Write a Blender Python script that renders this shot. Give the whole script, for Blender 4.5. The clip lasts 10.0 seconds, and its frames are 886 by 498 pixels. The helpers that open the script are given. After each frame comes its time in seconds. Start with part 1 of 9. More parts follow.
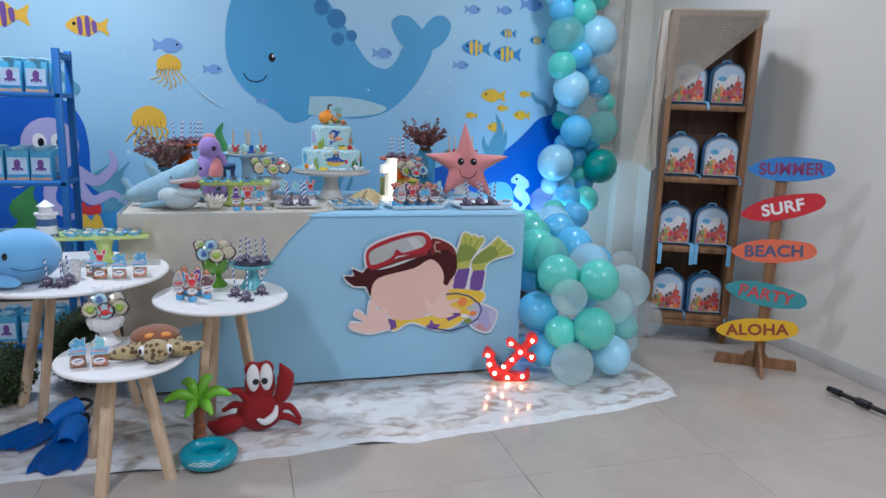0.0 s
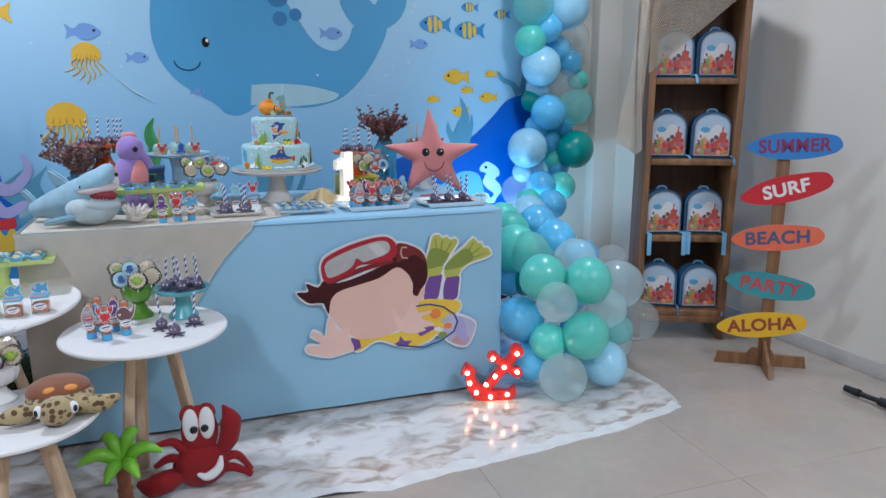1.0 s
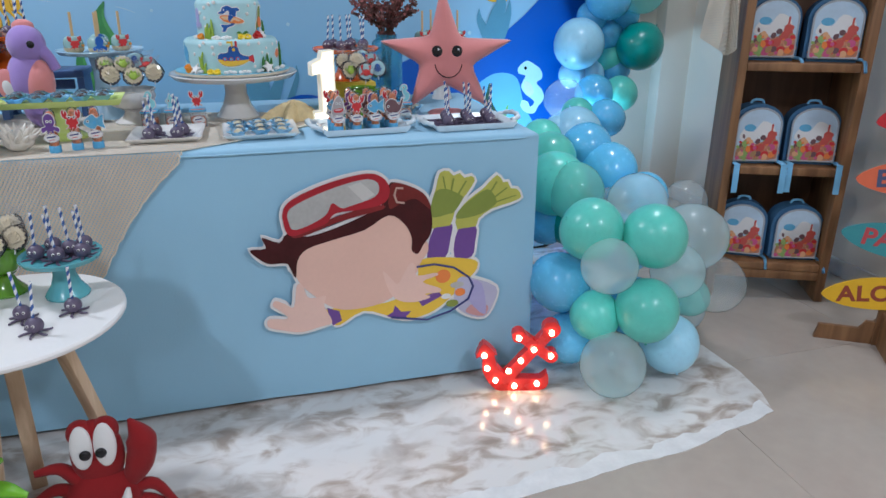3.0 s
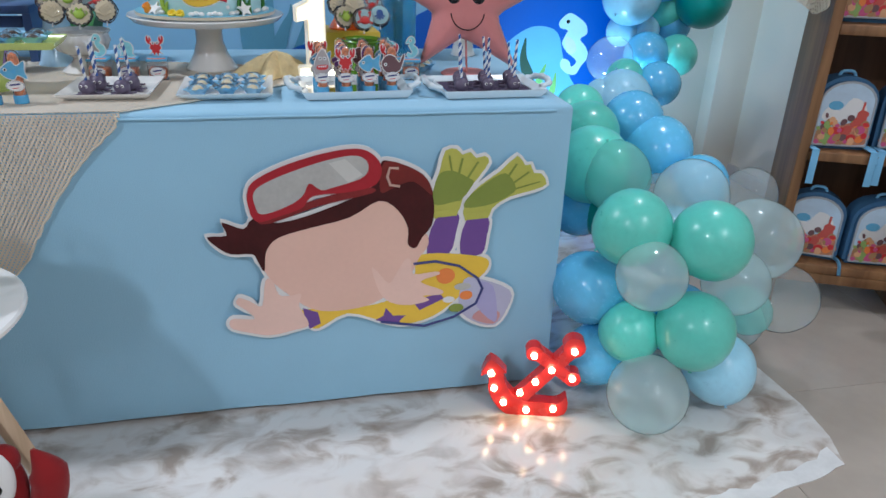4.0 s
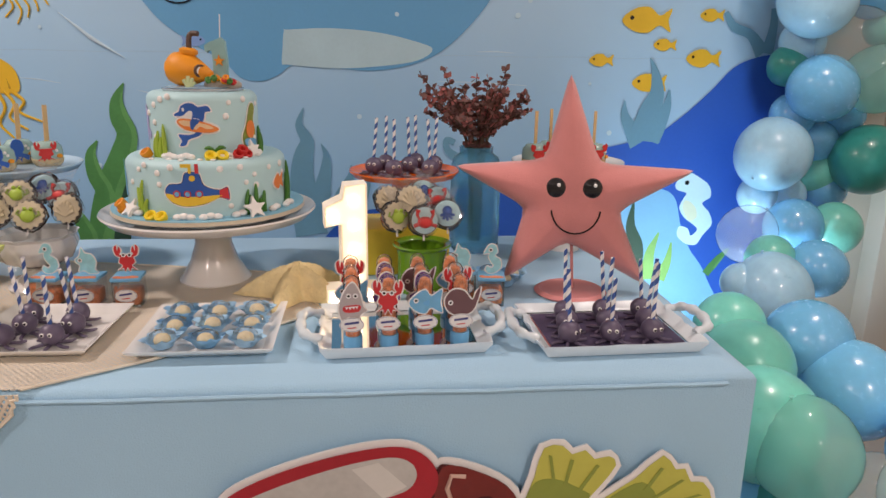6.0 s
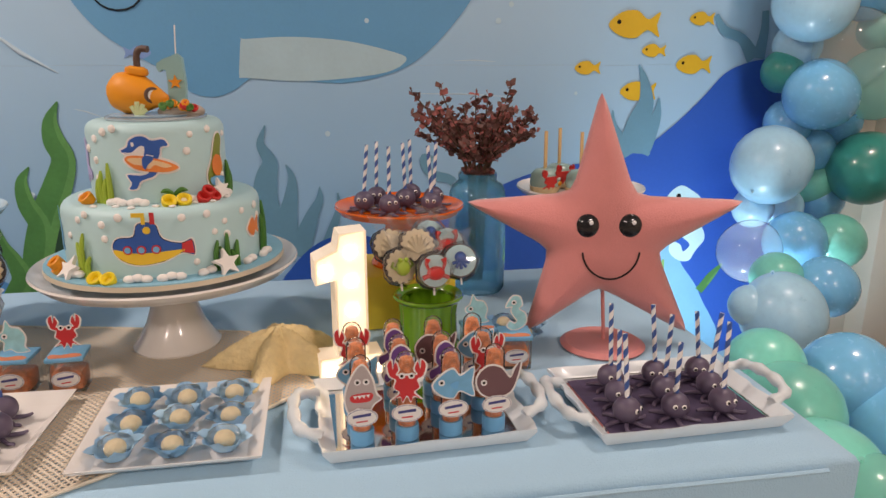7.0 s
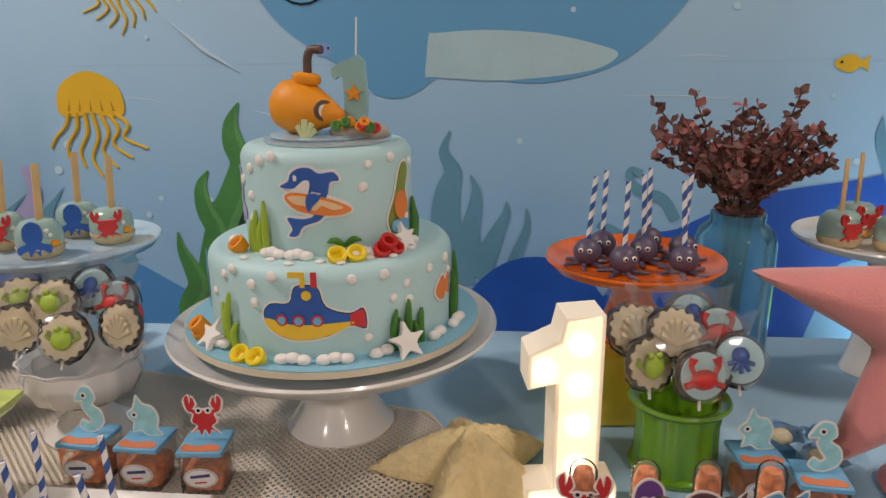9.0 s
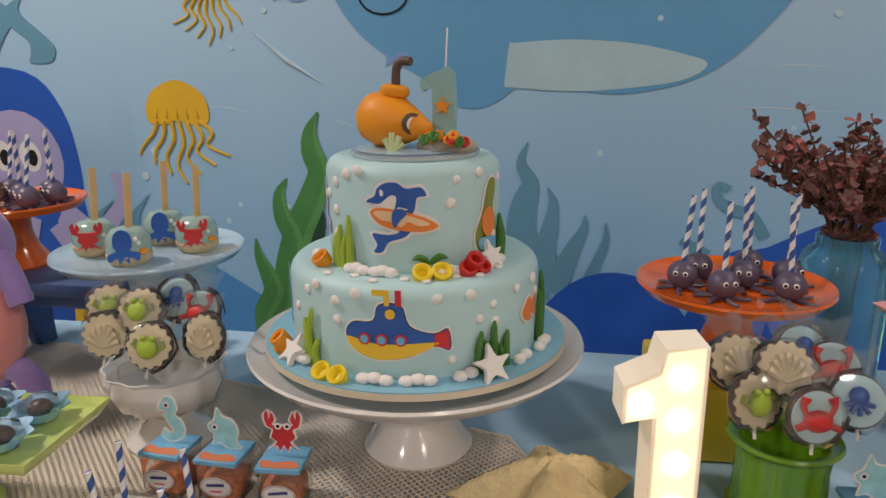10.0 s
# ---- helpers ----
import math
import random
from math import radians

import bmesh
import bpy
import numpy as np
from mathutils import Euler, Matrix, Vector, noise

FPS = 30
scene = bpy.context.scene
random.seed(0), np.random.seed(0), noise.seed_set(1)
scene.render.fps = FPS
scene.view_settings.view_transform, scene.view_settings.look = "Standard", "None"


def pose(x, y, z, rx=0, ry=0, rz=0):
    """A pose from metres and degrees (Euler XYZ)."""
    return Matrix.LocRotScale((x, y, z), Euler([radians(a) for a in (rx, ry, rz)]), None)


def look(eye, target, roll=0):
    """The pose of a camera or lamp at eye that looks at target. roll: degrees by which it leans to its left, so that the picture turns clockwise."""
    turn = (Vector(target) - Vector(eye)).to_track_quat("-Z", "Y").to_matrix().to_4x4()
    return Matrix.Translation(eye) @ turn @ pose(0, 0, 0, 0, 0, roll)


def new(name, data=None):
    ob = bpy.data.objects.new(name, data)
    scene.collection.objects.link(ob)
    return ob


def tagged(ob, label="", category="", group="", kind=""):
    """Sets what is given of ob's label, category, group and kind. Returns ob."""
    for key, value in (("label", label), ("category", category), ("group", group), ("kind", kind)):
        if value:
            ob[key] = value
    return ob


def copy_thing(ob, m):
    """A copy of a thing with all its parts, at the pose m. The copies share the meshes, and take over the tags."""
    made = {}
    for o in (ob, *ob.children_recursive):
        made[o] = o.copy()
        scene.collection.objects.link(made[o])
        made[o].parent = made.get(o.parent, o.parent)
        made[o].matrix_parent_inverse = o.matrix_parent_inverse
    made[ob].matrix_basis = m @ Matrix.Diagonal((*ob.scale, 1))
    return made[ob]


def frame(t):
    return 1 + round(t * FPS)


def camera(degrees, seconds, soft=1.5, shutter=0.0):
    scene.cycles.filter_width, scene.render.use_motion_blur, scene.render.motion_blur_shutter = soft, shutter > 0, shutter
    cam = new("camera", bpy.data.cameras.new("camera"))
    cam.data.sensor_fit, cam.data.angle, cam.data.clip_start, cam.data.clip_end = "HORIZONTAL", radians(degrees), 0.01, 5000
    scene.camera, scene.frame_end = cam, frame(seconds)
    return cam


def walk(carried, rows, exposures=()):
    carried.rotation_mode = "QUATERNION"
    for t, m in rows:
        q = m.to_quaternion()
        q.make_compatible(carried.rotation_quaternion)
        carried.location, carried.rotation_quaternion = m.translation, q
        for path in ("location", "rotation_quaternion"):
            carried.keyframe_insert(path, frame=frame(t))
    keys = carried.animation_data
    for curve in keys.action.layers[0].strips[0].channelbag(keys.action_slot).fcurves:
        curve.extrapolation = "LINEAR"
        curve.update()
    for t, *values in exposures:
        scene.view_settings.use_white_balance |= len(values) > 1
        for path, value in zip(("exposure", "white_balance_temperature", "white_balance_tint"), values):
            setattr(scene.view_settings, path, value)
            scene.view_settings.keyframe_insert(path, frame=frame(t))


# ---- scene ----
cam = camera(64.3, 10.0)
PATH = [
    (0, (0.573, 0.345, 1.274), (1.121, 2.226, 0.873), 2.1),
    (0.5, (0.621, 0.572, 1.285), (1.251, 2.431, 0.902), 1.7),
    (1, (0.682, 0.767, 1.263), (1.325, 2.61, 0.824), -0.0),
    (1.5, (0.831, 0.954, 1.249), (1.426, 2.786, 0.711), 2.0),
    (2, (0.924, 1.109, 1.241), (1.449, 2.949, 0.659), 2.3),
    (2.5, (0.973, 1.329, 1.226), (1.54, 3.147, 0.616), 1.2),
    (2.7, (0.992, 1.394, 1.222), (1.543, 3.204, 0.572), 0.3),
    (3.8, (1.192, 1.78, 1.211), (1.587, 3.551, 0.37), 2.2),
    (4, (1.221, 1.858, 1.173), (1.608, 3.63, 0.33), 1.8),
    (4.5, (1.244, 2.061, 1.183), (1.68, 3.87, 0.45), 0.9),
    (5, (1.254, 2.213, 1.185), (1.649, 4.038, 0.468), -0.3),
    (5.5, (1.295, 2.39, 1.208), (1.582, 4.275, 0.604), 0.1),
    (6, (1.33, 2.533, 1.224), (1.506, 4.452, 0.69), 0.8),
    (6.2, (1.33, 2.581, 1.224), (1.51, 4.508, 0.72), 0.9),
    (7.3, (1.24, 2.821, 1.245), (1.577, 4.713, 0.69), -0.2),
    (7.5, (1.238, 2.853, 1.24), (1.568, 4.733, 0.642), -0.3),
    (8, (1.236, 2.951, 1.236), (1.452, 4.843, 0.623), -0.8),
    (8.5, (1.226, 3.044, 1.243), (1.237, 4.948, 0.633), -0.6),
    (9, (1.205, 3.088, 1.251), (1.05, 5.006, 0.708), -0.5),
    (9.5, (1.185, 3.107, 1.254), (0.878, 5.015, 0.74), -0.4),
    (10, (1.18, 3.116, 1.254), (0.837, 5.017, 0.735), -0.5),
]
EXPOSURES = [(0.0, 0.20, 5250, 13), (2.0, 0.15, 5300, 13), (3.9, 0.14, 5500, 12), (4.5, 0.13, 5200, 7), (5.4, 0.13, 5350, 13), (5.9, 0.14, 7100, 27), (7.4, 0.08, 7700, 28), (8.5, -0.03, 7200, 24), (10.0, -0.10, 7150, 22)]
walk(cam, [(t, look(eye, target, roll)) for t, eye, target, roll in PATH], EXPOSURES)

# ---- world and lights ----
world = bpy.data.worlds.new("world")
scene.world = world
world.use_nodes = True
world.node_tree.nodes["Background"].inputs[0].default_value = (0.8, 0.9, 1.0, 1)
world.node_tree.nodes["Background"].inputs[1].default_value = 0.15

LAMP_SPOTS = [(-0.45, 3.75, 30), (2.45, 3.75, 13), (-0.45, 1.0, 30), (2.45, 1.0, 29), (-0.45, -1.1, 20), (2.45, -1.1, 20)]


def ceiling_lamp(x, y, power):
    data = bpy.data.lights.new("downlight_lamp", "AREA")
    data.shape, data.size, data.energy, data.color = "DISK", 0.24, power, (1.0, 0.965, 0.91)
    ob = new("downlight_lamp", data)
    ob.matrix_world = pose(x, y, 2.655)
    return ob


for spot_row in LAMP_SPOTS:
    ceiling_lamp(*spot_row)

spot = bpy.data.lights.new("par_lamp", "SPOT")
spot.energy, spot.color, spot.spot_size, spot.spot_blend, spot.shadow_soft_size = 26, (0.55, 0.86, 1.0), radians(105), 0.8, 0.04
new("par_lamp", spot).matrix_world = look((2.32, 4.50, 0.19), (2.62, 4.95, 0.62))

# ---- materials ----
MATS = {}


def mk(name, color, rough=0.5, var=0.07, scale=6.0, bump=0.05, bscale=80.0, metal=0.0, coat=0.0, sheen=0.0, sss=0.0, emit=0.0, ecol=None, spread=0.0, spec=0.5):
    """A procedural surface: colour that varies at two scales, gloss that varies, fine relief."""
    if name in MATS:
        return MATS[name]
    m = bpy.data.materials.new(name)
    m.use_nodes = True
    nt = m.node_tree
    b = nt.nodes["Principled BSDF"]
    tc = nt.nodes.new("ShaderNodeTexCoord")
    n1 = nt.nodes.new("ShaderNodeTexNoise")
    n1.inputs["Scale"].default_value, n1.inputs["Detail"].default_value = scale, 6
    n2 = nt.nodes.new("ShaderNodeTexNoise")
    n2.inputs["Scale"].default_value, n2.inputs["Detail"].default_value = bscale, 3
    for n in (n1, n2):
        nt.links.new(tc.outputs["Object"], n.inputs["Vector"])
    mixv = nt.nodes.new("ShaderNodeMath")
    mixv.operation = "MULTIPLY_ADD"
    nt.links.new(n2.outputs[0], mixv.inputs[0])
    mixv.inputs[1].default_value = 0.35
    nt.links.new(n1.outputs[0], mixv.inputs[2])
    ramp = nt.nodes.new("ShaderNodeValToRGB")
    ramp.color_ramp.elements[0].position, ramp.color_ramp.elements[1].position = 0.4, 0.95
    ramp.color_ramp.elements[0].color = (*[max(0, c * (1 - var)) for c in color], 1)
    ramp.color_ramp.elements[1].color = (*[min(1, c * (1 + var)) for c in color], 1)
    nt.links.new(mixv.outputs[0], ramp.inputs[0])
    col = ramp.outputs[0]
    if spread:
        info = nt.nodes.new("ShaderNodeObjectInfo")
        hsv = nt.nodes.new("ShaderNodeHueSaturation")
        mr = nt.nodes.new("ShaderNodeMapRange")
        mr.inputs[3].default_value, mr.inputs[4].default_value = 1 - spread, 1 + spread
        nt.links.new(info.outputs["Random"], mr.inputs[0])
        nt.links.new(mr.outputs[0], hsv.inputs["Value"])
        nt.links.new(col, hsv.inputs["Color"])
        col = hsv.outputs[0]
    nt.links.new(col, b.inputs["Base Color"])
    rr = nt.nodes.new("ShaderNodeMapRange")
    rr.inputs[3].default_value, rr.inputs[4].default_value = max(0, rough - 0.08), min(1, rough + 0.1)
    nt.links.new(n1.outputs[0], rr.inputs[0])
    nt.links.new(rr.outputs[0], b.inputs["Roughness"])
    b.inputs["Metallic"].default_value = metal
    b.inputs["Coat Weight"].default_value = coat
    b.inputs["Coat Roughness"].default_value = 0.06
    b.inputs["Sheen Weight"].default_value = sheen
    b.inputs["Specular IOR Level"].default_value = spec
    b.inputs["Subsurface Weight"].default_value = sss
    b.inputs["Subsurface Radius"].default_value = (0.012, 0.012, 0.012)
    if emit:
        b.inputs["Emission Color"].default_value = (*(ecol or color), 1)
        b.inputs["Emission Strength"].default_value = emit
    if bump:
        bp = nt.nodes.new("ShaderNodeBump")
        bp.inputs["Strength"].default_value, bp.inputs["Distance"].default_value = min(1, bump * 4), 0.002
        nt.links.new(n2.outputs[0], bp.inputs["Height"])
        nt.links.new(bp.outputs[0], b.inputs["Normal"])
    MATS[name] = m
    return m


def film_mat(name, color, clear=0.7, rough=0.08, ior=1.35):
    """Thin clear skin: mostly see-through, tinted, with gloss that grows at grazing angles."""
    m = bpy.data.materials.new(name)
    m.use_nodes = True
    nt = m.node_tree
    out = nt.nodes["Material Output"]
    b = nt.nodes["Principled BSDF"]
    b.inputs["Base Color"].default_value = (*color, 1)
    b.inputs["Roughness"].default_value = 0.35
    b.inputs["Coat Weight"].default_value = 0.4
    tr = nt.nodes.new("ShaderNodeBsdfTransparent")
    tr.inputs[0].default_value = (*[0.7 + 0.3 * c for c in color], 1)
    body = nt.nodes.new("ShaderNodeMixShader")
    body.inputs[0].default_value = clear
    tl = nt.nodes.new("ShaderNodeBsdfTranslucent")
    tl.inputs[0].default_value = (*color, 1)
    half = nt.nodes.new("ShaderNodeMixShader")
    half.inputs[0].default_value = 0.5
    nt.links.new(b.outputs[0], half.inputs[1])
    nt.links.new(tl.outputs[0], half.inputs[2])
    nt.links.new(half.outputs[0], body.inputs[1])
    nt.links.new(tr.outputs[0], body.inputs[2])
    gl = nt.nodes.new("ShaderNodeBsdfGlossy")
    gl.inputs["Roughness"].default_value = rough
    fr = nt.nodes.new("ShaderNodeFresnel")
    fr.inputs[0].default_value = ior
    mix = nt.nodes.new("ShaderNodeMixShader")
    ad = nt.nodes.new("ShaderNodeMath")
    ad.inputs[1].default_value = 0.03
    nt.links.new(fr.outputs[0], ad.inputs[0])
    nt.links.new(ad.outputs[0], mix.inputs[0])
    nt.links.new(body.outputs[0], mix.inputs[1])
    nt.links.new(gl.outputs[0], mix.inputs[2])
    nt.links.new(mix.outputs[0], out.inputs[0])
    return m


def wood_mat(name, c1, c2, along="Z", scale=14.0, rough=0.5):
    m = bpy.data.materials.new(name)
    m.use_nodes = True
    nt = m.node_tree
    b = nt.nodes["Principled BSDF"]
    tc = nt.nodes.new("ShaderNodeTexCoord")
    mp = nt.nodes.new("ShaderNodeMapping")
    mp.inputs["Scale"].default_value = {"Z": (1, 1, 0.07), "X": (0.07, 1, 1), "Y": (1, 0.07, 1)}[along]
    nt.links.new(tc.outputs["Object"], mp.inputs[0])
    n = nt.nodes.new("ShaderNodeTexNoise")
    n.inputs["Scale"].default_value, n.inputs["Detail"].default_value, n.inputs["Distortion"].default_value = scale * 4, 8, 0.6
    nt.links.new(mp.outputs[0], n.inputs["Vector"])
    r = nt.nodes.new("ShaderNodeValToRGB")
    r.color_ramp.elements[0].position, r.color_ramp.elements[1].position = 0.32, 0.7
    r.color_ramp.elements[0].color, r.color_ramp.elements[1].color = (*c1, 1), (*c2, 1)
    nt.links.new(n.outputs[0], r.inputs[0])
    nt.links.new(r.outputs[0], b.inputs["Base Color"])
    b.inputs["Roughness"].default_value = rough
    bp = nt.nodes.new("ShaderNodeBump")
    bp.inputs["Strength"].default_value, bp.inputs["Distance"].default_value = 0.25, 0.002
    nt.links.new(n.outputs[0], bp.inputs["Height"])
    nt.links.new(bp.outputs[0], b.inputs["Normal"])
    return m


def stripe_mat(name, c1, c2, turns=55.0):
    """Paper straw: stripes that wind round the tube."""
    m = bpy.data.materials.new(name)
    m.use_nodes = True
    nt = m.node_tree
    b = nt.nodes["Principled BSDF"]
    tc = nt.nodes.new("ShaderNodeTexCoord")
    sp = nt.nodes.new("ShaderNodeSeparateXYZ")
    nt.links.new(tc.outputs["Object"], sp.inputs[0])
    at = nt.nodes.new("ShaderNodeMath")
    at.operation = "ARCTAN2"
    nt.links.new(sp.outputs[0], at.inputs[0])
    nt.links.new(sp.outputs[1], at.inputs[1])
    dv = nt.nodes.new("ShaderNodeMath")
    dv.operation = "DIVIDE"
    nt.links.new(at.outputs[0], dv.inputs[0])
    dv.inputs[1].default_value = 2 * math.pi
    ml = nt.nodes.new("ShaderNodeMath")
    ml.operation = "MULTIPLY_ADD"
    nt.links.new(sp.outputs[2], ml.inputs[0])
    ml.inputs[1].default_value = turns
    nt.links.new(dv.outputs[0], ml.inputs[2])
    fr = nt.nodes.new("ShaderNodeMath")
    fr.operation = "FRACT"
    nt.links.new(ml.outputs[0], fr.inputs[0])
    gt = nt.nodes.new("ShaderNodeMath")
    gt.operation = "GREATER_THAN"
    gt.inputs[1].default_value = 0.5
    nt.links.new(fr.outputs[0], gt.inputs[0])
    mx = nt.nodes.new("ShaderNodeMix")
    mx.data_type = "RGBA"
    nt.links.new(gt.outputs[0], mx.inputs[0])
    mx.inputs[6].default_value, mx.inputs[7].default_value = (*c1, 1), (*c2, 1)
    nt.links.new(mx.outputs[2], b.inputs["Base Color"])
    b.inputs["Roughness"].default_value = 0.55
    return m


def beach_mat():
    """Printed vinyl: sand under thin, streaky sea foam."""
    m = bpy.data.materials.new("beach_print")
    m.use_nodes = True
    nt = m.node_tree
    b = nt.nodes["Principled BSDF"]
    tc = nt.nodes.new("ShaderNodeTexCoord")
    mp = nt.nodes.new("ShaderNodeMapping")
    mp.inputs["Scale"].default_value = (1.0, 1.5, 1.0)
    mp.inputs["Rotation"].default_value = (0, 0, 0.25)
    nt.links.new(tc.outputs["Object"], mp.inputs[0])
    n1 = nt.nodes.new("ShaderNodeTexNoise")
    n1.inputs["Scale"].default_value, n1.inputs["Detail"].default_value, n1.inputs["Distortion"].default_value = 9.0, 8, 0.8
    nt.links.new(mp.outputs[0], n1.inputs["Vector"])
    n2 = nt.nodes.new("ShaderNodeTexNoise")
    n2.inputs["Scale"].default_value, n2.inputs["Detail"].default_value, n2.inputs["Distortion"].default_value = 3.2, 5, 0.8
    nt.links.new(mp.outputs[0], n2.inputs["Vector"])
    r1 = nt.nodes.new("ShaderNodeValToRGB")
    e = r1.color_ramp.elements
    e[0].position, e[0].color = 0.32, (0.36, 0.30, 0.25, 1)
    e[1].position, e[1].color = 0.58, (0.74, 0.72, 0.69, 1)
    e.new(0.43).color = (0.50, 0.44, 0.385, 1)
    e.new(0.50).color = (0.66, 0.62, 0.58, 1)
    nt.links.new(n1.outputs[0], r1.inputs[0])
    r2 = nt.nodes.new("ShaderNodeValToRGB")
    r2.color_ramp.elements[0].position, r2.color_ramp.elements[1].position = 0.47, 0.68
    nt.links.new(n2.outputs[0], r2.inputs[0])
    mx = nt.nodes.new("ShaderNodeMix")
    mx.data_type = "RGBA"
    nt.links.new(r2.outputs[0], mx.inputs[0])
    nt.links.new(r1.outputs[0], mx.inputs[6])
    mx.inputs[7].default_value = (0.72, 0.71, 0.69, 1)
    nt.links.new(mx.outputs[2], b.inputs["Base Color"])
    b.inputs["Roughness"].default_value = 0.16
    b.inputs["Coat Weight"].default_value = 0.3
    return m


def backdrop_mat():
    """Printed cloth: pale water with soft lighter rays and specks."""
    m = mk("sea_print", (0.30, 0.55, 0.78), rough=0.42, var=0.10, scale=1.3, bump=0.02, bscale=9)
    nt = m.node_tree
    b = nt.nodes["Principled BSDF"]
    tc = nt.nodes.new("ShaderNodeTexCoord")
    sp = nt.nodes.new("ShaderNodeSeparateXYZ")
    nt.links.new(tc.outputs["Object"], sp.inputs[0])
    n = nt.nodes.new("ShaderNodeTexNoise")
    n.inputs["Scale"].default_value, n.inputs["Detail"].default_value = 2.0, 3
    nt.links.new(tc.outputs["Object"], n.inputs["Vector"])
    ad = nt.nodes.new("ShaderNodeMath")
    ad.operation = "MULTIPLY_ADD"
    nt.links.new(n.outputs[0], ad.inputs[0])
    ad.inputs[1].default_value = 0.5
    nt.links.new(sp.outputs[2], ad.inputs[2])
    r = nt.nodes.new("ShaderNodeValToRGB")
    e = r.color_ramp.elements
    e[0].position, e[0].color = 0.35, (0.27, 0.52, 0.74, 1)
    e[1].position, e[1].color = 1.0, (0.46, 0.70, 0.84, 1)
    e.new(0.7).color = (0.38, 0.61, 0.79, 1)
    mr = nt.nodes.new("ShaderNodeMapRange")
    mr.inputs[1].default_value, mr.inputs[2].default_value = 0.3, 2.3
    nt.links.new(ad.outputs[0], mr.inputs[0])
    nt.links.new(mr.outputs[0], r.inputs[0])
    nt.links.new(r.outputs[0], b.inputs["Base Color"])
    return m


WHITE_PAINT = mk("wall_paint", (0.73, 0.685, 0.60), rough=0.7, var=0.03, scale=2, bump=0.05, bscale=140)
# wall paint at half strength for unseen walls, to lower the fill light
LOW_BOUNCE_PAINT = mk("low_bounce_wall_paint", (0.34, 0.32, 0.29), rough=0.7, var=0.03, scale=2, bump=0.05, bscale=140)
# greyer than white paint, so that the unseen ceiling bounces less light
CEIL = mk("ceiling_paint", (0.60, 0.59, 0.575), rough=0.8, var=0.02)
TILE = mk("porcelain_tile", (0.43, 0.375, 0.32), rough=0.17, var=0.10, scale=3.0, bump=0.0, bscale=22, spread=0.01)
GROUT = mk("grout", (0.43, 0.375, 0.32), rough=0.9)
BASEB = mk("baseboard_stone", (0.55, 0.53, 0.50), rough=0.4)
CLOTH = mk("blue_cloth", (0.335, 0.575, 0.75), rough=0.85, var=0.05, scale=3, bump=0.12, bscale=400, sheen=0.2)
NET = mk("cream_net", (0.74, 0.66, 0.53), rough=0.9, var=0.12, scale=12, bump=0.15, bscale=300, sheen=0.2)
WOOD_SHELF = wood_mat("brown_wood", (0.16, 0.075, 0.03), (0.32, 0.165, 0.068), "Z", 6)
# the shelf's brown wood again, with the interior's shade put into the colour
WOOD_SHADED = wood_mat("shaded_brown_wood", (0.075, 0.034, 0.015), (0.14, 0.068, 0.03), "Z", 6)
PINE = wood_mat("pine", (0.52, 0.36, 0.22), (0.72, 0.55, 0.37), "Z", 10)
WHITE_TOP = mk("white_lacquer", (0.80, 0.79, 0.77), rough=0.3, var=0.02)
CERAMIC = mk("white_ceramic", (0.80, 0.79, 0.76), rough=0.14, var=0.02, bump=0.01, coat=0.3)
BLACK = mk("black_gloss", (0.012, 0.012, 0.014), rough=0.15)
WHITE_P = mk("white_print", (0.80, 0.80, 0.80), rough=0.45, var=0.02)
RED = mk("red_print", (0.62, 0.035, 0.04), rough=0.45)
YELLOW = mk("yellow_print", (0.83, 0.55, 0.045), rough=0.45)
ORANGE = mk("orange_print", (0.82, 0.24, 0.05), rough=0.45)
PURPLE = mk("purple_print", (0.16, 0.07, 0.30), rough=0.45)
SKIN = mk("peach_print", (0.80, 0.52, 0.42), rough=0.45, var=0.05, scale=4)
SKIN_P = mk("pink_print", (0.84, 0.58, 0.49), rough=0.45, var=0.06, scale=6)
MASK_RED = mk("crimson_print", (0.38, 0.010, 0.022), rough=0.45, var=0.15, scale=6)
HAIR = mk("maroon_print", (0.055, 0.007, 0.008), rough=0.5, var=0.4, scale=8, spec=0.3)
FIN_G = mk("olive_print", (0.24, 0.30, 0.05), rough=0.45)
FIN_Y = mk("lime_print", (0.50, 0.50, 0.09), rough=0.45)
GREY_P = mk("grey_print", (0.45, 0.45, 0.43), rough=0.4, var=0.2, scale=5)
LILAC_P = mk("lilac_print", (0.42, 0.40, 0.66), rough=0.45)
SEA = backdrop_mat()
WHALE = mk("whale_print", (0.10, 0.36, 0.61), rough=0.42, var=0.05, scale=2)
WHALE_D = mk("whale_spot_print", (0.045, 0.20, 0.42), rough=0.42)
BELLY = mk("belly_print", (0.42, 0.62, 0.68), rough=0.42)
DEEP = mk("deep_blue_print", (0.012, 0.105, 0.50), rough=0.42, var=0.08, scale=2)
MIDBLUE = mk("mid_blue_print", (0.06, 0.28, 0.60), rough=0.42)
SHADE = mk("faded_blue_print", (0.20, 0.36, 0.68), rough=0.42)
WEED_B = mk("blue_weed_print", (0.12, 0.32, 0.45), rough=0.42)
WEED_G = mk("green_weed_print", (0.06, 0.25, 0.07), rough=0.42, var=0.25, scale=6)
WEED_D = mk("dark_weed_print", (0.02, 0.07, 0.04), rough=0.42)
WEED_L = mk("lime_weed_print", (0.20, 0.46, 0.12), rough=0.42, var=0.25, scale=6)
WEED_E = mk("weed_edge_print", (0.10, 0.33, 0.10), rough=0.42, var=0.25, scale=6)
WEED_EDGE = {WEED_G: WEED_E}
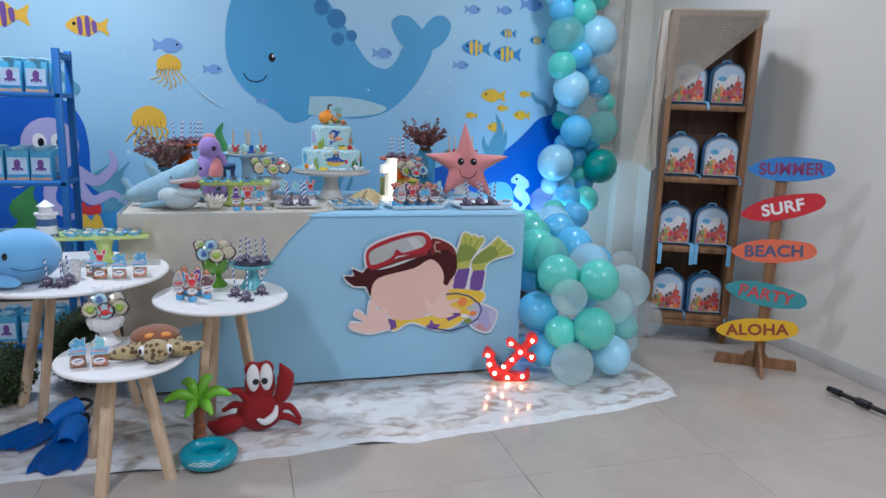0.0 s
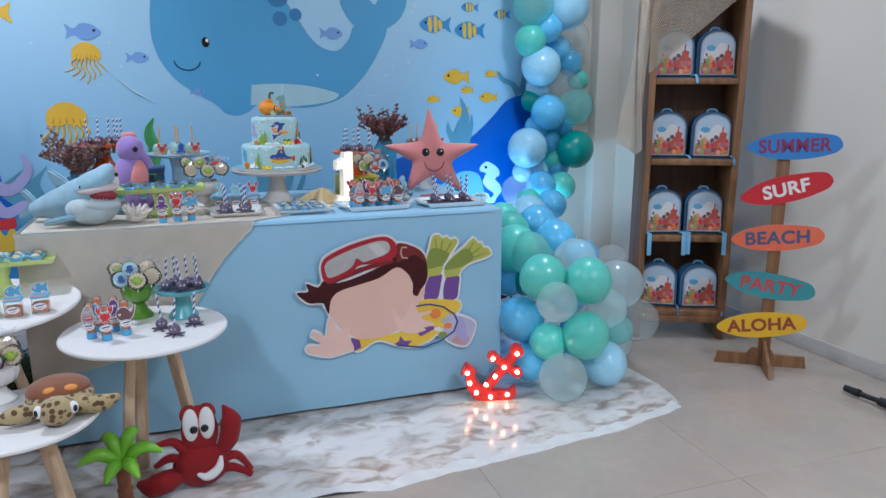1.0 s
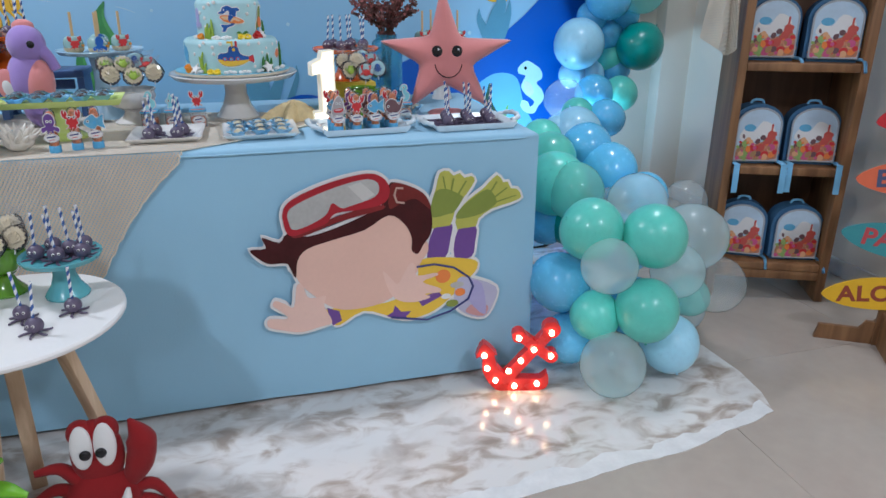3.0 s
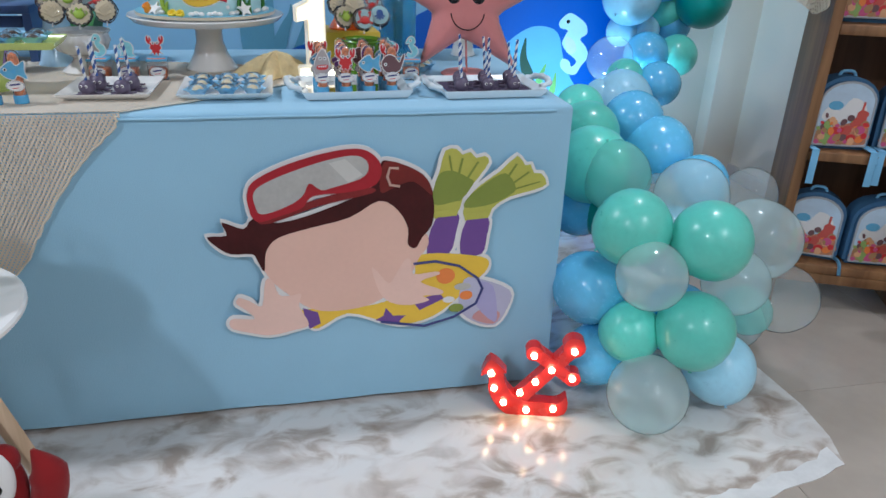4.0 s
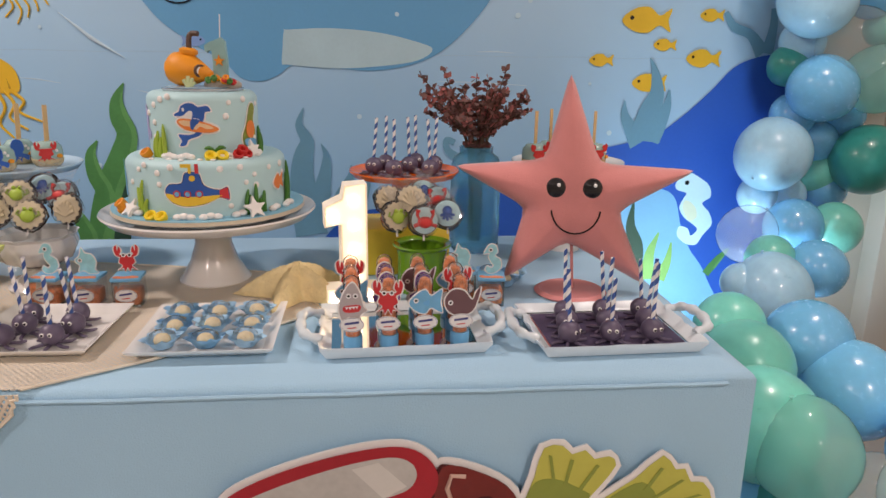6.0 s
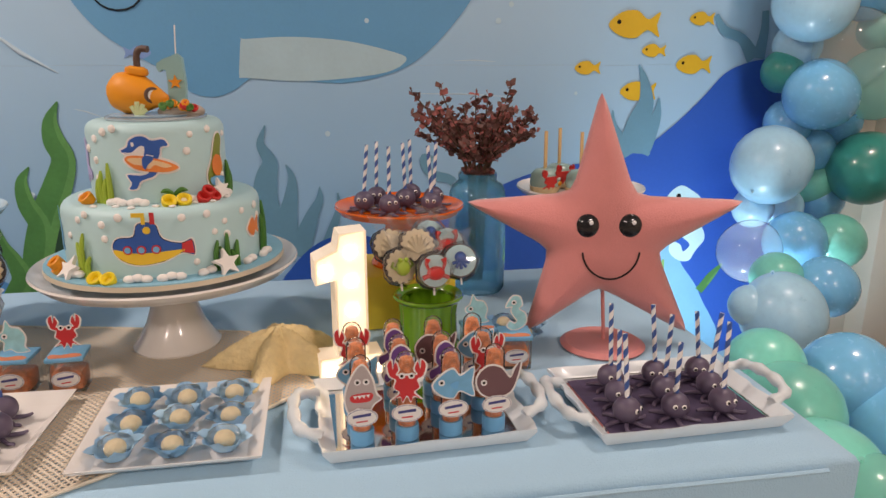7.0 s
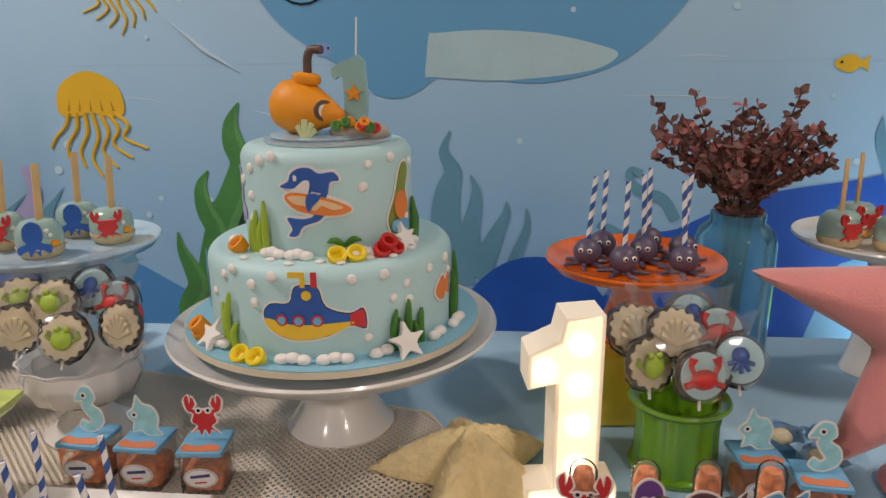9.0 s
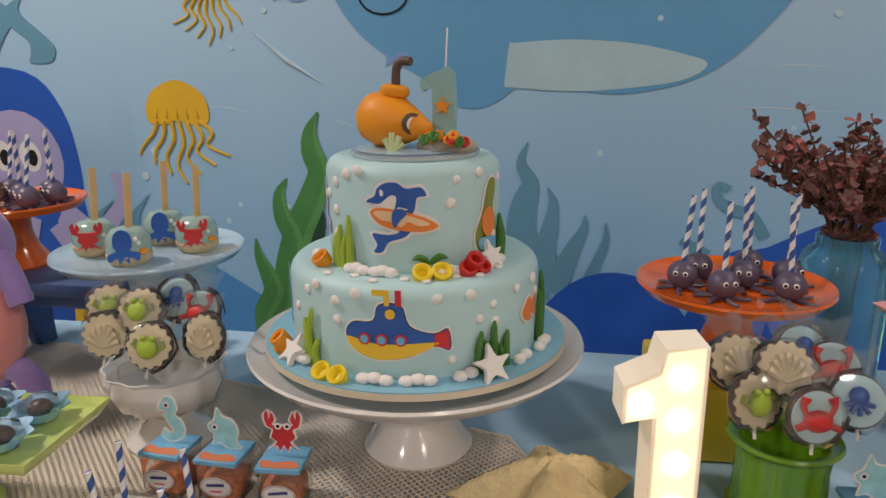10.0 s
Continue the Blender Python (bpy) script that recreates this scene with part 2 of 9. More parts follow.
GOLD = mk("gold_print", (0.78, 0.47, 0.03), rough=0.42)
JELLY_D = mk("ochre_print", (0.42, 0.24, 0.02), rough=0.42)
PALE_SEA = mk("pale_sea_print", (0.16, 0.45, 0.70), rough=0.42)

# ---- mesh helpers ----


def smooth_loop(pts, n=6):
    """A closed Catmull-Rom curve through the points."""
    out = []
    k = len(pts)
    for i in range(k):
        p0, p1, p2, p3 = (Vector(pts[(i + j - 1) % k]) for j in range(4))
        for s in range(n):
            u = s / n
            out.append(0.5 * ((2 * p1) + (p2 - p0) * u + (2 * p0 - 5 * p1 + 4 * p2 - p3) * u * u + (3 * p1 - p0 - 3 * p2 + p3) * u ** 3))
    return out


def join(bm, other, m=None):
    """Adds the bmesh other, moved by m, to bm."""
    if m is not None:
        bmesh.ops.transform(other, matrix=m, verts=other.verts)
    me = bpy.data.meshes.new("tmp")
    other.to_mesh(me)
    other.free()
    bm.from_mesh(me)
    bpy.data.meshes.remove(me)
    return bm


def flat(pts, depth=0.002, n=6, up=True):
    """A cut-out of the outline pts. up: it stands in the xz plane and faces -y; else it lies in xy."""
    bm = bmesh.new()
    loop = smooth_loop(pts, n) if n else [Vector(p) for p in pts]
    area = sum(a.x * b.y - b.x * a.y for a, b in zip(loop, loop[1:] + loop[:1]))
    if area < 0:
        loop.reverse()
    vs = [bm.verts.new((p.x, -depth, p.y) if up else (p.x, p.y, depth)) for p in loop]
    ws = [bm.verts.new((p.x, 0, p.y) if up else (p.x, p.y, 0)) for p in loop]
    bm.faces.new(vs)
    bm.faces.new(ws[::-1])
    k = len(vs)
    for i in range(k):
        bm.faces.new((vs[i], ws[i], ws[(i + 1) % k], vs[(i + 1) % k]))
    bm.normal_update()
    bmesh.ops.triangulate(bm, faces=[f for f in bm.faces if len(f.verts) > 4])
    return bm


def oval(cx, cy, rx, ry=None, k=20, turn=0.0):
    ry = rx if ry is None else ry
    c, s = math.cos(turn), math.sin(turn)
    out = []
    for i in range(k):
        a = 2 * math.pi * i / k
        u, v = rx * math.cos(a), ry * math.sin(a)
        out.append((cx + u * c - v * s, cy + u * s + v * c))
    return out


def lathe(profile, n=40, wave=0.0, lobes=0):
    """Turns (radius, height) pairs about z; wave and lobes flute the wall."""
    bm = bmesh.new()
    rings = []
    for r, z in profile:
        if r < 1e-5:
            rings.append([bm.verts.new((0, 0, z))])
        else:
            ring = []
            for i in range(n):
                a = 2 * math.pi * i / n
                q = r * (1 + wave * math.cos(lobes * a)) if lobes else r
                ring.append(bm.verts.new((q * math.cos(a), q * math.sin(a), z)))
            rings.append(ring)
    for a, b in zip(rings, rings[1:]):
        if len(a) == 1 and len(b) == 1:
            continue
        for i in range(n):
            j = (i + 1) % n
            if len(a) == 1:
                bm.faces.new((a[0], b[j], b[i]))
            elif len(b) == 1:
                bm.faces.new((a[i], a[j], b[0]))
            else:
                bm.faces.new((a[i], a[j], b[j], b[i]))
    bmesh.ops.recalc_face_normals(bm, faces=bm.faces)
    return bm


def box(sx, sy, sz, bevel=0.0, center=(0, 0, 0), seg=2):
    bm = bmesh.new()
    bmesh.ops.create_cube(bm, size=1, matrix=Matrix.Translation(center) @ Matrix.Diagonal((sx, sy, sz, 1)))
    if bevel:
        bmesh.ops.bevel(bm, geom=bm.edges[:], offset=bevel, segments=seg, affect="EDGES", profile=0.5)
    return bm


def ball(r, m=None, u=20, v=12):
    bm = bmesh.new()
    bmesh.ops.create_uvsphere(bm, u_segments=u, v_segments=v, radius=r)
    if m is not None:
        bmesh.ops.transform(bm, matrix=m, verts=bm.verts)
    return bm


def tube(path, radii, n=10, closed_ends=True):
    """A round rod along the path; radii is one number or one for each point."""
    bm = bmesh.new()
    pts = [Vector(p) for p in path]
    if not hasattr(radii, "__len__"):
        radii = [radii] * len(pts)
    rings, ref = [], Vector((0.13, 0.21, 0.97))
    for i, p in enumerate(pts):
        d = (pts[min(i + 1, len(pts) - 1)] - pts[max(i - 1, 0)]).normalized()
        if abs(d.dot(ref)) > 0.95:
            ref = Vector((0.9, 0.3, 0.1))
        a = d.cross(ref).normalized()
        b = d.cross(a)
        ref = a.cross(d) if i else ref
        rings.append([bm.verts.new(p + radii[i] * (math.cos(2 * math.pi * k / n) * a + math.sin(2 * math.pi * k / n) * b)) for k in range(n)])
    for r, s in zip(rings, rings[1:]):
        for k in range(n):
            bm.faces.new((r[k], r[(k + 1) % n], s[(k + 1) % n], s[k]))
    if closed_ends:
        bm.faces.new(rings[0][::-1])
        bm.faces.new(rings[-1])
    bmesh.ops.recalc_face_normals(bm, faces=bm.faces)
    return bm


def bend(pts, n=6):
    """An open smooth curve through the points."""
    ps = [Vector(p) for p in pts]
    ps = [2 * ps[0] - ps[1]] + ps + [2 * ps[-1] - ps[-2]]
    out = []
    for i in range(1, len(ps) - 2):
        p0, p1, p2, p3 = ps[i - 1:i + 3]
        for s in range(n):
            u = s / n
            out.append(0.5 * ((2 * p1) + (p2 - p0) * u + (2 * p0 - 5 * p1 + 4 * p2 - p3) * u * u + (3 * p1 - p0 - 3 * p2 + p3) * u ** 3))
    out.append(ps[-2])
    return out


def ell(c, r, u=24, v=16, turn=(0, 0, 0)):
    return ball(1.0, Matrix.Translation(c) @ Euler([radians(a) for a in turn]).to_matrix().to_4x4() @ Matrix.Diagonal((*r, 1)), u, v)


def grown(pts, d):
    """The outline pushed out by d."""
    c = [sum(q[i] for q in pts) / len(pts) for i in (0, 1)]
    out = []
    k = len(pts)
    area = sum(pts[i][0] * pts[(i + 1) % k][1] - pts[(i + 1) % k][0] * pts[i][1] for i in range(k))
    sg = 1 if area > 0 else -1
    for i in range(k):
        a, b = Vector(pts[i - 1]), Vector(pts[(i + 1) % k])
        t = (b - a).normalized()
        out.append((pts[i][0] + sg * t.y * d, pts[i][1] - sg * t.x * d))
    return out


def mesh_of(name, bm, material, smooth=True):
    me = bpy.data.meshes.new(name)
    if smooth:
        for f in bm.faces:
            f.smooth = True
    bm.to_mesh(me)
    bm.free()
    if material:
        me.materials.append(material)
    if smooth:
        me.set_sharp_from_angle(angle=radians(42))
    return me


def part(name, bm, material, parent, label="", m=None, smooth=True):
    ob = new(name, mesh_of(name, bm, material, smooth))
    ob.parent = parent
    if m is not None:
        ob.matrix_basis = m
    return tagged(ob, label)


def thing(name, m, label, category, group="", kind=""):
    ob = new(name)
    ob.empty_display_size = 0.05
    ob.matrix_basis = m
    return tagged(ob, label, category, group, kind)


def solid(name, bm, material, m, label, category, group="", kind="", smooth=True):
    """A thing that is one mesh."""
    ob = new(name, mesh_of(name, bm, material, smooth))
    ob.matrix_basis = m
    return tagged(ob, label, category, group, kind)


def share(name, mesh, parent, m):
    ob = new(name, mesh)
    ob.parent = parent
    ob.matrix_basis = m
    return ob


def text(name, words, size, material, parent, m, depth=0.001, spacing=1.0, squeeze=1.0):
    cu = bpy.data.curves.new(name, "FONT")
    cu.body, cu.size, cu.extrude, cu.align_x, cu.align_y, cu.space_character = words, size, depth, "CENTER", "CENTER", spacing
    cu.offset = size * 0.03
    tmp = bpy.data.objects.new("tmp_text", cu)
    me = bpy.data.meshes.new_from_object(tmp)
    bpy.data.objects.remove(tmp)
    me.transform(Matrix.Diagonal((squeeze, 1, 1, 1)))
    me.materials.clear()
    me.materials.append(material)
    return share(name, me, parent, m)


# ---- room ----
ROOM_L, ROOM_F, ROOM_B, ROOM_H = -2.4, -2.2, 5.10, 2.70
WALL_TURN = math.degrees(math.atan2(0.10, 2.4))


def room():
    w = 0.12
    solid("wall_north", box(6.4, w, ROOM_H, 0, (0.6, ROOM_B + w / 2, ROOM_H / 2)), WHITE_PAINT, pose(0, 0, 0), "off-white painted plaster wall behind the backdrop", "wall", kind="structure", smooth=False)
    # south and west walls stay out of view; their dark tone cuts bounce
    solid("wall_south", box(6.6, w, ROOM_H, 0, (0.6, ROOM_F - w / 2, ROOM_H / 2)), LOW_BOUNCE_PAINT, pose(0, 0, 0), "unseen plain beige wall, darkened to cut bounced light", "wall", kind="structure", smooth=False)
    solid("wall_west", box(w, 7.4, ROOM_H, 0, (ROOM_L - w / 2, 1.5, ROOM_H / 2)), LOW_BOUNCE_PAINT, pose(0, 0, 0), "unseen plain beige wall, darkened to cut bounced light", "wall", kind="structure", smooth=False)
    east = solid("wall_east", box(w, 8.2, ROOM_H, 0, (w / 2, -3.6, ROOM_H / 2)), WHITE_PAINT, pose(3.42, 5.10, 0, 0, 0, WALL_TURN), "cream painted plaster wall beside the shelf", "wall", kind="structure", smooth=False)
    solid("pilaster", box(0.24, 0.10, ROOM_H, 0.006, (3.37, ROOM_B - 0.05, ROOM_H / 2)), WHITE_PAINT, pose(0, 0, 0), "cream painted pilaster in the corner behind the balloons", "pilaster", kind="structure")
    solid("ceiling", box(6.6, 7.8, 0.1, 0, (0.7, 1.5, ROOM_H + 0.05)), CEIL, pose(0, 0, 0), "unseen painted ceiling, greyed to cut bounced light, with round downlights", "ceiling", kind="structure", smooth=False)
    bb = box(0.014, 7.6, 0.075, 0.003, (-0.007, -3.8, 0.0375))
    solid("baseboard", bb, BASEB, east.matrix_basis.copy(), "grey stone baseboard along the wall", "baseboard", kind="structure")
    solid("baseboard", box(5.6, 0.014, 0.075, 0.003, (0.45, ROOM_B - 0.007, 0.0375)), BASEB, pose(0, 0, 0), "grey stone baseboard along the wall", "baseboard", kind="structure")
    floor = solid("floor", box(6.6, 7.8, 0.1, 0, (0.7, 1.5, -0.056)), GROUT, pose(0, 0, 0), "glossy beige porcelain tile floor with thin joints", "floor", kind="structure", smooth=False)
    me = mesh_of("tile", box(0.7985, 0.7985, 0.0055, 0.0008, (0, 0, -0.00275), 1), TILE)
    for i in range(-4, 5):
        for j in range(-3, 5):
            x, y = 0.32 + 0.8 * i, 1.25 + 0.8 * j
            if x > 3.7 or x < -2.6 or y > 5.4 or y < -2.4:
                continue
            share("tile", me, floor, pose(x, y, 0, 0, 0, 90 * ((i * 7 + j * 3) % 4)))
    for x, y, _ in LAMP_SPOTS:
        d = thing("ceiling_light", pose(x, y, ROOM_H), "round white recessed ceiling downlight, switched on", "ceiling light", "ceiling downlights")
        part("rim", lathe([(0.062, -0.002), (0.085, -0.002), (0.085, -0.012), (0.064, -0.02), (0.06, -0.014), (0.062, -0.002)], 32), WHITE_TOP, d)
        part("diffuser", lathe([(0, -0.006), (0.06, -0.006), (0.06, -0.002), (0, -0.002)], 32), mk("lamp_glow", (1, 0.95, 0.88), emit=6, bump=0), d)


room()


# ---- backdrop with its printed shapes ----
BD_Y = 5.044


def backdrop():
    bm = box(4.75, 0.003, 2.4, 0, (0.475, 0.0075, 1.22))
    bd = thing("party_backdrop", pose(0.008, BD_Y, 0.018) @ Matrix.Diagonal((0.981, 1, 0.9815, 1)), "pale blue printed undersea cloth backdrop with a smiling whale", "backdrop")
    part("cloth", bm, SEA, bd)

    stack = [0]

    def p(name, pts, mat, layer, n=6):
        stack[0] += 1
        part(name, flat(pts, 0.0006, n), mat, bd, m=pose(0, 0.0042 - 0.0007 * layer - 0.00005 * (stack[0] % 12), 0), smooth=False)

    # whale
    p("whale_body", [(0.50, 1.60), (0.53, 1.83), (0.63, 2.02), (0.82, 2.10), (1.02, 2.03), (1.17, 1.87), (1.28, 1.72), (1.40, 1.55), (1.52, 1.50), (1.60, 1.56), (1.66, 1.66),
                     (1.84, 1.66), (1.79, 1.50), (1.68, 1.34), (1.54, 1.22), (1.36, 1.17), (1.20, 1.175), (1.06, 1.185), (1.00, 1.15), (0.94, 1.128), (0.87, 1.14), (0.82, 1.19), (0.72, 1.25), (0.61, 1.33), (0.53, 1.45)], WHALE, 1)
    p("whale_tail", [(1.66, 1.64), (1.60, 1.70), (1.56, 1.79), (1.60, 1.845), (1.68, 1.845), (1.74, 1.80), (1.772, 1.775), (1.80, 1.81), (1.86, 1.86), (1.93, 1.86), (1.972, 1.80), (1.93, 1.70), (1.85, 1.64), (1.76, 1.60)], WHALE, 1)
    p("whale_belly", [(1.026, 1.300), (1.04, 1.301), (1.182, 1.308), (1.343, 1.297), (1.478, 1.268), (1.537, 1.242), (1.472, 1.201), (1.304, 1.179), (1.176, 1.175), (1.03, 1.185), (1.014, 1.188), (1.018, 1.24)], BELLY, 2, 4)
    for cx, cz, r in ((1.195, 1.80, 0.062), (1.205, 1.675, 0.042), (1.295, 1.70, 0.036), (1.10, 1.865, 0.05)):
        p("whale_spot", oval(cx, cz, r), WHALE_D, 2, 1)
    p("eye", oval(0.785, 1.535, 0.021, 0.028), BLACK, 2, 1)
    p("eye_glint", oval(0.793, 1.545, 0.008, 0.010), WHITE_P, 3, 1)
    arc = [(0.68 + 0.07 * math.cos(a), 1.435 + 0.055 * math.sin(a)) for a in np.linspace(math.pi * 1.02, math.pi * 1.95, 9)]
    part("mouth", tube([(x, 0, z) for x, z in arc], 0.003, 6), BLACK, bd, m=pose(0, 0.0005, 0))
    # hills and water shapes
    p("sea_hill", [(1.55, 0.2), (1.60, 0.69), (1.73, 0.76), (1.87, 0.83), (2.0, 0.872), (2.18, 0.90), (2.27, 0.92), (2.37, 0.947), (2.471, 1.02), (2.569, 1.113), (2.644, 1.194), (2.726, 1.231), (2.81, 1.244), (2.90, 1.25), (2.90, 0.2)], DEEP, 1, 4)
    p("sea_glade", [(2.12, 0.15), (2.16, 0.60), (2.229, 0.68), (2.323, 0.74), (2.412, 0.744), (2.471, 0.707), (2.505, 0.60), (2.549, 0.508), (2.632, 0.387), (2.70, 0.15)], PALE_SEA, 2)
    p("sea_hill", [(-1.0, 0.1), (-1.0, 1.1), (-0.72, 1.235), (-0.46, 1.235), (-0.35, 1.12), (-0.315, 0.95), (-0.31, 0.78), (-0.22, 0.60), (-0.08, 0.44), (0.0, 0.30), (0.0, 0.1)], DEEP, 1, 4)
    p("sea_mound", [(-0.40, 0.10), (-0.32, 0.58), (-0.16, 0.65), (0.05, 0.66), (0.30, 0.53), (0.50, 0.45), (0.85, 0.40), (0.85, 0.10)], MIDBLUE, 1)
    p("sea_mound", [(1.00, 0.10), (1.09, 0.47), (1.141, 0.564), (1.22, 0.639), (1.306, 0.670), (1.392, 0.664), (1.455, 0.635), (1.507, 0.584), (1.58, 0.45), (1.62, 0.10)], DEEP, 2.6)

    # seaweed
    def weed(x, z, h, w, lean, mat, layer, slant=0.0):
        left, right = [], []
        for i in range(13):
            u = i / 12
            s = lean * (math.sin(u * 6.6 + 0.5) - 0.48) * (0.026 + 0.038 * u) + slant * u
            half = 1.45 * w * (0.45 + 0.70 * math.sin(math.pi * min(1, u * 0.85 + 0.10))) * (1 - u ** 2.2) * (1 + 0.18 * math.sin(11 * u + lean))
            left.append((x + s - half, z + u * h))
            right.append((x + s + half, z + u * h))
        p("seaweed", left + right[:-1][::-1], mat, layer, 2)

    for a in ((-0.10, 0.45, 0.42, 0.05, 1, WEED_B, 2), (0.0, 0.42, 0.34, 0.045, -1, WEED_B, 2), (-0.22, 0.55, 0.30, 0.035, 1, WEED_B, 2), (-0.62, 0.30, 0.45, 0.07, 1, WEED_G, 3), (-0.75, 0.28, 0.35, 0.06, -1, WEED_G, 3),
              (-0.40, 1.26, 0.22, 0.03, 1, WEED_B, 2), (-0.57, 1.24, 0.24, 0.03, -1, WEED_B, 2)):
        weed(*a)

    # weeds that wind: centre line and half width, from the tip down
    def ribbon(line, mat, layer):
        pts = bend([Vector(q) for q in line], 4)
        left, right = [], []
        for k, q in enumerate(pts):
            d = pts[min(k + 1, len(pts) - 1)] - pts[max(k - 1, 0)]
            d = Vector((d.x, d.y)).normalized()
            w = max(q.z, 0.001) * 0.92
            left.append((q.x - d.y * w, q.y + d.x * w))
            right.append((q.x + d.y * w, q.y - d.x * w))
        p("seaweed", left + right[::-1], mat, layer, 1)
        edge = left[2:-2] + [(0.72 * a[0] + 0.28 * b[0], 0.72 * a[1] + 0.28 * b[1]) for a, b in zip(left[2:-2], right[2:-2])][::-1]
        if mat in WEED_EDGE:
            p("seaweed_edge", edge, WEED_EDGE[mat], layer + 1, 1)

    for line, mat, layer in (
            ([(0.476, 1.117, 0.003), (0.449, 1.060, 0.022), (0.451, 1.002, 0.035), (0.471, 0.942, 0.038), (0.445, 0.862, 0.046), (0.398, 0.765, 0.049), (0.361, 0.652, 0.049), (0.338, 0.535, 0.046), (0.330, 0.416, 0.046)], WEED_G, 2),
            ([(0.368, 0.921, 0.003), (0.341, 0.873, 0.019), (0.347, 0.805, 0.030), (0.374, 0.737, 0.035), (0.361, 0.652, 0.040), (0.333, 0.564, 0.035), (0.330, 0.416, 0.030)], WEED_G, 2),
            ([(0.255, 0.733, 0.003), (0.262, 0.677, 0.017), (0.286, 0.620, 0.029), (0.300, 0.562, 0.035), (0.261, 0.487, 0.033), (0.268, 0.382, 0.027)], WEED_G, 2),
            ([(0.445, 0.869, 0.004), (0.459, 0.809, 0.026), (0.436, 0.711, 0.037), (0.416, 0.597, 0.037), (0.407, 0.450, 0.032)], WEED_D, 2),
            ([(1.081, 1.038, 0.002), (1.063, 0.979, 0.014), (1.089, 0.923, 0.026), (1.075, 0.866, 0.038), (1.067, 0.789, 0.046), (1.080, 0.684, 0.059), (1.095, 0.576, 0.064)], WEED_B, 2),
            ([(1.139, 0.912, 0.002), (1.156, 0.868, 0.013), (1.150, 0.804, 0.024), (1.136, 0.739, 0.034), (1.125, 0.632, 0.051)], WEED_B, 2),
            ([(1.244, 0.836, 0.002), (1.242, 0.795, 0.013), (1.216, 0.742, 0.023), (1.188, 0.674, 0.033), (1.158, 0.606, 0.038)], WEED_B, 2),
            ([(1.302, 0.815, 0.002), (1.304, 0.764, 0.010), (1.285, 0.705, 0.015), (1.258, 0.638, 0.018)], WEED_B, 2),
            ([(1.620, 0.917, 0.013), (1.590, 0.928, 0.011), (1.593, 0.893, 0.013), (1.630, 0.863, 0.018), (1.683, 0.847, 0.016), (1.723, 0.787, 0.016)], WEED_B, 2),
            ([(1.505, 0.772, 0.010), (1.541, 0.754, 0.017), (1.578, 0.731, 0.019)], WEED_B, 2),
            ([(2.326, 1.224, 0.002), (2.349, 1.171, 0.016), (2.361, 1.100, 0.030), (2.340, 1.029, 0.047), (2.328, 0.925, 0.067)], WEED_B, 3),
            ([(2.408, 1.112, 0.004), (2.403, 1.050, 0.019), (2.376, 0.988, 0.036), (2.351, 0.926, 0.039)], WEED_B, 3),
            ([(2.243, 1.073, 0.002), (2.247, 1.019, 0.017), (2.282, 0.957, 0.030), (2.308, 0.915, 0.039)], WEED_B, 3),
            ([(2.590, 1.386, 0.009), (2.626, 1.336, 0.017), (2.693, 1.309, 0.019), (2.745, 1.245, 0.030)], WEED_B, 3),
            ([(2.770, 1.402, 0.013), (2.774, 1.335, 0.017), (2.762, 1.245, 0.026)], WEED_B, 3),
            ([(2.310, 0.694, 0.004), (2.305, 0.601, 0.020), (2.333, 0.511, 0.034), (2.320, 0.396, 0.042)], WEED_D, 3),
            ([(2.420, 0.574, 0.004), (2.391, 0.488, 0.021), (2.390, 0.384, 0.029)], WEED_L, 3),
            ([(2.474, 0.533, 0.004), (2.464, 0.452, 0.018), (2.436, 0.383, 0.029)], WEED_L, 3),
            ([(2.263, 0.619, 0.004), (2.283, 0.534, 0.020), (2.284, 0.420, 0.031)], WEED_B, 3),
            ([(2.710, 0.507, 0.004), (2.670, 0.462, 0.016), (2.626, 0.403, 0.018)], WEED_G, 3),
    ):
        ribbon(line, mat, layer)

    # fish
    def fish(x, z, s, mat, layer=2, face=1, stripes=None):
        pts = [(-1, 0), (-0.55, 0.42), (0.05, 0.5), (0.5, 0.2), (0.95, 0.45), (0.85, 0), (0.95, -0.42), (0.5, -0.18), (0.05, -0.45), (-0.55, -0.38)]
        p("fish", [(x + face * u * s, z + v * s) for u, v in pts], mat, layer)
        if stripes:
            for u, h in ((-0.35, 0.36), (0.0, 0.42), (0.3, 0.24)):
                p("stripe", [(x + face * (u - 0.08) * s, z - h * s), (x + face * (u - 0.12) * s, z + h * s), (x + face * (u + 0.08) * s, z + h * s), (x + face * (u + 0.1) * s, z - h * s)], stripes, layer + 1, 3)
        p("fish_eye", oval(x - face * 0.62 * s, z + 0.1 * s, 0.08 * s, k=10), BLACK, layer + 2, 1)

    for x, z, s in ((2.302, 1.352, 0.092), (2.33, 1.135, 0.066), (2.525, 1.223, 0.066), (2.145, 1.213, 0.046), (2.541, 1.373, 0.046), (2.376, 1.269, 0.044)):
        fish(x, z, s, GOLD)
    for x, z, s in ((2.16, 1.67, 0.105), (2.39, 1.64, 0.105), (2.39, 1.78, 0.06), (2.61, 1.745, 0.06)):
        fish(x, z, s, MIDBLUE, 2, 1, YELLOW)
    for x, z, s in ((-0.28, 1.66, 0.12), (-0.72, 1.70, 0.14)):
        fish(x, z, s, GOLD, 2, 1, PURPLE)
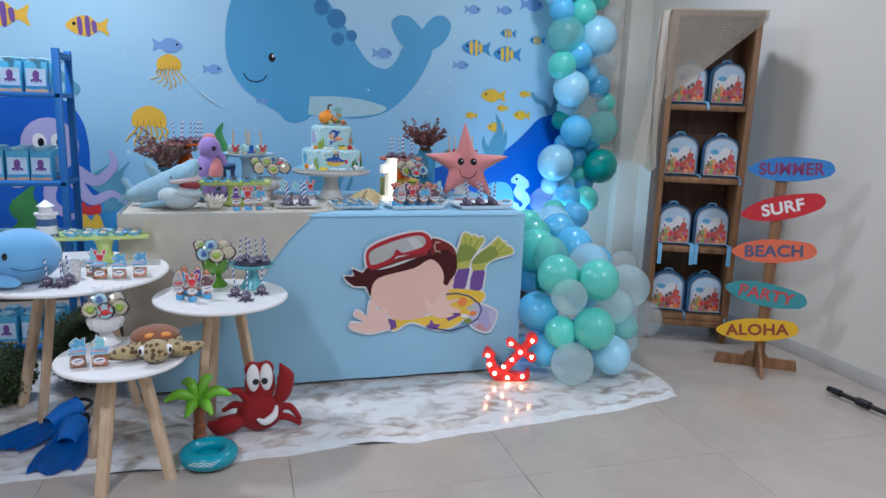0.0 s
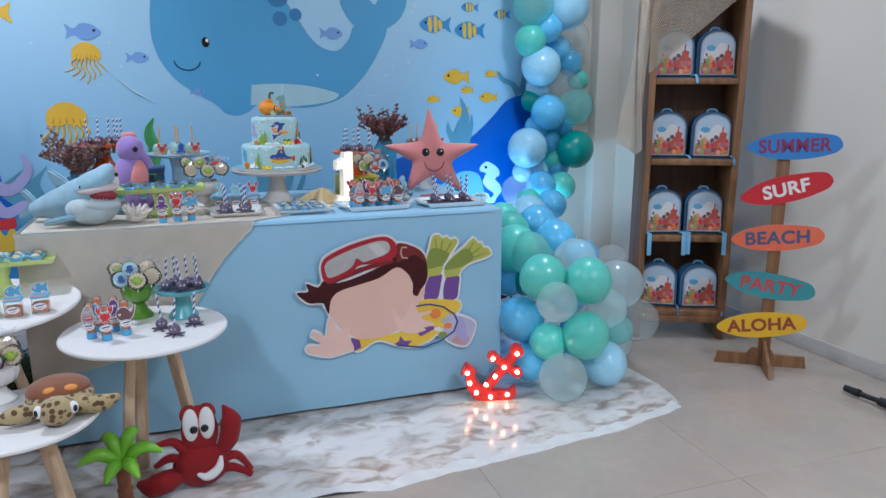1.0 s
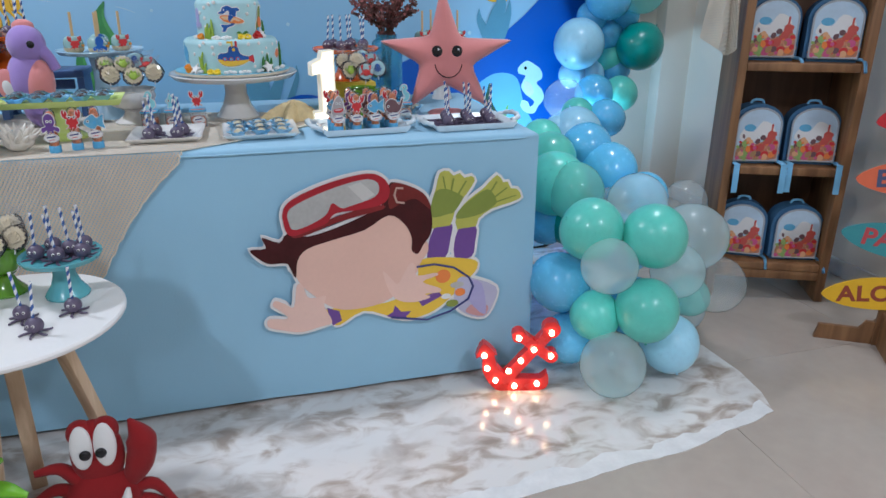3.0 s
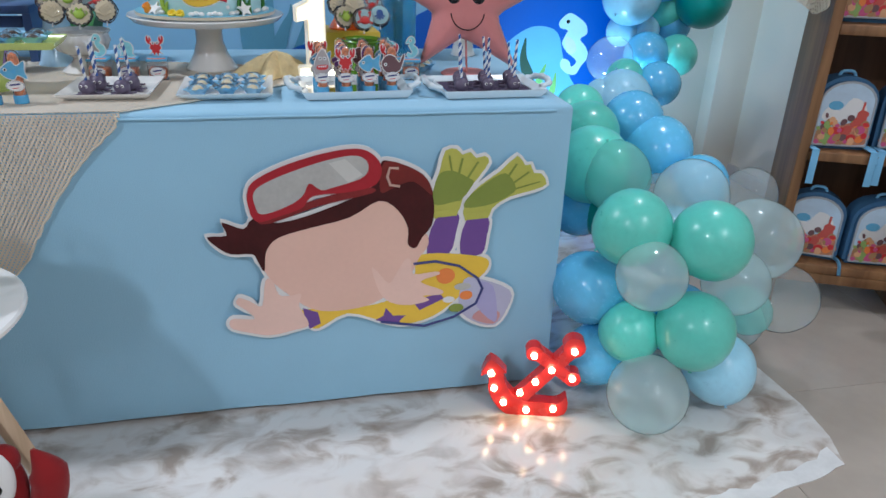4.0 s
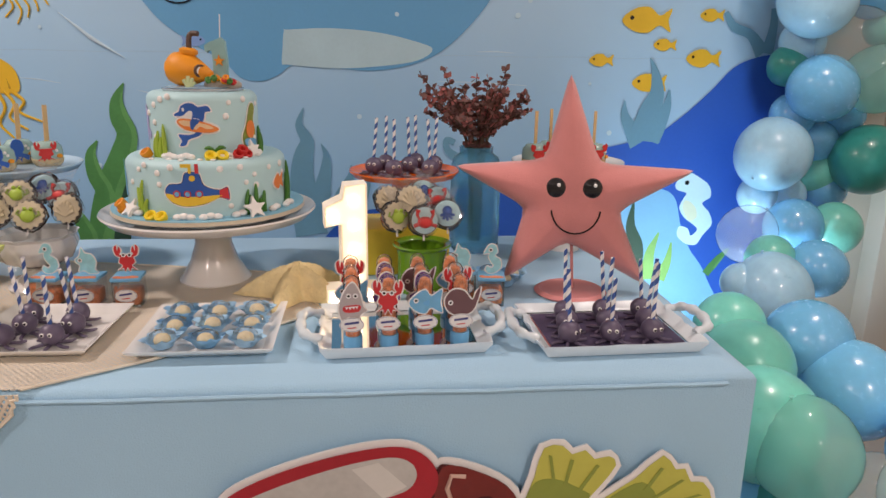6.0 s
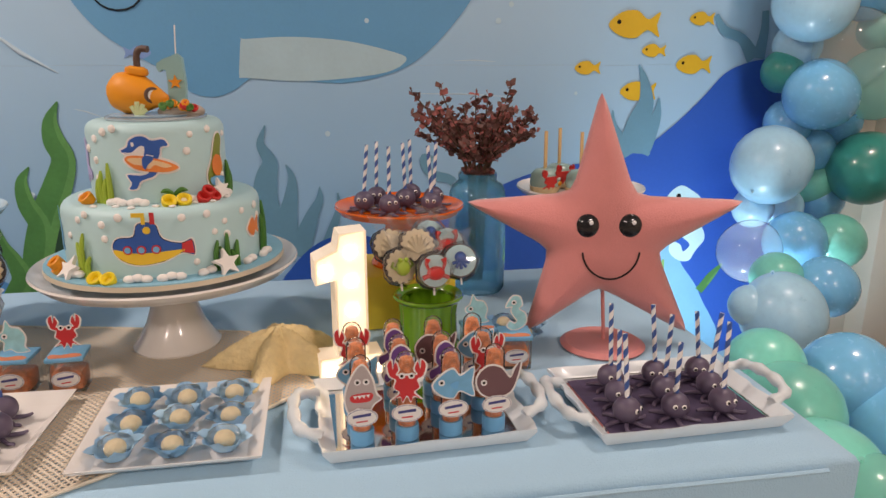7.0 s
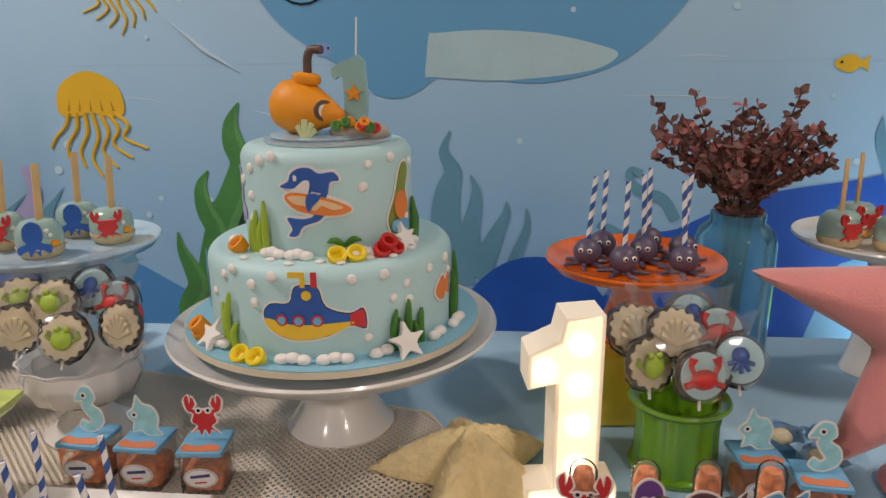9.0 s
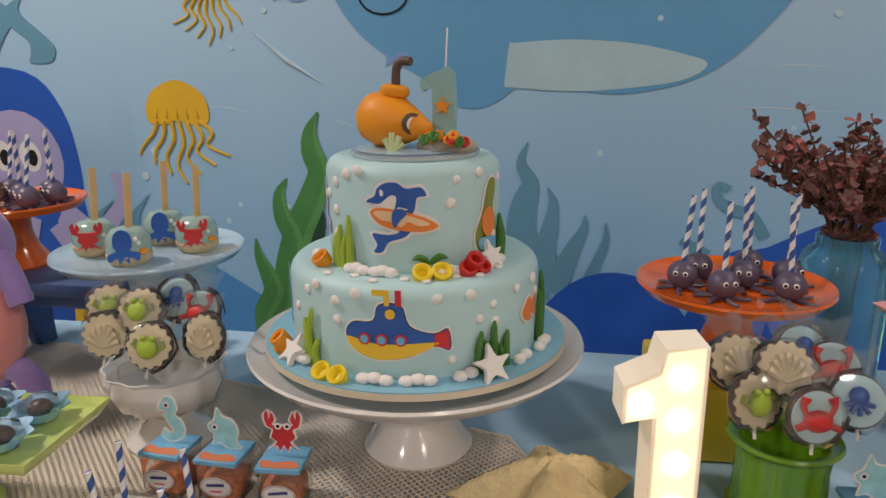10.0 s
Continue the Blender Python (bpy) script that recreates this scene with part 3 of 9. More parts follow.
    for x, z, s in ((0.42, 1.445, 0.06), (0.16, 1.575, 0.09), (1.50, 1.60, 0.07), (0.72, 1.26, 0.04), (2.12, 1.92, 0.06), (2.05, 1.55, 0.06), (2.55, 1.98, 0.09), (0.33, 1.90, 0.08), (2.35, 1.93, 0.06)):
        fish(x, z, s, SHADE, 1, -1)

    # jellyfish
    def jelly(x, z, s, lean):
        p("jellyfish", [(x - 0.52 * s, z), (x - 0.45 * s, z + 0.4 * s), (x, z + 0.62 * s), (x + 0.45 * s, z + 0.4 * s), (x + 0.52 * s, z), (x + 0.25 * s, z - 0.06 * s), (x, z + 0.0 * s), (x - 0.25 * s, z - 0.06 * s)], GOLD, 2)
        for k in range(7):
            u = (k - 3) / 3
            drop = (1.0 - 0.45 * abs(u)) * s
            path = bend([(x + u * 0.36 * s, 0, z), (x + (u * 0.50 + lean * 0.06) * s, 0, z - 0.35 * drop), (x + (u * 0.55 - lean * 0.08) * s, 0, z - 0.7 * drop), (x + (u * 0.78 + lean * 0.05) * s, 0, z - drop)], 5)
            part("tentacle", tube(path, [0.036 * s * (1 - 0.45 * i / len(path)) for i in range(len(path))], 6), GOLD, bd, m=pose(0, 0.0024, 0))
        for k in range(5):
            u = (k - 2) / 2
            p("jellyfish_fold", [(x + (u * 0.36 - 0.02) * s, z + 0.02 * s), (x + u * 0.32 * s, z + 0.2 * s), (x + (u * 0.36 + 0.02) * s, z + 0.02 * s)], JELLY_D, 3, 1)

    jelly(0.036, 1.09, 0.19, 1)
    jelly(0.165, 1.44, 0.135, -1)
    # octopus print on the dark hill
    p("octopus_head", oval(-0.53, 0.955, 0.16, 0.165), LILAC_P, 2, 1)
    for pts in ([(-0.40, 0.80, 0), (-0.28, 0.74, 0), (-0.18, 0.84, 0), (-0.20, 0.93, 0)], [(-0.42, 0.76, 0), (-0.32, 0.62, 0), (-0.2, 0.66, 0), (-0.12, 0.60, 0)], [(-0.52, 0.78, 0), (-0.55, 0.62, 0), (-0.45, 0.52, 0), (-0.38, 0.55, 0)], [(-0.58, 0.82, 0), (-0.72, 0.72, 0), (-0.80, 0.78, 0)]):
        path = bend([(a, 0, b) for a, b, _ in pts], 6)
        k = len(path)
        arm = tube(path, [0.042 * (1 - 0.75 * i / k) for i in range(k)], 10)
        for v in arm.verts:
            v.co.y *= 0.01
        part("octopus_arm", arm, LILAC_P, bd, m=pose(0, -0.0004, 0))
    for ex in (-0.585, -0.485):
        p("octopus_eye", oval(ex, 0.975, 0.038, 0.05, turn=0.2), WHITE_P, 3, 1)
        p("octopus_pupil", oval(ex + 0.008, 0.97, 0.018, 0.026), BLACK, 4, 1)
    # sea horse, crabs and corals low on the print
    sh = [(2.469, 0.767), (2.493, 0.794), (2.52, 0.806), (2.55, 0.794), (2.60, 0.758), (2.611, 0.714), (2.581, 0.688), (2.613, 0.651), (2.628, 0.605), (2.596, 0.56), (2.573, 0.524), (2.529, 0.529), (2.494, 0.561), (2.499, 0.597), (2.534, 0.588), (2.549, 0.56), (2.571, 0.588), (2.519, 0.629), (2.492, 0.669), (2.503, 0.705), (2.513, 0.728), (2.475, 0.741)]
    p("sea_horse", sh, mk("pale_cyan_print", (0.50, 0.78, 0.86), rough=0.42), 3)
    p("sea_horse_eye", oval(2.512, 0.768, 0.009), BLACK, 4, 1)
    p("sea_horse_belly", [(2.512, 0.70), (2.55, 0.68), (2.565, 0.635), (2.535, 0.62), (2.505, 0.665)], mk("pale_lime_print", (0.62, 0.74, 0.58), rough=0.42), 4)
    for cx, cz in ((1.26, 0.50), (0.05, 0.47), (-0.33, 0.56)):
        p("crab", [(cx - 0.05, cz - 0.03), (cx - 0.06, cz + 0.02), (cx - 0.035, cz + 0.05), (cx - 0.02, cz + 0.025), (cx + 0.02, cz + 0.025), (cx + 0.035, cz + 0.05), (cx + 0.06, cz + 0.02), (cx + 0.05, cz - 0.03)], RED, 2)
    p("sand_castle", [(-0.40, 0.40), (-0.40, 0.50), (-0.36, 0.53), (-0.33, 0.49), (-0.30, 0.53), (-0.27, 0.50), (-0.27, 0.40)], YELLOW, 3, 3)
    # creases of the cloth, their highlights put in as paler colour, and light specks of the print
    for x1, z1, x2, z2 in ((0.29, 1.345, 0.49, 1.20),):
        part("crease", tube([(x1, 0, z1), ((x1 + x2) / 2, -0.004, (z1 + z2) / 2 - 0.01), (x2, 0, z2)], [0.001, 0.007, 0.001], 8), mk("crease_highlight", (0.52, 0.68, 0.77), rough=0.3), bd, m=pose(0, 0.003, 0))
    seam = mk("seam_print", (0.36, 0.55, 0.69), rough=0.42)
    part("seam", tube([(-1.0 + 0.1 * k, 0, 1.222 + 0.0015 * math.sin(1.7 * k)) for k in range(37)], 0.0009, 6), seam, bd, m=pose(0, 0.0063, 0))
    for x1, z1, x2, z2 in ((0.10, 1.135, 0.30, 1.11), (1.48, 1.135, 1.95, 1.118), (0.50, 1.10, 0.62, 1.06), (1.66, 1.236, 1.86, 1.232)):
        part("crease", tube([(x1, 0, z1), ((x1 + x2) / 2, -0.001, (z1 + z2) / 2 + 0.004), (x2, 0, z2)], [0.0005, 0.0022, 0.0005], 6), mk("crease_highlight", (0.52, 0.68, 0.77), rough=0.3), bd, m=pose(0, 0.0072, 0))
    rnd = random.Random(4)
    for _ in range(34):
        p("bubble", oval(rnd.uniform(-0.2, 2.2), rnd.uniform(0.7, 2.0), rnd.uniform(0.006, 0.015), k=8), mk("bubble_print", (0.50, 0.70, 0.80), rough=0.4), 0.6, 1)


backdrop()

# ---- beach mat on the floor ----


def beach_mat_thing():
    front = [(-0.9, 2.80), (-0.4, 2.76), (0.08, 2.775), (0.35, 2.742), (0.56, 2.757), (0.78, 2.768), (1.03, 2.80), (1.20, 2.757), (1.43, 2.795), (1.62, 2.812), (1.80, 2.828), (1.93, 2.852), (2.12, 2.866), (2.25, 2.90), (2.48, 2.963)]
    outline = front + [(2.515, 3.06), (2.53, 3.19), (2.50, 3.6), (2.52, 4.4), (1.0, 4.5), (-0.9, 4.4)]
    mat = thing("beach_mat", pose(0, 0, 0), "printed vinyl floor mat of sand and white sea foam", "floor mat")
    loop = []
    for i, (a, b) in enumerate(zip(front, front[1:])):
        for s in range(8):
            u = s / 8
            x, y = a[0] + (b[0] - a[0]) * u, a[1] + (b[1] - a[1]) * u
            loop.append((x, y + 0.009 * noise.noise((x * 9, 0, 1)) + 0.004 * noise.noise((x * 30, 0, 5))))
    loop += outline[len(front) - 1:]
    part("sheet", flat(loop, 0.0022, 0, up=False), beach_mat(), mat, smooth=False)
    # white foam along the front edge
    k = [q for q in loop if q[1] < 2.99 and q[0] < 2.49]
    foam = k + [(x, y + 0.045 + 0.05 * abs(noise.noise((x * 5, 3, 2))) + 0.018 * noise.noise((x * 22, 1, 7))) for x, y in reversed(k)]
    part("foam_edge", flat(foam, 0.0008, 0, up=False), mk("foam_print", (0.74, 0.74, 0.73), rough=0.22, var=0.10, scale=16, bump=0), mat, m=pose(0, 0, 0.0022), smooth=False)
    for x1, x2, y in ((0.93, 1.13, 2.79), (0.10, 0.33, 2.752)):
        part("curled_edge", tube([(x1, y + 0.008, 0.002), ((x1 + x2) / 2, y + 0.002, 0.006), (x2, y - 0.012, 0.002)], [0.001, 0.004, 0.001], 6), mk("dark_edge", (0.05, 0.05, 0.05), rough=0.6), mat)


beach_mat_thing()

# ---- main party table ----
TX0, TX1, TY0, TY1, TZ = 0.10, 1.866, 3.412, 4.22, 0.79


def party_table():
    t = thing("party_table", pose(0, 0, 0), "long party table under a tight pale blue floor-length cloth", "table")
    bm = bmesh.new()
    # cloth shell: top, sides that flare a little, soft edge
    prof = [(0.0, TZ), (0.006, TZ - 0.003), (0.010, TZ - 0.010), (0.011, 0.55), (0.012, 0.30), (0.016, 0.016)]
    cx, cy = (TX0 + TX1) / 2, (TY0 + TY1) / 2
    hx, hy = (TX1 - TX0) / 2 - 0.011, (TY1 - TY0) / 2 - 0.011
    per = []
    for (ax, ay), (bx, by), k in (((-1, -1), (1, -1), 60), ((1, -1), (1, 1), 30), ((1, 1), (-1, 1), 60), ((-1, 1), (-1, -1), 30)):
        for i in range(k):
            u = i / k
            per.append((ax + (bx - ax) * u, ay + (by - ay) * u))
    rings = []
    for off, z in prof:
        ring = []
        for u, v in per:
            low = max(0, (TZ - z) / TZ)
            wob = 0.006 * low * noise.noise((u * 4 + v * 3, v * 4, 0.3)) + 0.002 * low * noise.noise((u * 14, v * 14, 2))
            ring.append(bm.verts.new((cx + u * hx + (off + wob) * (u if abs(u) == 1 else 0), cy + v * hy + (off + wob) * (v if abs(v) == 1 else 0), z)))
        rings.append(ring)
    bm.faces.new(rings[0])
    k = len(per)
    for a, b in zip(rings, rings[1:]):
        for i in range(k):
            bm.faces.new((a[i], b[i], b[(i + 1) % k], a[(i + 1) % k]))
    bmesh.ops.recalc_face_normals(bm, faces=bm.faces)
    part("tablecloth", bm, CLOTH, t)
    for lx in (TX0 + 0.08, TX1 - 0.08):
        for ly in (TY0 + 0.08, TY1 - 0.08):
            part("leg", box(0.05, 0.05, 0.75, 0.004, (lx, ly, 0.377)), PINE, t)
    part("tabletop", box(TX1 - TX0 - 0.08, TY1 - TY0 - 0.08, 0.025, 0.003, (cx, cy, TZ - 0.02)), PINE, t)
    hem = tube([(TX0 + 0.02 + i * 0.05, TY0 - 0.0045 - 0.002 * noise.noise((i * 0.3, 0, 0)), TZ - 0.012 + 0.002 * noise.noise((i * 0.5, 2, 0))) for i in range(35)], 0.003, 6)
    part("hem_fold", hem, CLOTH, t)


party_table()

# ---- more materials ----


def net_material(name, color, period, cord):
    """Knotted net: two crossing sets of cords round open cells."""
    m = mk(name, color, rough=0.95, var=0.10, scale=10, bump=0.1, bscale=500, sheen=0.2)
    nt = m.node_tree
    b = nt.nodes["Principled BSDF"]
    out = nt.nodes["Material Output"]
    tc = nt.nodes.new("ShaderNodeTexCoord")
    k = math.pi / period
    waves = []
    for axis in ((k, k, k), (k, -1.0 * k, -0.6 * k)):
        d = nt.nodes.new("ShaderNodeVectorMath")
        d.operation = "DOT_PRODUCT"
        d.inputs[1].default_value = axis
        nt.links.new(tc.outputs["Object"], d.inputs[0])
        si = nt.nodes.new("ShaderNodeMath")
        si.operation = "SINE"
        nt.links.new(d.outputs["Value"], si.inputs[0])
        ab = nt.nodes.new("ShaderNodeMath")
        ab.operation = "ABSOLUTE"
        nt.links.new(si.outputs[0], ab.inputs[0])
        waves.append(ab)
    lo = nt.nodes.new("ShaderNodeMath")
    lo.operation = "MINIMUM"
    nt.links.new(waves[0].outputs[0], lo.inputs[0])
    nt.links.new(waves[1].outputs[0], lo.inputs[1])
    gt = nt.nodes.new("ShaderNodeMath")
    gt.operation = "GREATER_THAN"
    gt.inputs[1].default_value = cord
    nt.links.new(lo.outputs[0], gt.inputs[0])
    tr = nt.nodes.new("ShaderNodeBsdfTransparent")
    mx = nt.nodes.new("ShaderNodeMixShader")
    nt.links.new(gt.outputs[0], mx.inputs[0])
    nt.links.new(b.outputs[0], mx.inputs[1])
    nt.links.new(tr.outputs[0], mx.inputs[2])
    nt.links.new(mx.outputs[0], out.inputs[0])
    return m


NETTING = net_material("cotton_net", (0.72, 0.64, 0.52), 0.0095, 0.64)
LACE = net_material("crochet", (0.86, 0.77, 0.64), 0.010, 0.84)


def spotted_plush():
    """Tan pile with dark brown spots."""
    m = mk("turtle_plush", (0.42, 0.34, 0.17), rough=0.95, var=0.2, scale=38, bump=0.2, bscale=260, sheen=0.3)
    nt = m.node_tree
    tc = nt.nodes.new("ShaderNodeTexCoord")
    v = nt.nodes.new("ShaderNodeTexVoronoi")
    v.inputs["Scale"].default_value = 62
    nt.links.new(tc.outputs["Object"], v.inputs["Vector"])
    r = nt.nodes.new("ShaderNodeValToRGB")
    e = r.color_ramp.elements
    e[0].position, e[0].color = 0.38, (0.10, 0.055, 0.02, 1)
    e[1].position, e[1].color = 0.50, (0.42, 0.33, 0.16, 1)
    nt.links.new(v.outputs["Distance"], r.inputs[0])
    nt.links.new(r.outputs[0], nt.nodes["Principled BSDF"].inputs["Base Color"])
    return m


FELT_PINK = mk("pink_felt", (0.70, 0.26, 0.25), rough=0.95, var=0.08, scale=14, bump=0.14, bscale=420, sheen=0.5)
FELT_RED = mk("red_felt", (0.25, 0.006, 0.008), rough=0.95, var=0.1, scale=14, bump=0.14, bscale=420, sheen=0.1)
FELT_LILAC = mk("lilac_felt", (0.33, 0.22, 0.55), rough=0.95, var=0.1, scale=14, bump=0.14, bscale=420, sheen=0.5)
FELT_WHITE = mk("white_felt", (0.75, 0.74, 0.72), rough=0.95, var=0.05, bump=0.12, bscale=420, sheen=0.4)
FELT_BLUE = mk("blue_plush", (0.17, 0.42, 0.72), rough=0.95, var=0.06, scale=14, bump=0.14, bscale=420, sheen=0.5)
SHARK_BLUE = mk("shark_plush", (0.27, 0.45, 0.55), rough=0.95, var=0.15, scale=30, bump=0.2, bscale=260, sheen=0.5)
SHARK_WHITE = mk("shark_belly", (0.50, 0.60, 0.63), rough=0.95, var=0.1, scale=30, bump=0.2, bscale=260, sheen=0.5)
FUZZ_TURTLE = spotted_plush()
FUZZ_BROWN = mk("brown_plush", (0.22, 0.075, 0.025), rough=0.95, var=0.25, scale=25, bump=0.2, bscale=260, sheen=0.3)
RED_GLOSS = mk("red_plastic", (0.66, 0.02, 0.015), rough=0.25, var=0.03, coat=0.3)
ORANGE_C = mk("orange_ceramic", (0.83, 0.145, 0.012), rough=0.18, var=0.03, coat=0.4)
GREEN_C = mk("green_ceramic", (0.12, 0.30, 0.015), rough=0.16, var=0.08, coat=0.5)
LIME_C = mk("lime_ceramic", (0.56, 0.68, 0.20), rough=0.2, var=0.03, coat=0.4)
BLUE_C = mk("pale_blue_ceramic", (0.42, 0.62, 0.76), rough=0.2, var=0.03, coat=0.3)
TEAL_C = mk("teal_ceramic", (0.13, 0.42, 0.47), rough=0.2, var=0.05, coat=0.3)
YELLOW_W = mk("yellow_painted_wood", (0.80, 0.60, 0.05), rough=0.45, var=0.06)
BLUE_W = mk("blue_painted_wood", (0.02, 0.14, 0.44), rough=0.45, var=0.10, scale=9)
BLUE_STOOL = mk("navy_painted_wood", (0.07, 0.13, 0.30), rough=0.45, var=0.10, scale=9)
PINK_METAL = mk("pink_stand", (0.66, 0.25, 0.24), rough=0.5)
POP = mk("purple_chocolate", (0.105, 0.082, 0.135), rough=0.42, var=0.08, scale=30, bump=0.03, bscale=120, sss=0.05)
STRAW = stripe_mat("striped_straw", (0.80, 0.80, 0.79), (0.035, 0.10, 0.33), 48)
STICK = mk("wooden_stick", (0.62, 0.42, 0.20), rough=0.7, var=0.1, scale=30)
ICING = mk("blue_fondant", (0.44, 0.68, 0.71), rough=0.5, var=0.035, scale=12, bump=0.02, bscale=90, sss=0.08)
WHITE_I = mk("white_fondant", (0.80, 0.79, 0.76), rough=0.55, var=0.03, bump=0.05, bscale=90, sss=0.08)
ORANGE_I = mk("orange_fondant", (0.82, 0.30, 0.012), rough=0.5, var=0.06, sss=0.05)
RED_I = mk("red_fondant", (0.62, 0.03, 0.025), rough=0.5)
YELLOW_I = mk("yellow_fondant", (0.82, 0.62, 0.02), rough=0.5)
LIME_I = mk("lime_fondant", (0.33, 0.48, 0.05), rough=0.5)
GREEN_I = mk("green_fondant", (0.05, 0.20, 0.03), rough=0.5)
BROWN_I = mk("brown_fondant", (0.10, 0.06, 0.045), rough=0.5)
BLUE_I = mk("blue_print", (0.02, 0.11, 0.42), rough=0.4)
APPLE = mk("candy_glaze", (0.30, 0.46, 0.42), rough=0.25, var=0.06, scale=20, coat=0.4)
CRUMB = mk("crumb", (0.60, 0.47, 0.28), rough=0.9, var=0.2, scale=60, bump=0.3, bscale=350)
CHOC = mk("chocolate", (0.045, 0.022, 0.015), rough=0.4, var=0.2, scale=60)
BISCUIT = mk("biscuit_icing", (0.74, 0.64, 0.44), rough=0.6, var=0.05, scale=40)
CREAM = mk("cream_sweet", (0.77, 0.66, 0.42), rough=0.7, var=0.08, scale=60, bump=0.2, bscale=260)
PAPER_BLUE = mk("blue_paper_cup", (0.38, 0.65, 0.86), rough=0.7, var=0.12, scale=30)
SPONGE = mk("dried_starfish", (0.84, 0.69, 0.38), rough=0.9, var=0.12, scale=40, bump=0.35, bscale=180)
CAP_BLUE = mk("blue_cap", (0.12, 0.42, 0.72), rough=0.35)
CANDY = mk("candy_filling", (0.66, 0.20, 0.075), rough=0.35, var=0.6, scale=140, spread=0.2)
PAPER = mk("white_paper", (0.80, 0.79, 0.77), rough=0.6, var=0.02)
INK = mk("navy_ink", (0.05, 0.06, 0.22), rough=0.6)
TOPPER_CYAN = mk("cyan_print", (0.30, 0.66, 0.72), rough=0.45, var=0.2, scale=60)
TOPPER_BLUE = mk("bright_blue_print", (0.14, 0.42, 0.66), rough=0.45, var=0.12, scale=60)
TOPPER_GREY = mk("shark_grey_print", (0.45, 0.40, 0.40), rough=0.45)
TOPPER_BROWN = mk("brown_print", (0.16, 0.08, 0.09), rough=0.45)
BAG_PRINT = mk("bag_print", (0.52, 0.66, 0.80), rough=0.35, var=0.10, scale=16)
BAG_BLUE = mk("bag_fabric", (0.06, 0.16, 0.30), rough=0.7, var=0.12, scale=20, bump=0.1, bscale=300)
STRAP_BLUE = mk("strap_webbing", (0.22, 0.50, 0.76), rough=0.8, bump=0.1, bscale=400)
FOLIAGE = mk("hedge_leaf", (0.035, 0.07, 0.012), rough=0.7, var=0.4, scale=20)
LEAF_G = mk("palm_leaf_vinyl", (0.20, 0.52, 0.015), rough=0.25, var=0.06, coat=0.4)
TRUNK_B = mk("trunk_vinyl", (0.26, 0.085, 0.03), rough=0.3, var=0.1)
RING_T = mk("ring_vinyl", (0.015, 0.28, 0.37), rough=0.2, var=0.1, coat=0.4)
FLIP_B = mk("flipper_rubber", (0.018, 0.16, 0.60), rough=0.35, var=0.12, scale=10)
DRIED_R = mk("dried_red_leaf", (0.24, 0.115, 0.10), rough=0.75, var=0.45, scale=25, spread=0.3)
DRIED_B = mk("dried_brown_leaf", (0.27, 0.19, 0.15), rough=0.8, var=0.4, scale=25)
STEM = mk("stem", (0.10, 0.06, 0.035), rough=0.8)
CELLO = film_mat("cellophane", (0.95, 0.97, 1.0), 0.94, 0.05, 1.32)
ACRYL = film_mat("clear_acrylic", (0.93, 0.96, 0.97), 0.93, 0.03, 1.12)
GLASS_BLUE = film_mat("blue_glass", (0.14, 0.62, 0.86), 0.72, 0.03, 1.2)
METAL_B = mk("black_metal", (0.02, 0.02, 0.022), rough=0.4, metal=0.4)
SHELL_W = mk("sea_shell", (0.74, 0.70, 0.62), rough=0.45, var=0.12, scale=30, bump=0.2, bscale=90)
RINGT = mk("white_lines", (0.7, 0.85, 0.88), rough=0.3)

# ---- net on the table ----


def net_on_table():
    n = thing("fishing_net", pose(0, 0, 0), "cream knotted cotton net draped over one end of the table", "net")
    top = [(0.105, 3.414), (0.86, 3.414), (1.00, 3.50), (1.17, 3.635), (1.232, 3.69), (1.165, 3.83), (1.118, 3.912), (0.90, 3.965), (0.72, 4.00), (0.60, 4.03), (0.35, 4.10), (0.105, 4.12)]
    part("top_sheet", flat(top, 0.0015, 0, up=False), NETTING, n, m=pose(0, 0, TZ + 0.0035), smooth=False)
    front = [(0.092, 0.794), (0.862, 0.794), (0.845, 0.76), (0.785, 0.703), (0.716, 0.617), (0.66, 0.53), (0.62, 0.465), (0.50, 0.36), (0.30, 0.30), (0.092, 0.27)]
    part("front_drape", flat(front, 0.0015, 0), NETTING, n, m=pose(0, TY0 - 0.0115, 0), smooth=False)
    edge = bend([(0.862, 0, 0.794), (0.845, 0, 0.76), (0.785, 0, 0.703), (0.716, 0, 0.617), (0.66, 0, 0.53), (0.62, 0, 0.465), (0.50, 0, 0.36), (0.30, 0, 0.30)], 6)
    part("cord_edge", tube([(q.x + 0.006 * noise.noise((i * 0.7, 0, 0)), TY0 - 0.0135, q.z + 0.006 * noise.noise((0, i * 0.7, 0))) for i, q in enumerate(edge)], 0.0028, 6), NET, n)
    part("cord_edge", tube([(x, y, TZ + 0.0045) for x, y in top[1:11]], 0.0025, 6), NET, n)
    part("side_drape", flat([(3.41, 0.794), (4.12, 0.794), (4.10, 0.45), (3.8, 0.36), (3.41, 0.27)], 0.0015, 0), NETTING, n, m=pose(TX0 - 0.012, 0, 0, 0, 0, 90), smooth=False)


net_on_table()

# ---- cut-out of a diver on the table front ----


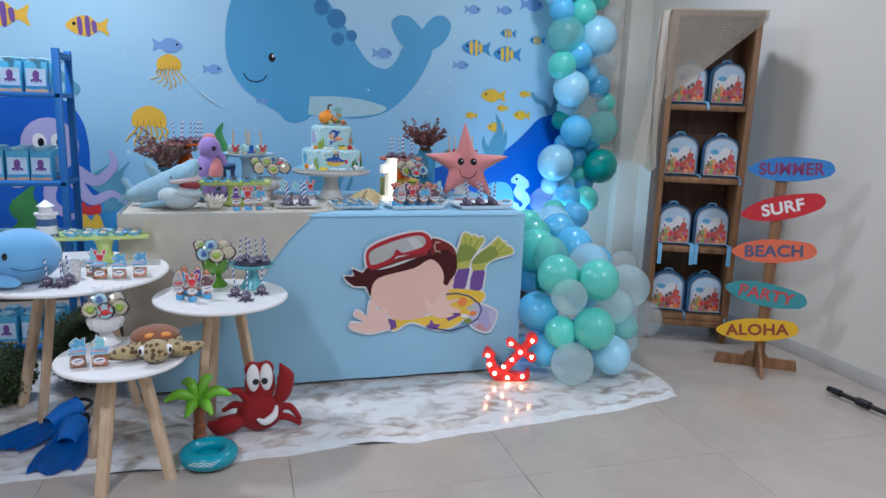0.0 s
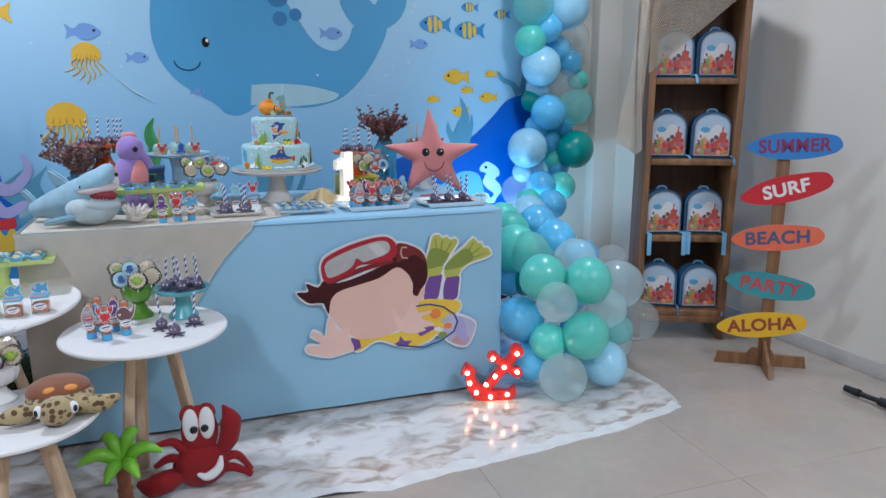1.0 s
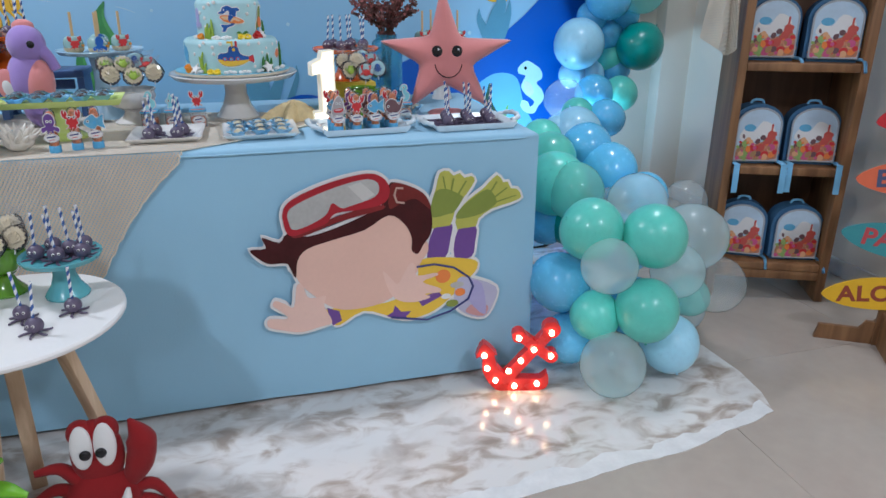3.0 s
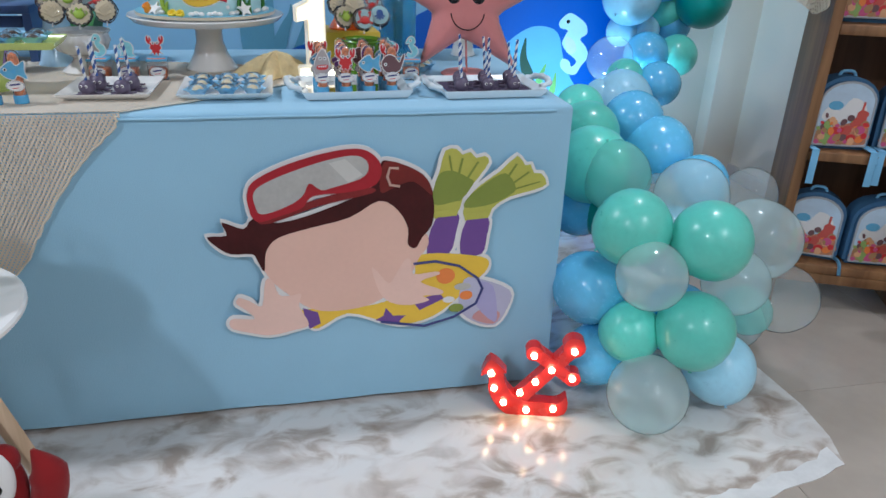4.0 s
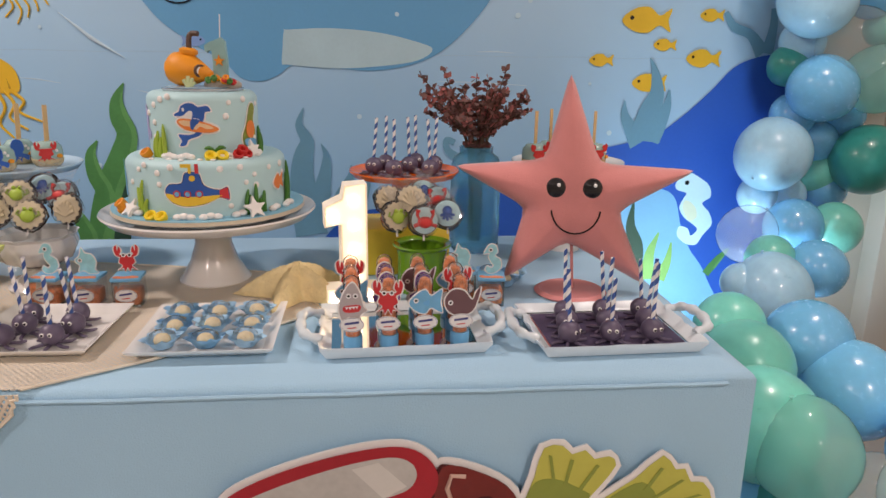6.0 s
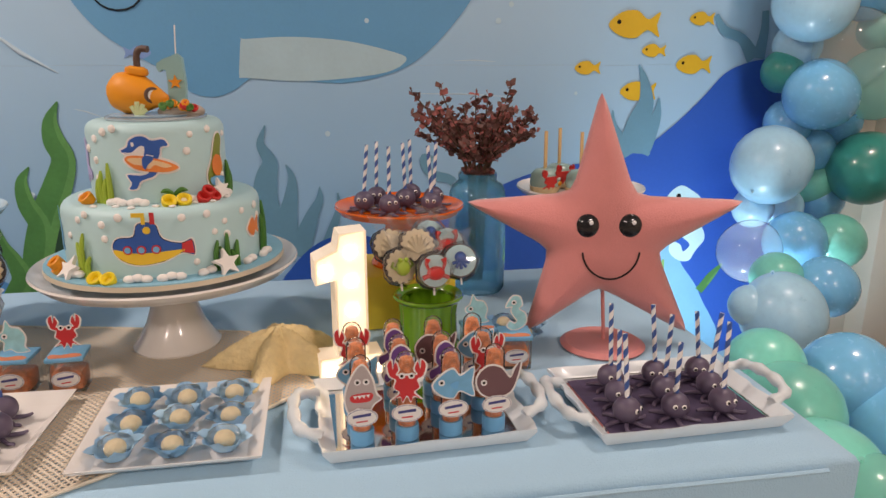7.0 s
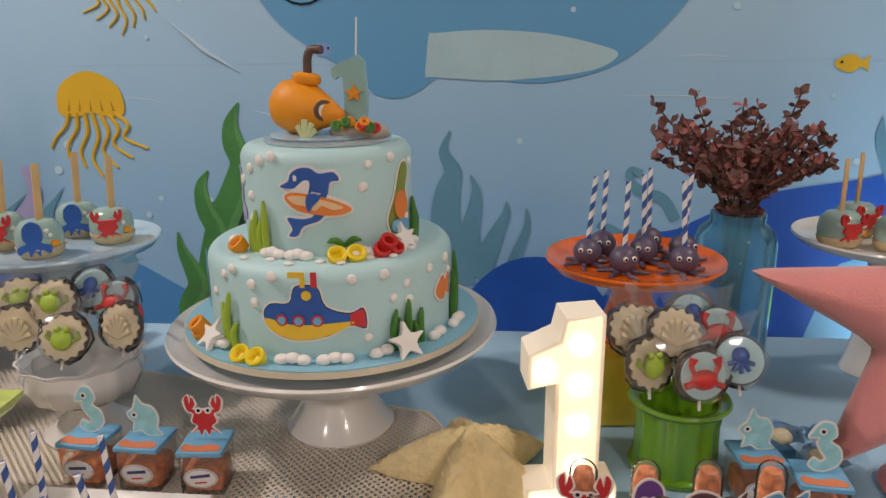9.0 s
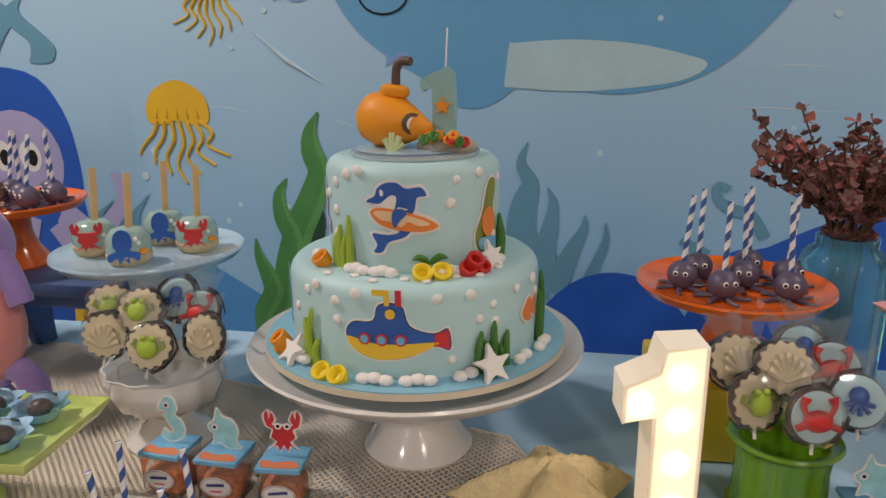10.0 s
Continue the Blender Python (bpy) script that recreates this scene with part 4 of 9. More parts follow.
def diver_cutout():
    d = thing("diver_cutout", pose(0, TY0 - 0.014, 0), "white-edged card cut-out of a diver with red mask and fins", "party decoration")
    stack = [0]

    def P(x, z):
        return (1 + x / 1000, z / 1000)

    def lay(name, pts, mat, layer, n=4, edge=True):
        """One printed shape, laid over those before it; edged shapes also widen the white card behind."""
        stack[0] += 1
        pts = [P(*q) for q in pts]
        if edge:
            part("card", flat(grown(pts, 0.0085), 0.003, n), WHITE_P, d, m=pose(0, -0.00003 * stack[0], 0), smooth=False)
        part(name, flat(pts, 0.0004, n), mat, d, m=pose(0, -0.0038 - 0.0006 * layer - 0.00003 * (stack[0] % 8), 0), smooth=False)

    lay("fin", [(555, 693), (582, 696), (596, 682), (615, 688), (629, 673), (650, 677), (661, 662), (637, 625), (602, 578), (587, 531), (534, 524), (526, 586), (543, 646)], FIN_Y, 1, 2)
    lay("fin_shade", [(539, 632), (572, 644), (616, 623), (625, 610), (599, 572), (584, 567), (529, 563)], FIN_G, 2, 4, False)
    lay("fin", [(730, 675), (750, 651), (764, 652), (775, 630), (794, 628), (809, 601), (778, 587), (717, 572), (675, 544), (664, 516), (609, 515), (608, 564), (643, 605), (690, 638)], FIN_Y, 1, 2)
    lay("fin_shade", [(702, 633), (731, 596), (717, 576), (671, 555), (609, 549), (611, 571), (649, 605)], FIN_G, 2, 4, False)
    for x0, z0, x1, z1 in ((569, 644, 562, 683), (586, 636, 594, 675), (607, 625, 632, 665), (705, 620, 727, 656), (718, 606, 760, 635), (726, 593, 789, 609)):
        lay("fin_rib", [(x0, z0), (x0 + 5, z0 - 3), (x1 + 5, z1 - 2), (x1, z1)], FIN_G, 3, 0, False)
    for x0, z0, x1, z1 in ((530, 545, 588, 548), (612, 535, 664, 538)):
        lay("fin_cuff", [(x0, z0), (x1, z1), (x1, z1 - 18), (x0, z0 - 18)], FIN_Y, 3, 0, False)
    lay("leg", [(537, 524), (591, 534), (588, 488), (572, 430), (516, 433)], PURPLE, 1, 3)
    lay("leg", [(612, 515), (667, 519), (666, 472), (655, 423), (601, 428)], PURPLE, 1, 3)
    lay("shirt", [(205, 301), (307, 295), (427, 311), (483, 366), (489, 418), (519, 433), (599, 426), (668, 410), (673, 381), (645, 349), (601, 305), (538, 256), (462, 237), (401, 253), (318, 282), (245, 245), (223, 259)], YELLOW, 1, 3)
    lay("bucket", [(613, 354), (657, 352), (737, 313), (733, 262), (702, 214), (641, 231), (602, 276)], mk("bucket_print", (0.50, 0.50, 0.66), rough=0.45), 2, 3)
    lay("bucket_print", [(639, 239), (667, 265), (713, 250), (697, 217)], mk("faded_red_print", (0.6, 0.32, 0.32), rough=0.45), 3, 3, False)
    lay("bucket_shade", [(655, 345), (660, 325), (650, 275), (700, 222), (705, 260), (690, 330)], LILAC_P, 3, 3, False)
    for x, z, rx, rz, c in ((565, 368, 24, 22, ORANGE), (620, 309, 17, 13, ORANGE), (595, 274, 20, 12, FIN_G), (610, 335, 22, 10, GREY_P), (575, 300, 16, 9, WHITE_P)):
        lay("bucket_toy", oval(x, z, rx, rz), c, 3, 1, False)
    lay("sleeve", [(210, 306), (246, 291), (252, 259), (224, 246), (215, 275)], PURPLE, 2, 0, False)
    lay("star", [(387, 256), (408, 267), (414, 289), (432, 265), (465, 263), (448, 248), (456, 235), (419, 244)], PURPLE, 2, 0, False)
    lay("trim", [(482, 302), (550, 320), (563, 304), (500, 275)], PURPLE, 2, 0, False)
    part("bucket_handle", tube([(P(*q)[0], 0, P(*q)[1]) for q in [(483, 408), (538, 411), (599, 394), (648, 356), (662, 325), (647, 283), (589, 248), (513, 228), (401, 250)]], 0.0035, 6), INK, d, m=pose(0, -0.0062, 0))
    lay("head", [(124, 433), (136, 470), (166, 504), (243, 526), (332, 546), (400, 582), (445, 558), (473, 503), (475, 456), (511, 488), (519, 457), (495, 420), (477, 381), (428, 332), (366, 300), (283, 292), (226, 306), (173, 352), (139, 391)], SKIN, 3, 4)
    lay("arm", [(35, 279), (46, 291), (95, 286), (76, 313), (56, 331), (63, 347), (89, 335), (115, 321), (127, 387), (144, 388), (156, 348), (184, 344), (209, 346), (202, 313), (223, 259), (187, 247), (129, 237), (80, 249), (42, 263)], SKIN_P, 4, 3)
    lay("arm", [(380, 402), (394, 393), (422, 359), (441, 386), (463, 422), (477, 416), (483, 380), (538, 383), (548, 374), (501, 357), (557, 329), (550, 316), (507, 317), (525, 303), (476, 293), (427, 304), (398, 337)], SKIN_P, 4, 3, False)
    lay("hair", [(8, 509), (51, 510), (43, 543), (89, 524), (112, 548), (169, 535), (267, 560), (379, 609), (403, 666), (420, 675), (475, 656), (514, 625), (531, 560), (526, 509), (504, 479), (487, 451), (468, 464), (469, 503), (445, 551), (400, 578), (331, 540), (242, 519), (165, 498), (135, 464), (127, 413), (114, 441), (103, 460), (56, 463), (27, 483)], HAIR, 5, 3)
    lay("hood", [(412, 671), (469, 659), (512, 628), (526, 586), (480, 622), (435, 609), (403, 600)], mk("dark_red_print", (0.17, 0.012, 0.01), rough=0.4, var=0.3), 6, 4, False)
    lay("hair_glow", [(130, 545), (260, 590), (370, 612), (385, 598), (262, 572), (150, 535)], mk("red_brown_print", (0.20, 0.012, 0.014), rough=0.4, var=0.3), 6, 3, False)
    lay("mask", [(104, 609), (120, 638), (181, 669), (266, 695), (342, 706), (382, 695), (405, 665), (402, 632), (379, 612), (318, 602), (270, 600), (242, 593), (222, 569), (170, 551), (129, 540), (111, 551), (104, 583)], MASK_RED, 7, 4)
    lay("mask_glass", [(117, 606), (134, 627), (195, 654), (275, 679), (339, 690), (369, 680), (376, 657), (358, 635), (298, 617), (268, 611), (242, 628), (227, 601), (199, 580), (150, 561), (127, 561), (119, 581)], GREY_P, 8, 4, False)
    lay("mask_glint", [(287, 674), (324, 683), (363, 644), (330, 626)], mk("pale_glass_print", (0.60, 0.60, 0.57), rough=0.4), 9, 0, False)
    part("buckle", tube([(P(*q)[0], 0, P(*q)[1]) for q in [(445, 656), (425, 658), (419, 637), (426, 616), (448, 612)]], 0.0035, 6), mk("buckle_print", (0.6, 0.4, 0.33), rough=0.4), d, m=pose(0, -0.0085, 0))


diver_cutout()

# ---- balloons ----
BAL = {
    "SKY_BLUE": (mk("sky_balloon", (0.17, 0.57, 0.90), rough=0.24, var=0.05, bump=0, coat=0.35, sss=0.15, spread=0.12), "sky blue latex balloon"),
    "MINT": (mk("mint_balloon", (0.16, 0.66, 0.55), rough=0.30, var=0.05, bump=0, coat=0.35, sss=0.15, spread=0.10), "mint green latex balloon"),
    "TEAL": (mk("teal_balloon", (0.02, 0.34, 0.29), rough=0.30, var=0.05, bump=0, coat=0.35, sss=0.1), "deep teal latex balloon"),
    "PALE_BLUE": (mk("pale_balloon", (0.42, 0.76, 0.97), rough=0.30, var=0.05, bump=0, coat=0.35, sss=0.15, spread=0.08), "pale blue latex balloon"),
    "CLEAR": (film_mat("clear_balloon", (0.95, 1.0, 1.0), 0.82, 0.06, 1.02), "clear see-through latex balloon"),
    "CLEAR_MINT": (film_mat("clear_mint_balloon", (0.48, 0.94, 0.86), 0.50, 0.06, 1.035), "see-through mint latex balloon"),
    "CLEAR_WHITE": (film_mat("milky_balloon", (0.86, 1.0, 1.0), 0.66, 0.06, 1.02), "milky see-through latex balloon"),
}
SKY_BLUE = [(2.63, 4.82, 1.92, 0.071), (2.78, 4.82, 1.64, 0.076), (2.9, 4.92, 1.52, 0.072), (2.99, 4.92, 1.44, 0.071), (2.8, 4.82, 1.13, 0.092), (2.77, 4.92, 1.03, 0.064), (2.96, 4.92, 1.03, 0.058), (2.87, 4.92, 0.94, 0.064), (2.93, 4.92, 0.77, 0.065), (2.73, 4.75, 0.67, 0.082), (2.69, 4.53, 0.59, 0.074), (2.72, 4.82, 2.08, 0.085), (2.3, 3.95, 0.6, 0.084), (2.35, 3.85, 0.53, 0.093), (2.39, 3.65, 0.49, 0.07), (2.06, 3.75, 0.39, 0.086), (1.96, 3.4, 0.3, 0.092), (1.98, 3.35, 0.12, 0.079), (2.25, 3.42, 0.17, 0.095)]
MINT = [(2.78, 4.82, 1.91, 0.079), (2.94, 4.92, 2.02, 0.066), (2.66, 4.82, 1.56, 0.08), (3.06, 4.92, 1.33, 0.058), (2.89, 4.92, 0.83, 0.062), (2.86, 4.73, 0.67, 0.075), (2.56, 4.58, 0.61, 0.064), (2.108, 3.95, 0.641, 0.068), (2.59, 4.82, 2.14, 0.084), (2.1, 3.85, 0.59, 0.087), (2.06, 3.7, 0.54, 0.098), (2.02, 3.33, 0.5, 0.091), (2.19, 3.25, 0.49, 0.092), (2.03, 3.28, 0.23, 0.075), (2.16, 3.2, 0.27, 0.092)]
CLEAR_MINT = [(2.67, 4.82, 1.76, 0.101), (2.99, 4.82, 1.16, 0.093), (2.1, 3.62, 0.53, 0.086), (2.41, 3.35, 0.22, 0.065)]
PALE_BLUE = [(2.9, 4.82, 1.76, 0.114), (2.74, 4.82, 1.41, 0.102), (2.77, 4.92, 1.28, 0.063), (2.66, 4.82, 0.91, 0.104), (2.68, 4.92, 0.75, 0.057), (2.79, 4.92, 0.75, 0.057), (2.41, 4.47, 0.57, 0.049), (2.50, 4.45, 0.545, 0.098), (2.60, 4.84, 2.03, 0.077), (2.24, 3.5, 0.37, 0.095), (2.29, 3.25, 0.11, 0.09)]
CLEAR = [(2.95, 4.82, 1.59, 0.085), (2.89, 4.82, 1.27, 0.104), (2.54, 4.7, 0.66, 0.08), (2.89, 4.82, 2.12, 0.086), (3.06, 4.92, 1.93, 0.059), (2.2, 3.55, 0.5, 0.053), (2.49, 3.55, 0.48, 0.074), (2.5, 3.33, 0.26, 0.089)]
TEAL = [(2.73, 4.92, 1.2, 0.057), (3.0, 4.82, 0.89, 0.099), (2.12, 3.7, 0.39, 0.076)]
CLEAR_WHITE = [(2.24, 3.45, 0.53, 0.092), (2.44, 3.4, 0.41, 0.104), (2.03, 3.22, 0.42, 0.08), (2.32, 3.3, 0.34, 0.082), (2.05, 3.18, 0.1, 0.096), (2.49, 3.5, 0.05, 0.086)]


def balloons():
    prof = []
    for i in range(15):
        a = math.pi * i / 14
        z = -math.cos(a)
        r = math.sin(a) * (1 + 0.03 * z)
        prof.append((r if 0 < i < 14 else 0.0, z * (1.06 if z < 0 else 1.0)))
    knot = [(0.0, -1.045), (0.035, -1.06), (0.02, -1.09), (0.05, -1.13), (0.0, -1.125)]
    rnd = random.Random(11)
    for key, places in (("SKY_BLUE", SKY_BLUE), ("MINT", MINT), ("CLEAR_MINT", CLEAR_MINT), ("PALE_BLUE", PALE_BLUE), ("CLEAR", CLEAR), ("TEAL", TEAL), ("CLEAR_WHITE", CLEAR_WHITE)):
        mat, words = BAL[key]
        skin, tie = mesh_of("skin", lathe(prof, 28), mat), mesh_of("knot", lathe(knot, 10), mat)
        for x, y, z, r in places:
            where = " in the cluster on the floor" if z < 0.62 and y < 3.6 else " in the arch beside the backdrop"
            r *= 1.20 if y > 4.4 else 1.16 if z > 0.45 and y > 3.6 else 1.06
            z = max(z, r + 0.004)
            m = pose(x, y, z, rnd.uniform(-60, 60) + (180 if rnd.random() < 0.4 else 0), rnd.uniform(-60, 60), rnd.uniform(0, 360)) @ Matrix.Scale(r, 4)
            o = thing("balloon", m, words + where, "balloon", "balloon arch")
            share("skin", skin, o, Matrix())
            share("knot", tie, o, Matrix())


balloons()

# ---- shelf with backpacks ----
SH_M = pose(2.780, 3.748, 0, 0, 0, -24.0)
SH_W, SH_D, SH_H = 0.455, 0.27, 1.775
SH_LEVELS = (1.322, 0.932, 0.545, 0.155)


def shelf():
    s = thing("wooden_shelf", SH_M, "tall narrow brown wooden shelf with four open compartments", "shelf")
    for x in (0.0, SH_W - 0.032):
        part("side_panel", box(0.032, SH_D, SH_H, 0.003, (x + 0.016, SH_D / 2, SH_H / 2)), WOOD_SHELF, s)
    part("top_board", box(SH_W + 0.012, SH_D + 0.01, 0.03, 0.004, (SH_W / 2, SH_D / 2, SH_H + 0.015)), WOOD_SHELF, s)
    # back panel in the darkened wood: shade of the compartments as colour
    part("back_panel", box(SH_W - 0.064, 0.008, SH_H - 0.13, 0, (SH_W / 2, SH_D - 0.006, SH_H / 2 + 0.065)), WOOD_SHADED, s, smooth=False)
    for z in SH_LEVELS:
        part("shelf_board", box(SH_W - 0.066, SH_D - 0.02, 0.03, 0.003, (SH_W / 2, SH_D / 2 - 0.006, z - 0.015)), WOOD_SHELF, s)
    part("apron", box(SH_W - 0.066, 0.018, 0.035, 0.002, (SH_W / 2, 0.014, 0.106)), WOOD_SHELF, s)
    # net hung over the top corner
    n = thing("shelf_net", SH_M, "cream crocheted net hung over the shelf's top corner", "net")
    bm = bmesh.new()
    g = []
    for i in range(15):
        u = i / 14
        row = []
        for j in range(9):
            v = j / 8
            drop = (0.42 * (1 - u) + 0.05) * v
            row.append(bm.verts.new((-0.01 + u * (SH_W + 0.03), -0.012 - 0.006 * math.sin(9 * u + 3 * v) * v, SH_H + 0.036 - drop)))
        g.append(row)
    for i in range(14):
        for j in range(8):
            bm.faces.new((g[i][j], g[i][j + 1], g[i + 1][j + 1], g[i + 1][j]))
    bmesh.ops.solidify(bm, geom=bm.faces[:], thickness=0.0015)
    part("front_flap", bm, NETTING, n)
    bm = bmesh.new()
    g = []
    for i in range(11):
        u = i / 10
        row = []
        for j in range(25):
            v = j / 24
            row.append(bm.verts.new((-0.016 - (0.035 + 0.075 * v) * u + 0.012 * math.sin(6 * v + 5 * u), -0.01 + 0.05 * u + 0.018 * math.sin(11 * u + 4 * v), SH_H + 0.034 - v * (0.86 - 0.10 * abs(u - 0.35)) )))
        g.append(row)
    for i in range(10):
        for j in range(24):
            bm.faces.new((g[i][j], g[i][j + 1], g[i + 1][j + 1], g[i + 1][j]))
    bmesh.ops.solidify(bm, geom=bm.faces[:], thickness=0.002)
    part("side_fall", bm, LACE, n)
    part("top_flap", box(SH_W + 0.03, SH_D * 0.6, 0.002, 0, (SH_W / 2, SH_D * 0.28, SH_H + 0.0335)), NETTING, n, smooth=False)


shelf()


def backpack():
    b = thing("kids_backpack", pose(0, 0, 0), "small blue kids backpack with a printed white front panel", "backpack", "backpacks on the shelf")
    W, Hh, D = 0.192, 0.228, 0.10

    def dome(w, h, inset=0.0):
        w, h = w / 2 - inset, h - inset
        pts = [(-w, inset), (w, inset)]
        for i in range(13):
            a = math.pi * i / 12
            pts.append((w * math.cos(a) * (1 if abs(math.cos(a)) < 0.98 else 1), h - w * 0.78 + w * 0.78 * math.sin(a)))
        return pts

    body = flat(dome(W, Hh), D, 0)
    bmesh.ops.bevel(body, geom=[e for e in body.edges if len(e.link_faces) == 2 and e.calc_face_angle(0) > 0.9], offset=0.012, segments=2, affect="EDGES")
    part("body", body, BAG_BLUE, b, m=pose(0, D, 0))
    part("front_panel", flat(dome(W, Hh, 0.018), 0.006, 0), BAG_PRINT, b, "white panel with coloured print", m=pose(0, 0.001, 0), smooth=False)
    rnd = random.Random(5)
    cols = [mk("bag_red", (0.55, 0.09, 0.07)), RED, mk("bag_green", (0.30, 0.45, 0.13)), mk("bag_pink", (0.60, 0.10, 0.26)), mk("bag_peach", (0.75, 0.42, 0.22)), ORANGE, mk("bag_tan", (0.42, 0.24, 0.11)), TOPPER_BROWN]
    part("print_ground", flat([(-0.076, 0.020), (0.076, 0.020), (0.077, 0.075), (0.05, 0.10), (0.02, 0.088), (-0.02, 0.075), (-0.05, 0.066), (-0.077, 0.05)], 0.0005, 2), mk("bag_coral_ground", (0.50, 0.22, 0.13), var=0.35, scale=40), b, m=pose(0, -0.0049, 0), smooth=False)
    for i, (x, z, r, c) in enumerate(((-0.045, 0.035, 0.020, 2), (-0.05, 0.058, 0.016, 2), (-0.02, 0.030, 0.018, 3), (0.012, 0.060, 0.022, 0), (0.035, 0.085, 0.022, 0), (0.05, 0.06, 0.018, 4), (0.03, 0.038, 0.018, 1), (0.055, 0.035, 0.016, 5), (0.0, 0.085, 0.013, 7), (0.045, 0.115, 0.012, 0), (0.0, 0.022, 0.012, 6), (0.03, 0.020, 0.011, 4))):
        part("print_patch", flat(oval(x * 1.05, z * 1.05, r * 0.85, r * 0.7, 12, rnd.random()), 0.0006, 1), cols[c], b, m=pose(0, -0.0052 - 0.0001 * i, 0), smooth=False)
    part("print_cloud", flat([(-0.07, 0.10), (-0.055, 0.135), (-0.02, 0.125), (0.01, 0.165), (0.05, 0.15), (0.06, 0.11), (0.02, 0.10), (-0.03, 0.085)], 0.0006, 3), WHITE_P, b, m=pose(0, -0.0050, 0), smooth=False)
    for i in range(46):
        x, z = rnd.uniform(-0.072, 0.072), 0.022 + 0.070 * rnd.random() ** 1.2 + 0.03 * (i % 5 == 0)
        r = rnd.uniform(0.006, 0.014)
        part("print_patch", flat(oval(x, z, r, r * rnd.uniform(0.5, 1.1), 9, rnd.random() * 3), 0.0005, 1), cols[(i * 5 + int(9 * rnd.random())) % 8], b, m=pose(0, -0.0066 - 0.00004 * i, 0), smooth=False)
    part("print_tower", flat([(0.032, 0.09), (0.066, 0.09), (0.062, 0.125), (0.05, 0.13), (0.052, 0.155), (0.045, 0.155), (0.044, 0.13), (0.034, 0.122)], 0.0006, 0), cols[0], b, m=pose(0, -0.0068, 0), smooth=False)
    part("print_patch", flat(oval(-0.035, 0.140, 0.022, 0.014), 0.0006, 1), TOPPER_BLUE, b, m=pose(0, -0.0052, 0), smooth=False)
    rim = [(x, -0.004, z) for x, z in dome(W, Hh, 0.015)]
    part("piping", tube(rim + [rim[0]], 0.004, 6), mk("grey_piping", (0.42, 0.46, 0.50), rough=0.4), b)
    part("handle", tube(bend([(-0.025, 0.05, Hh - 0.004), (-0.015, 0.05, Hh + 0.010), (0.015, 0.05, Hh + 0.010), (0.025, 0.05, Hh - 0.004)]), 0.005, 8), STRAP_BLUE, b)
    return b


bp0 = backpack()
first = True
for lev, z in enumerate(SH_LEVELS):
    for k, x in enumerate((0.126, 0.330)):
        m = SH_M @ pose(x + 0.004 * ((lev * 3 + k) % 3 - 1), 0.045 + 0.02 * ((lev + k) % 2), z + 0.0015, -5 if (lev + k) % 3 == 0 else -2, 0, (-4, 5, 2, -6, 6, -2, -9, 3)[lev * 2 + k])
        if first:
            bp0.matrix_basis = m
            b = bp0
            first = False
        else:
            b = copy_thing(bp0, m)
        # webbing ends that hang over the board's edge
        if (lev, k) in ((0, 0), (1, 0), (1, 1), (3, 0), (3, 1)):
            part("strap", tube(bend([(0.08, 0.03, 0.01), (0.10, -0.03, 0.008), (0.105, -0.055, -0.03)]), 0.006, 6), STRAP_BLUE, b)
        elif lev == 2:
            for sx in (-0.085, 0.09):
                part("strap", box(0.022, 0.003, 0.11, 0.001, (sx, -0.062, -0.045)), STRAP_BLUE, b)
                part("strap", box(0.022, 0.09, 0.003, 0.001, (sx, -0.02, 0.010)), STRAP_BLUE, b)

# ---- beach sign post ----


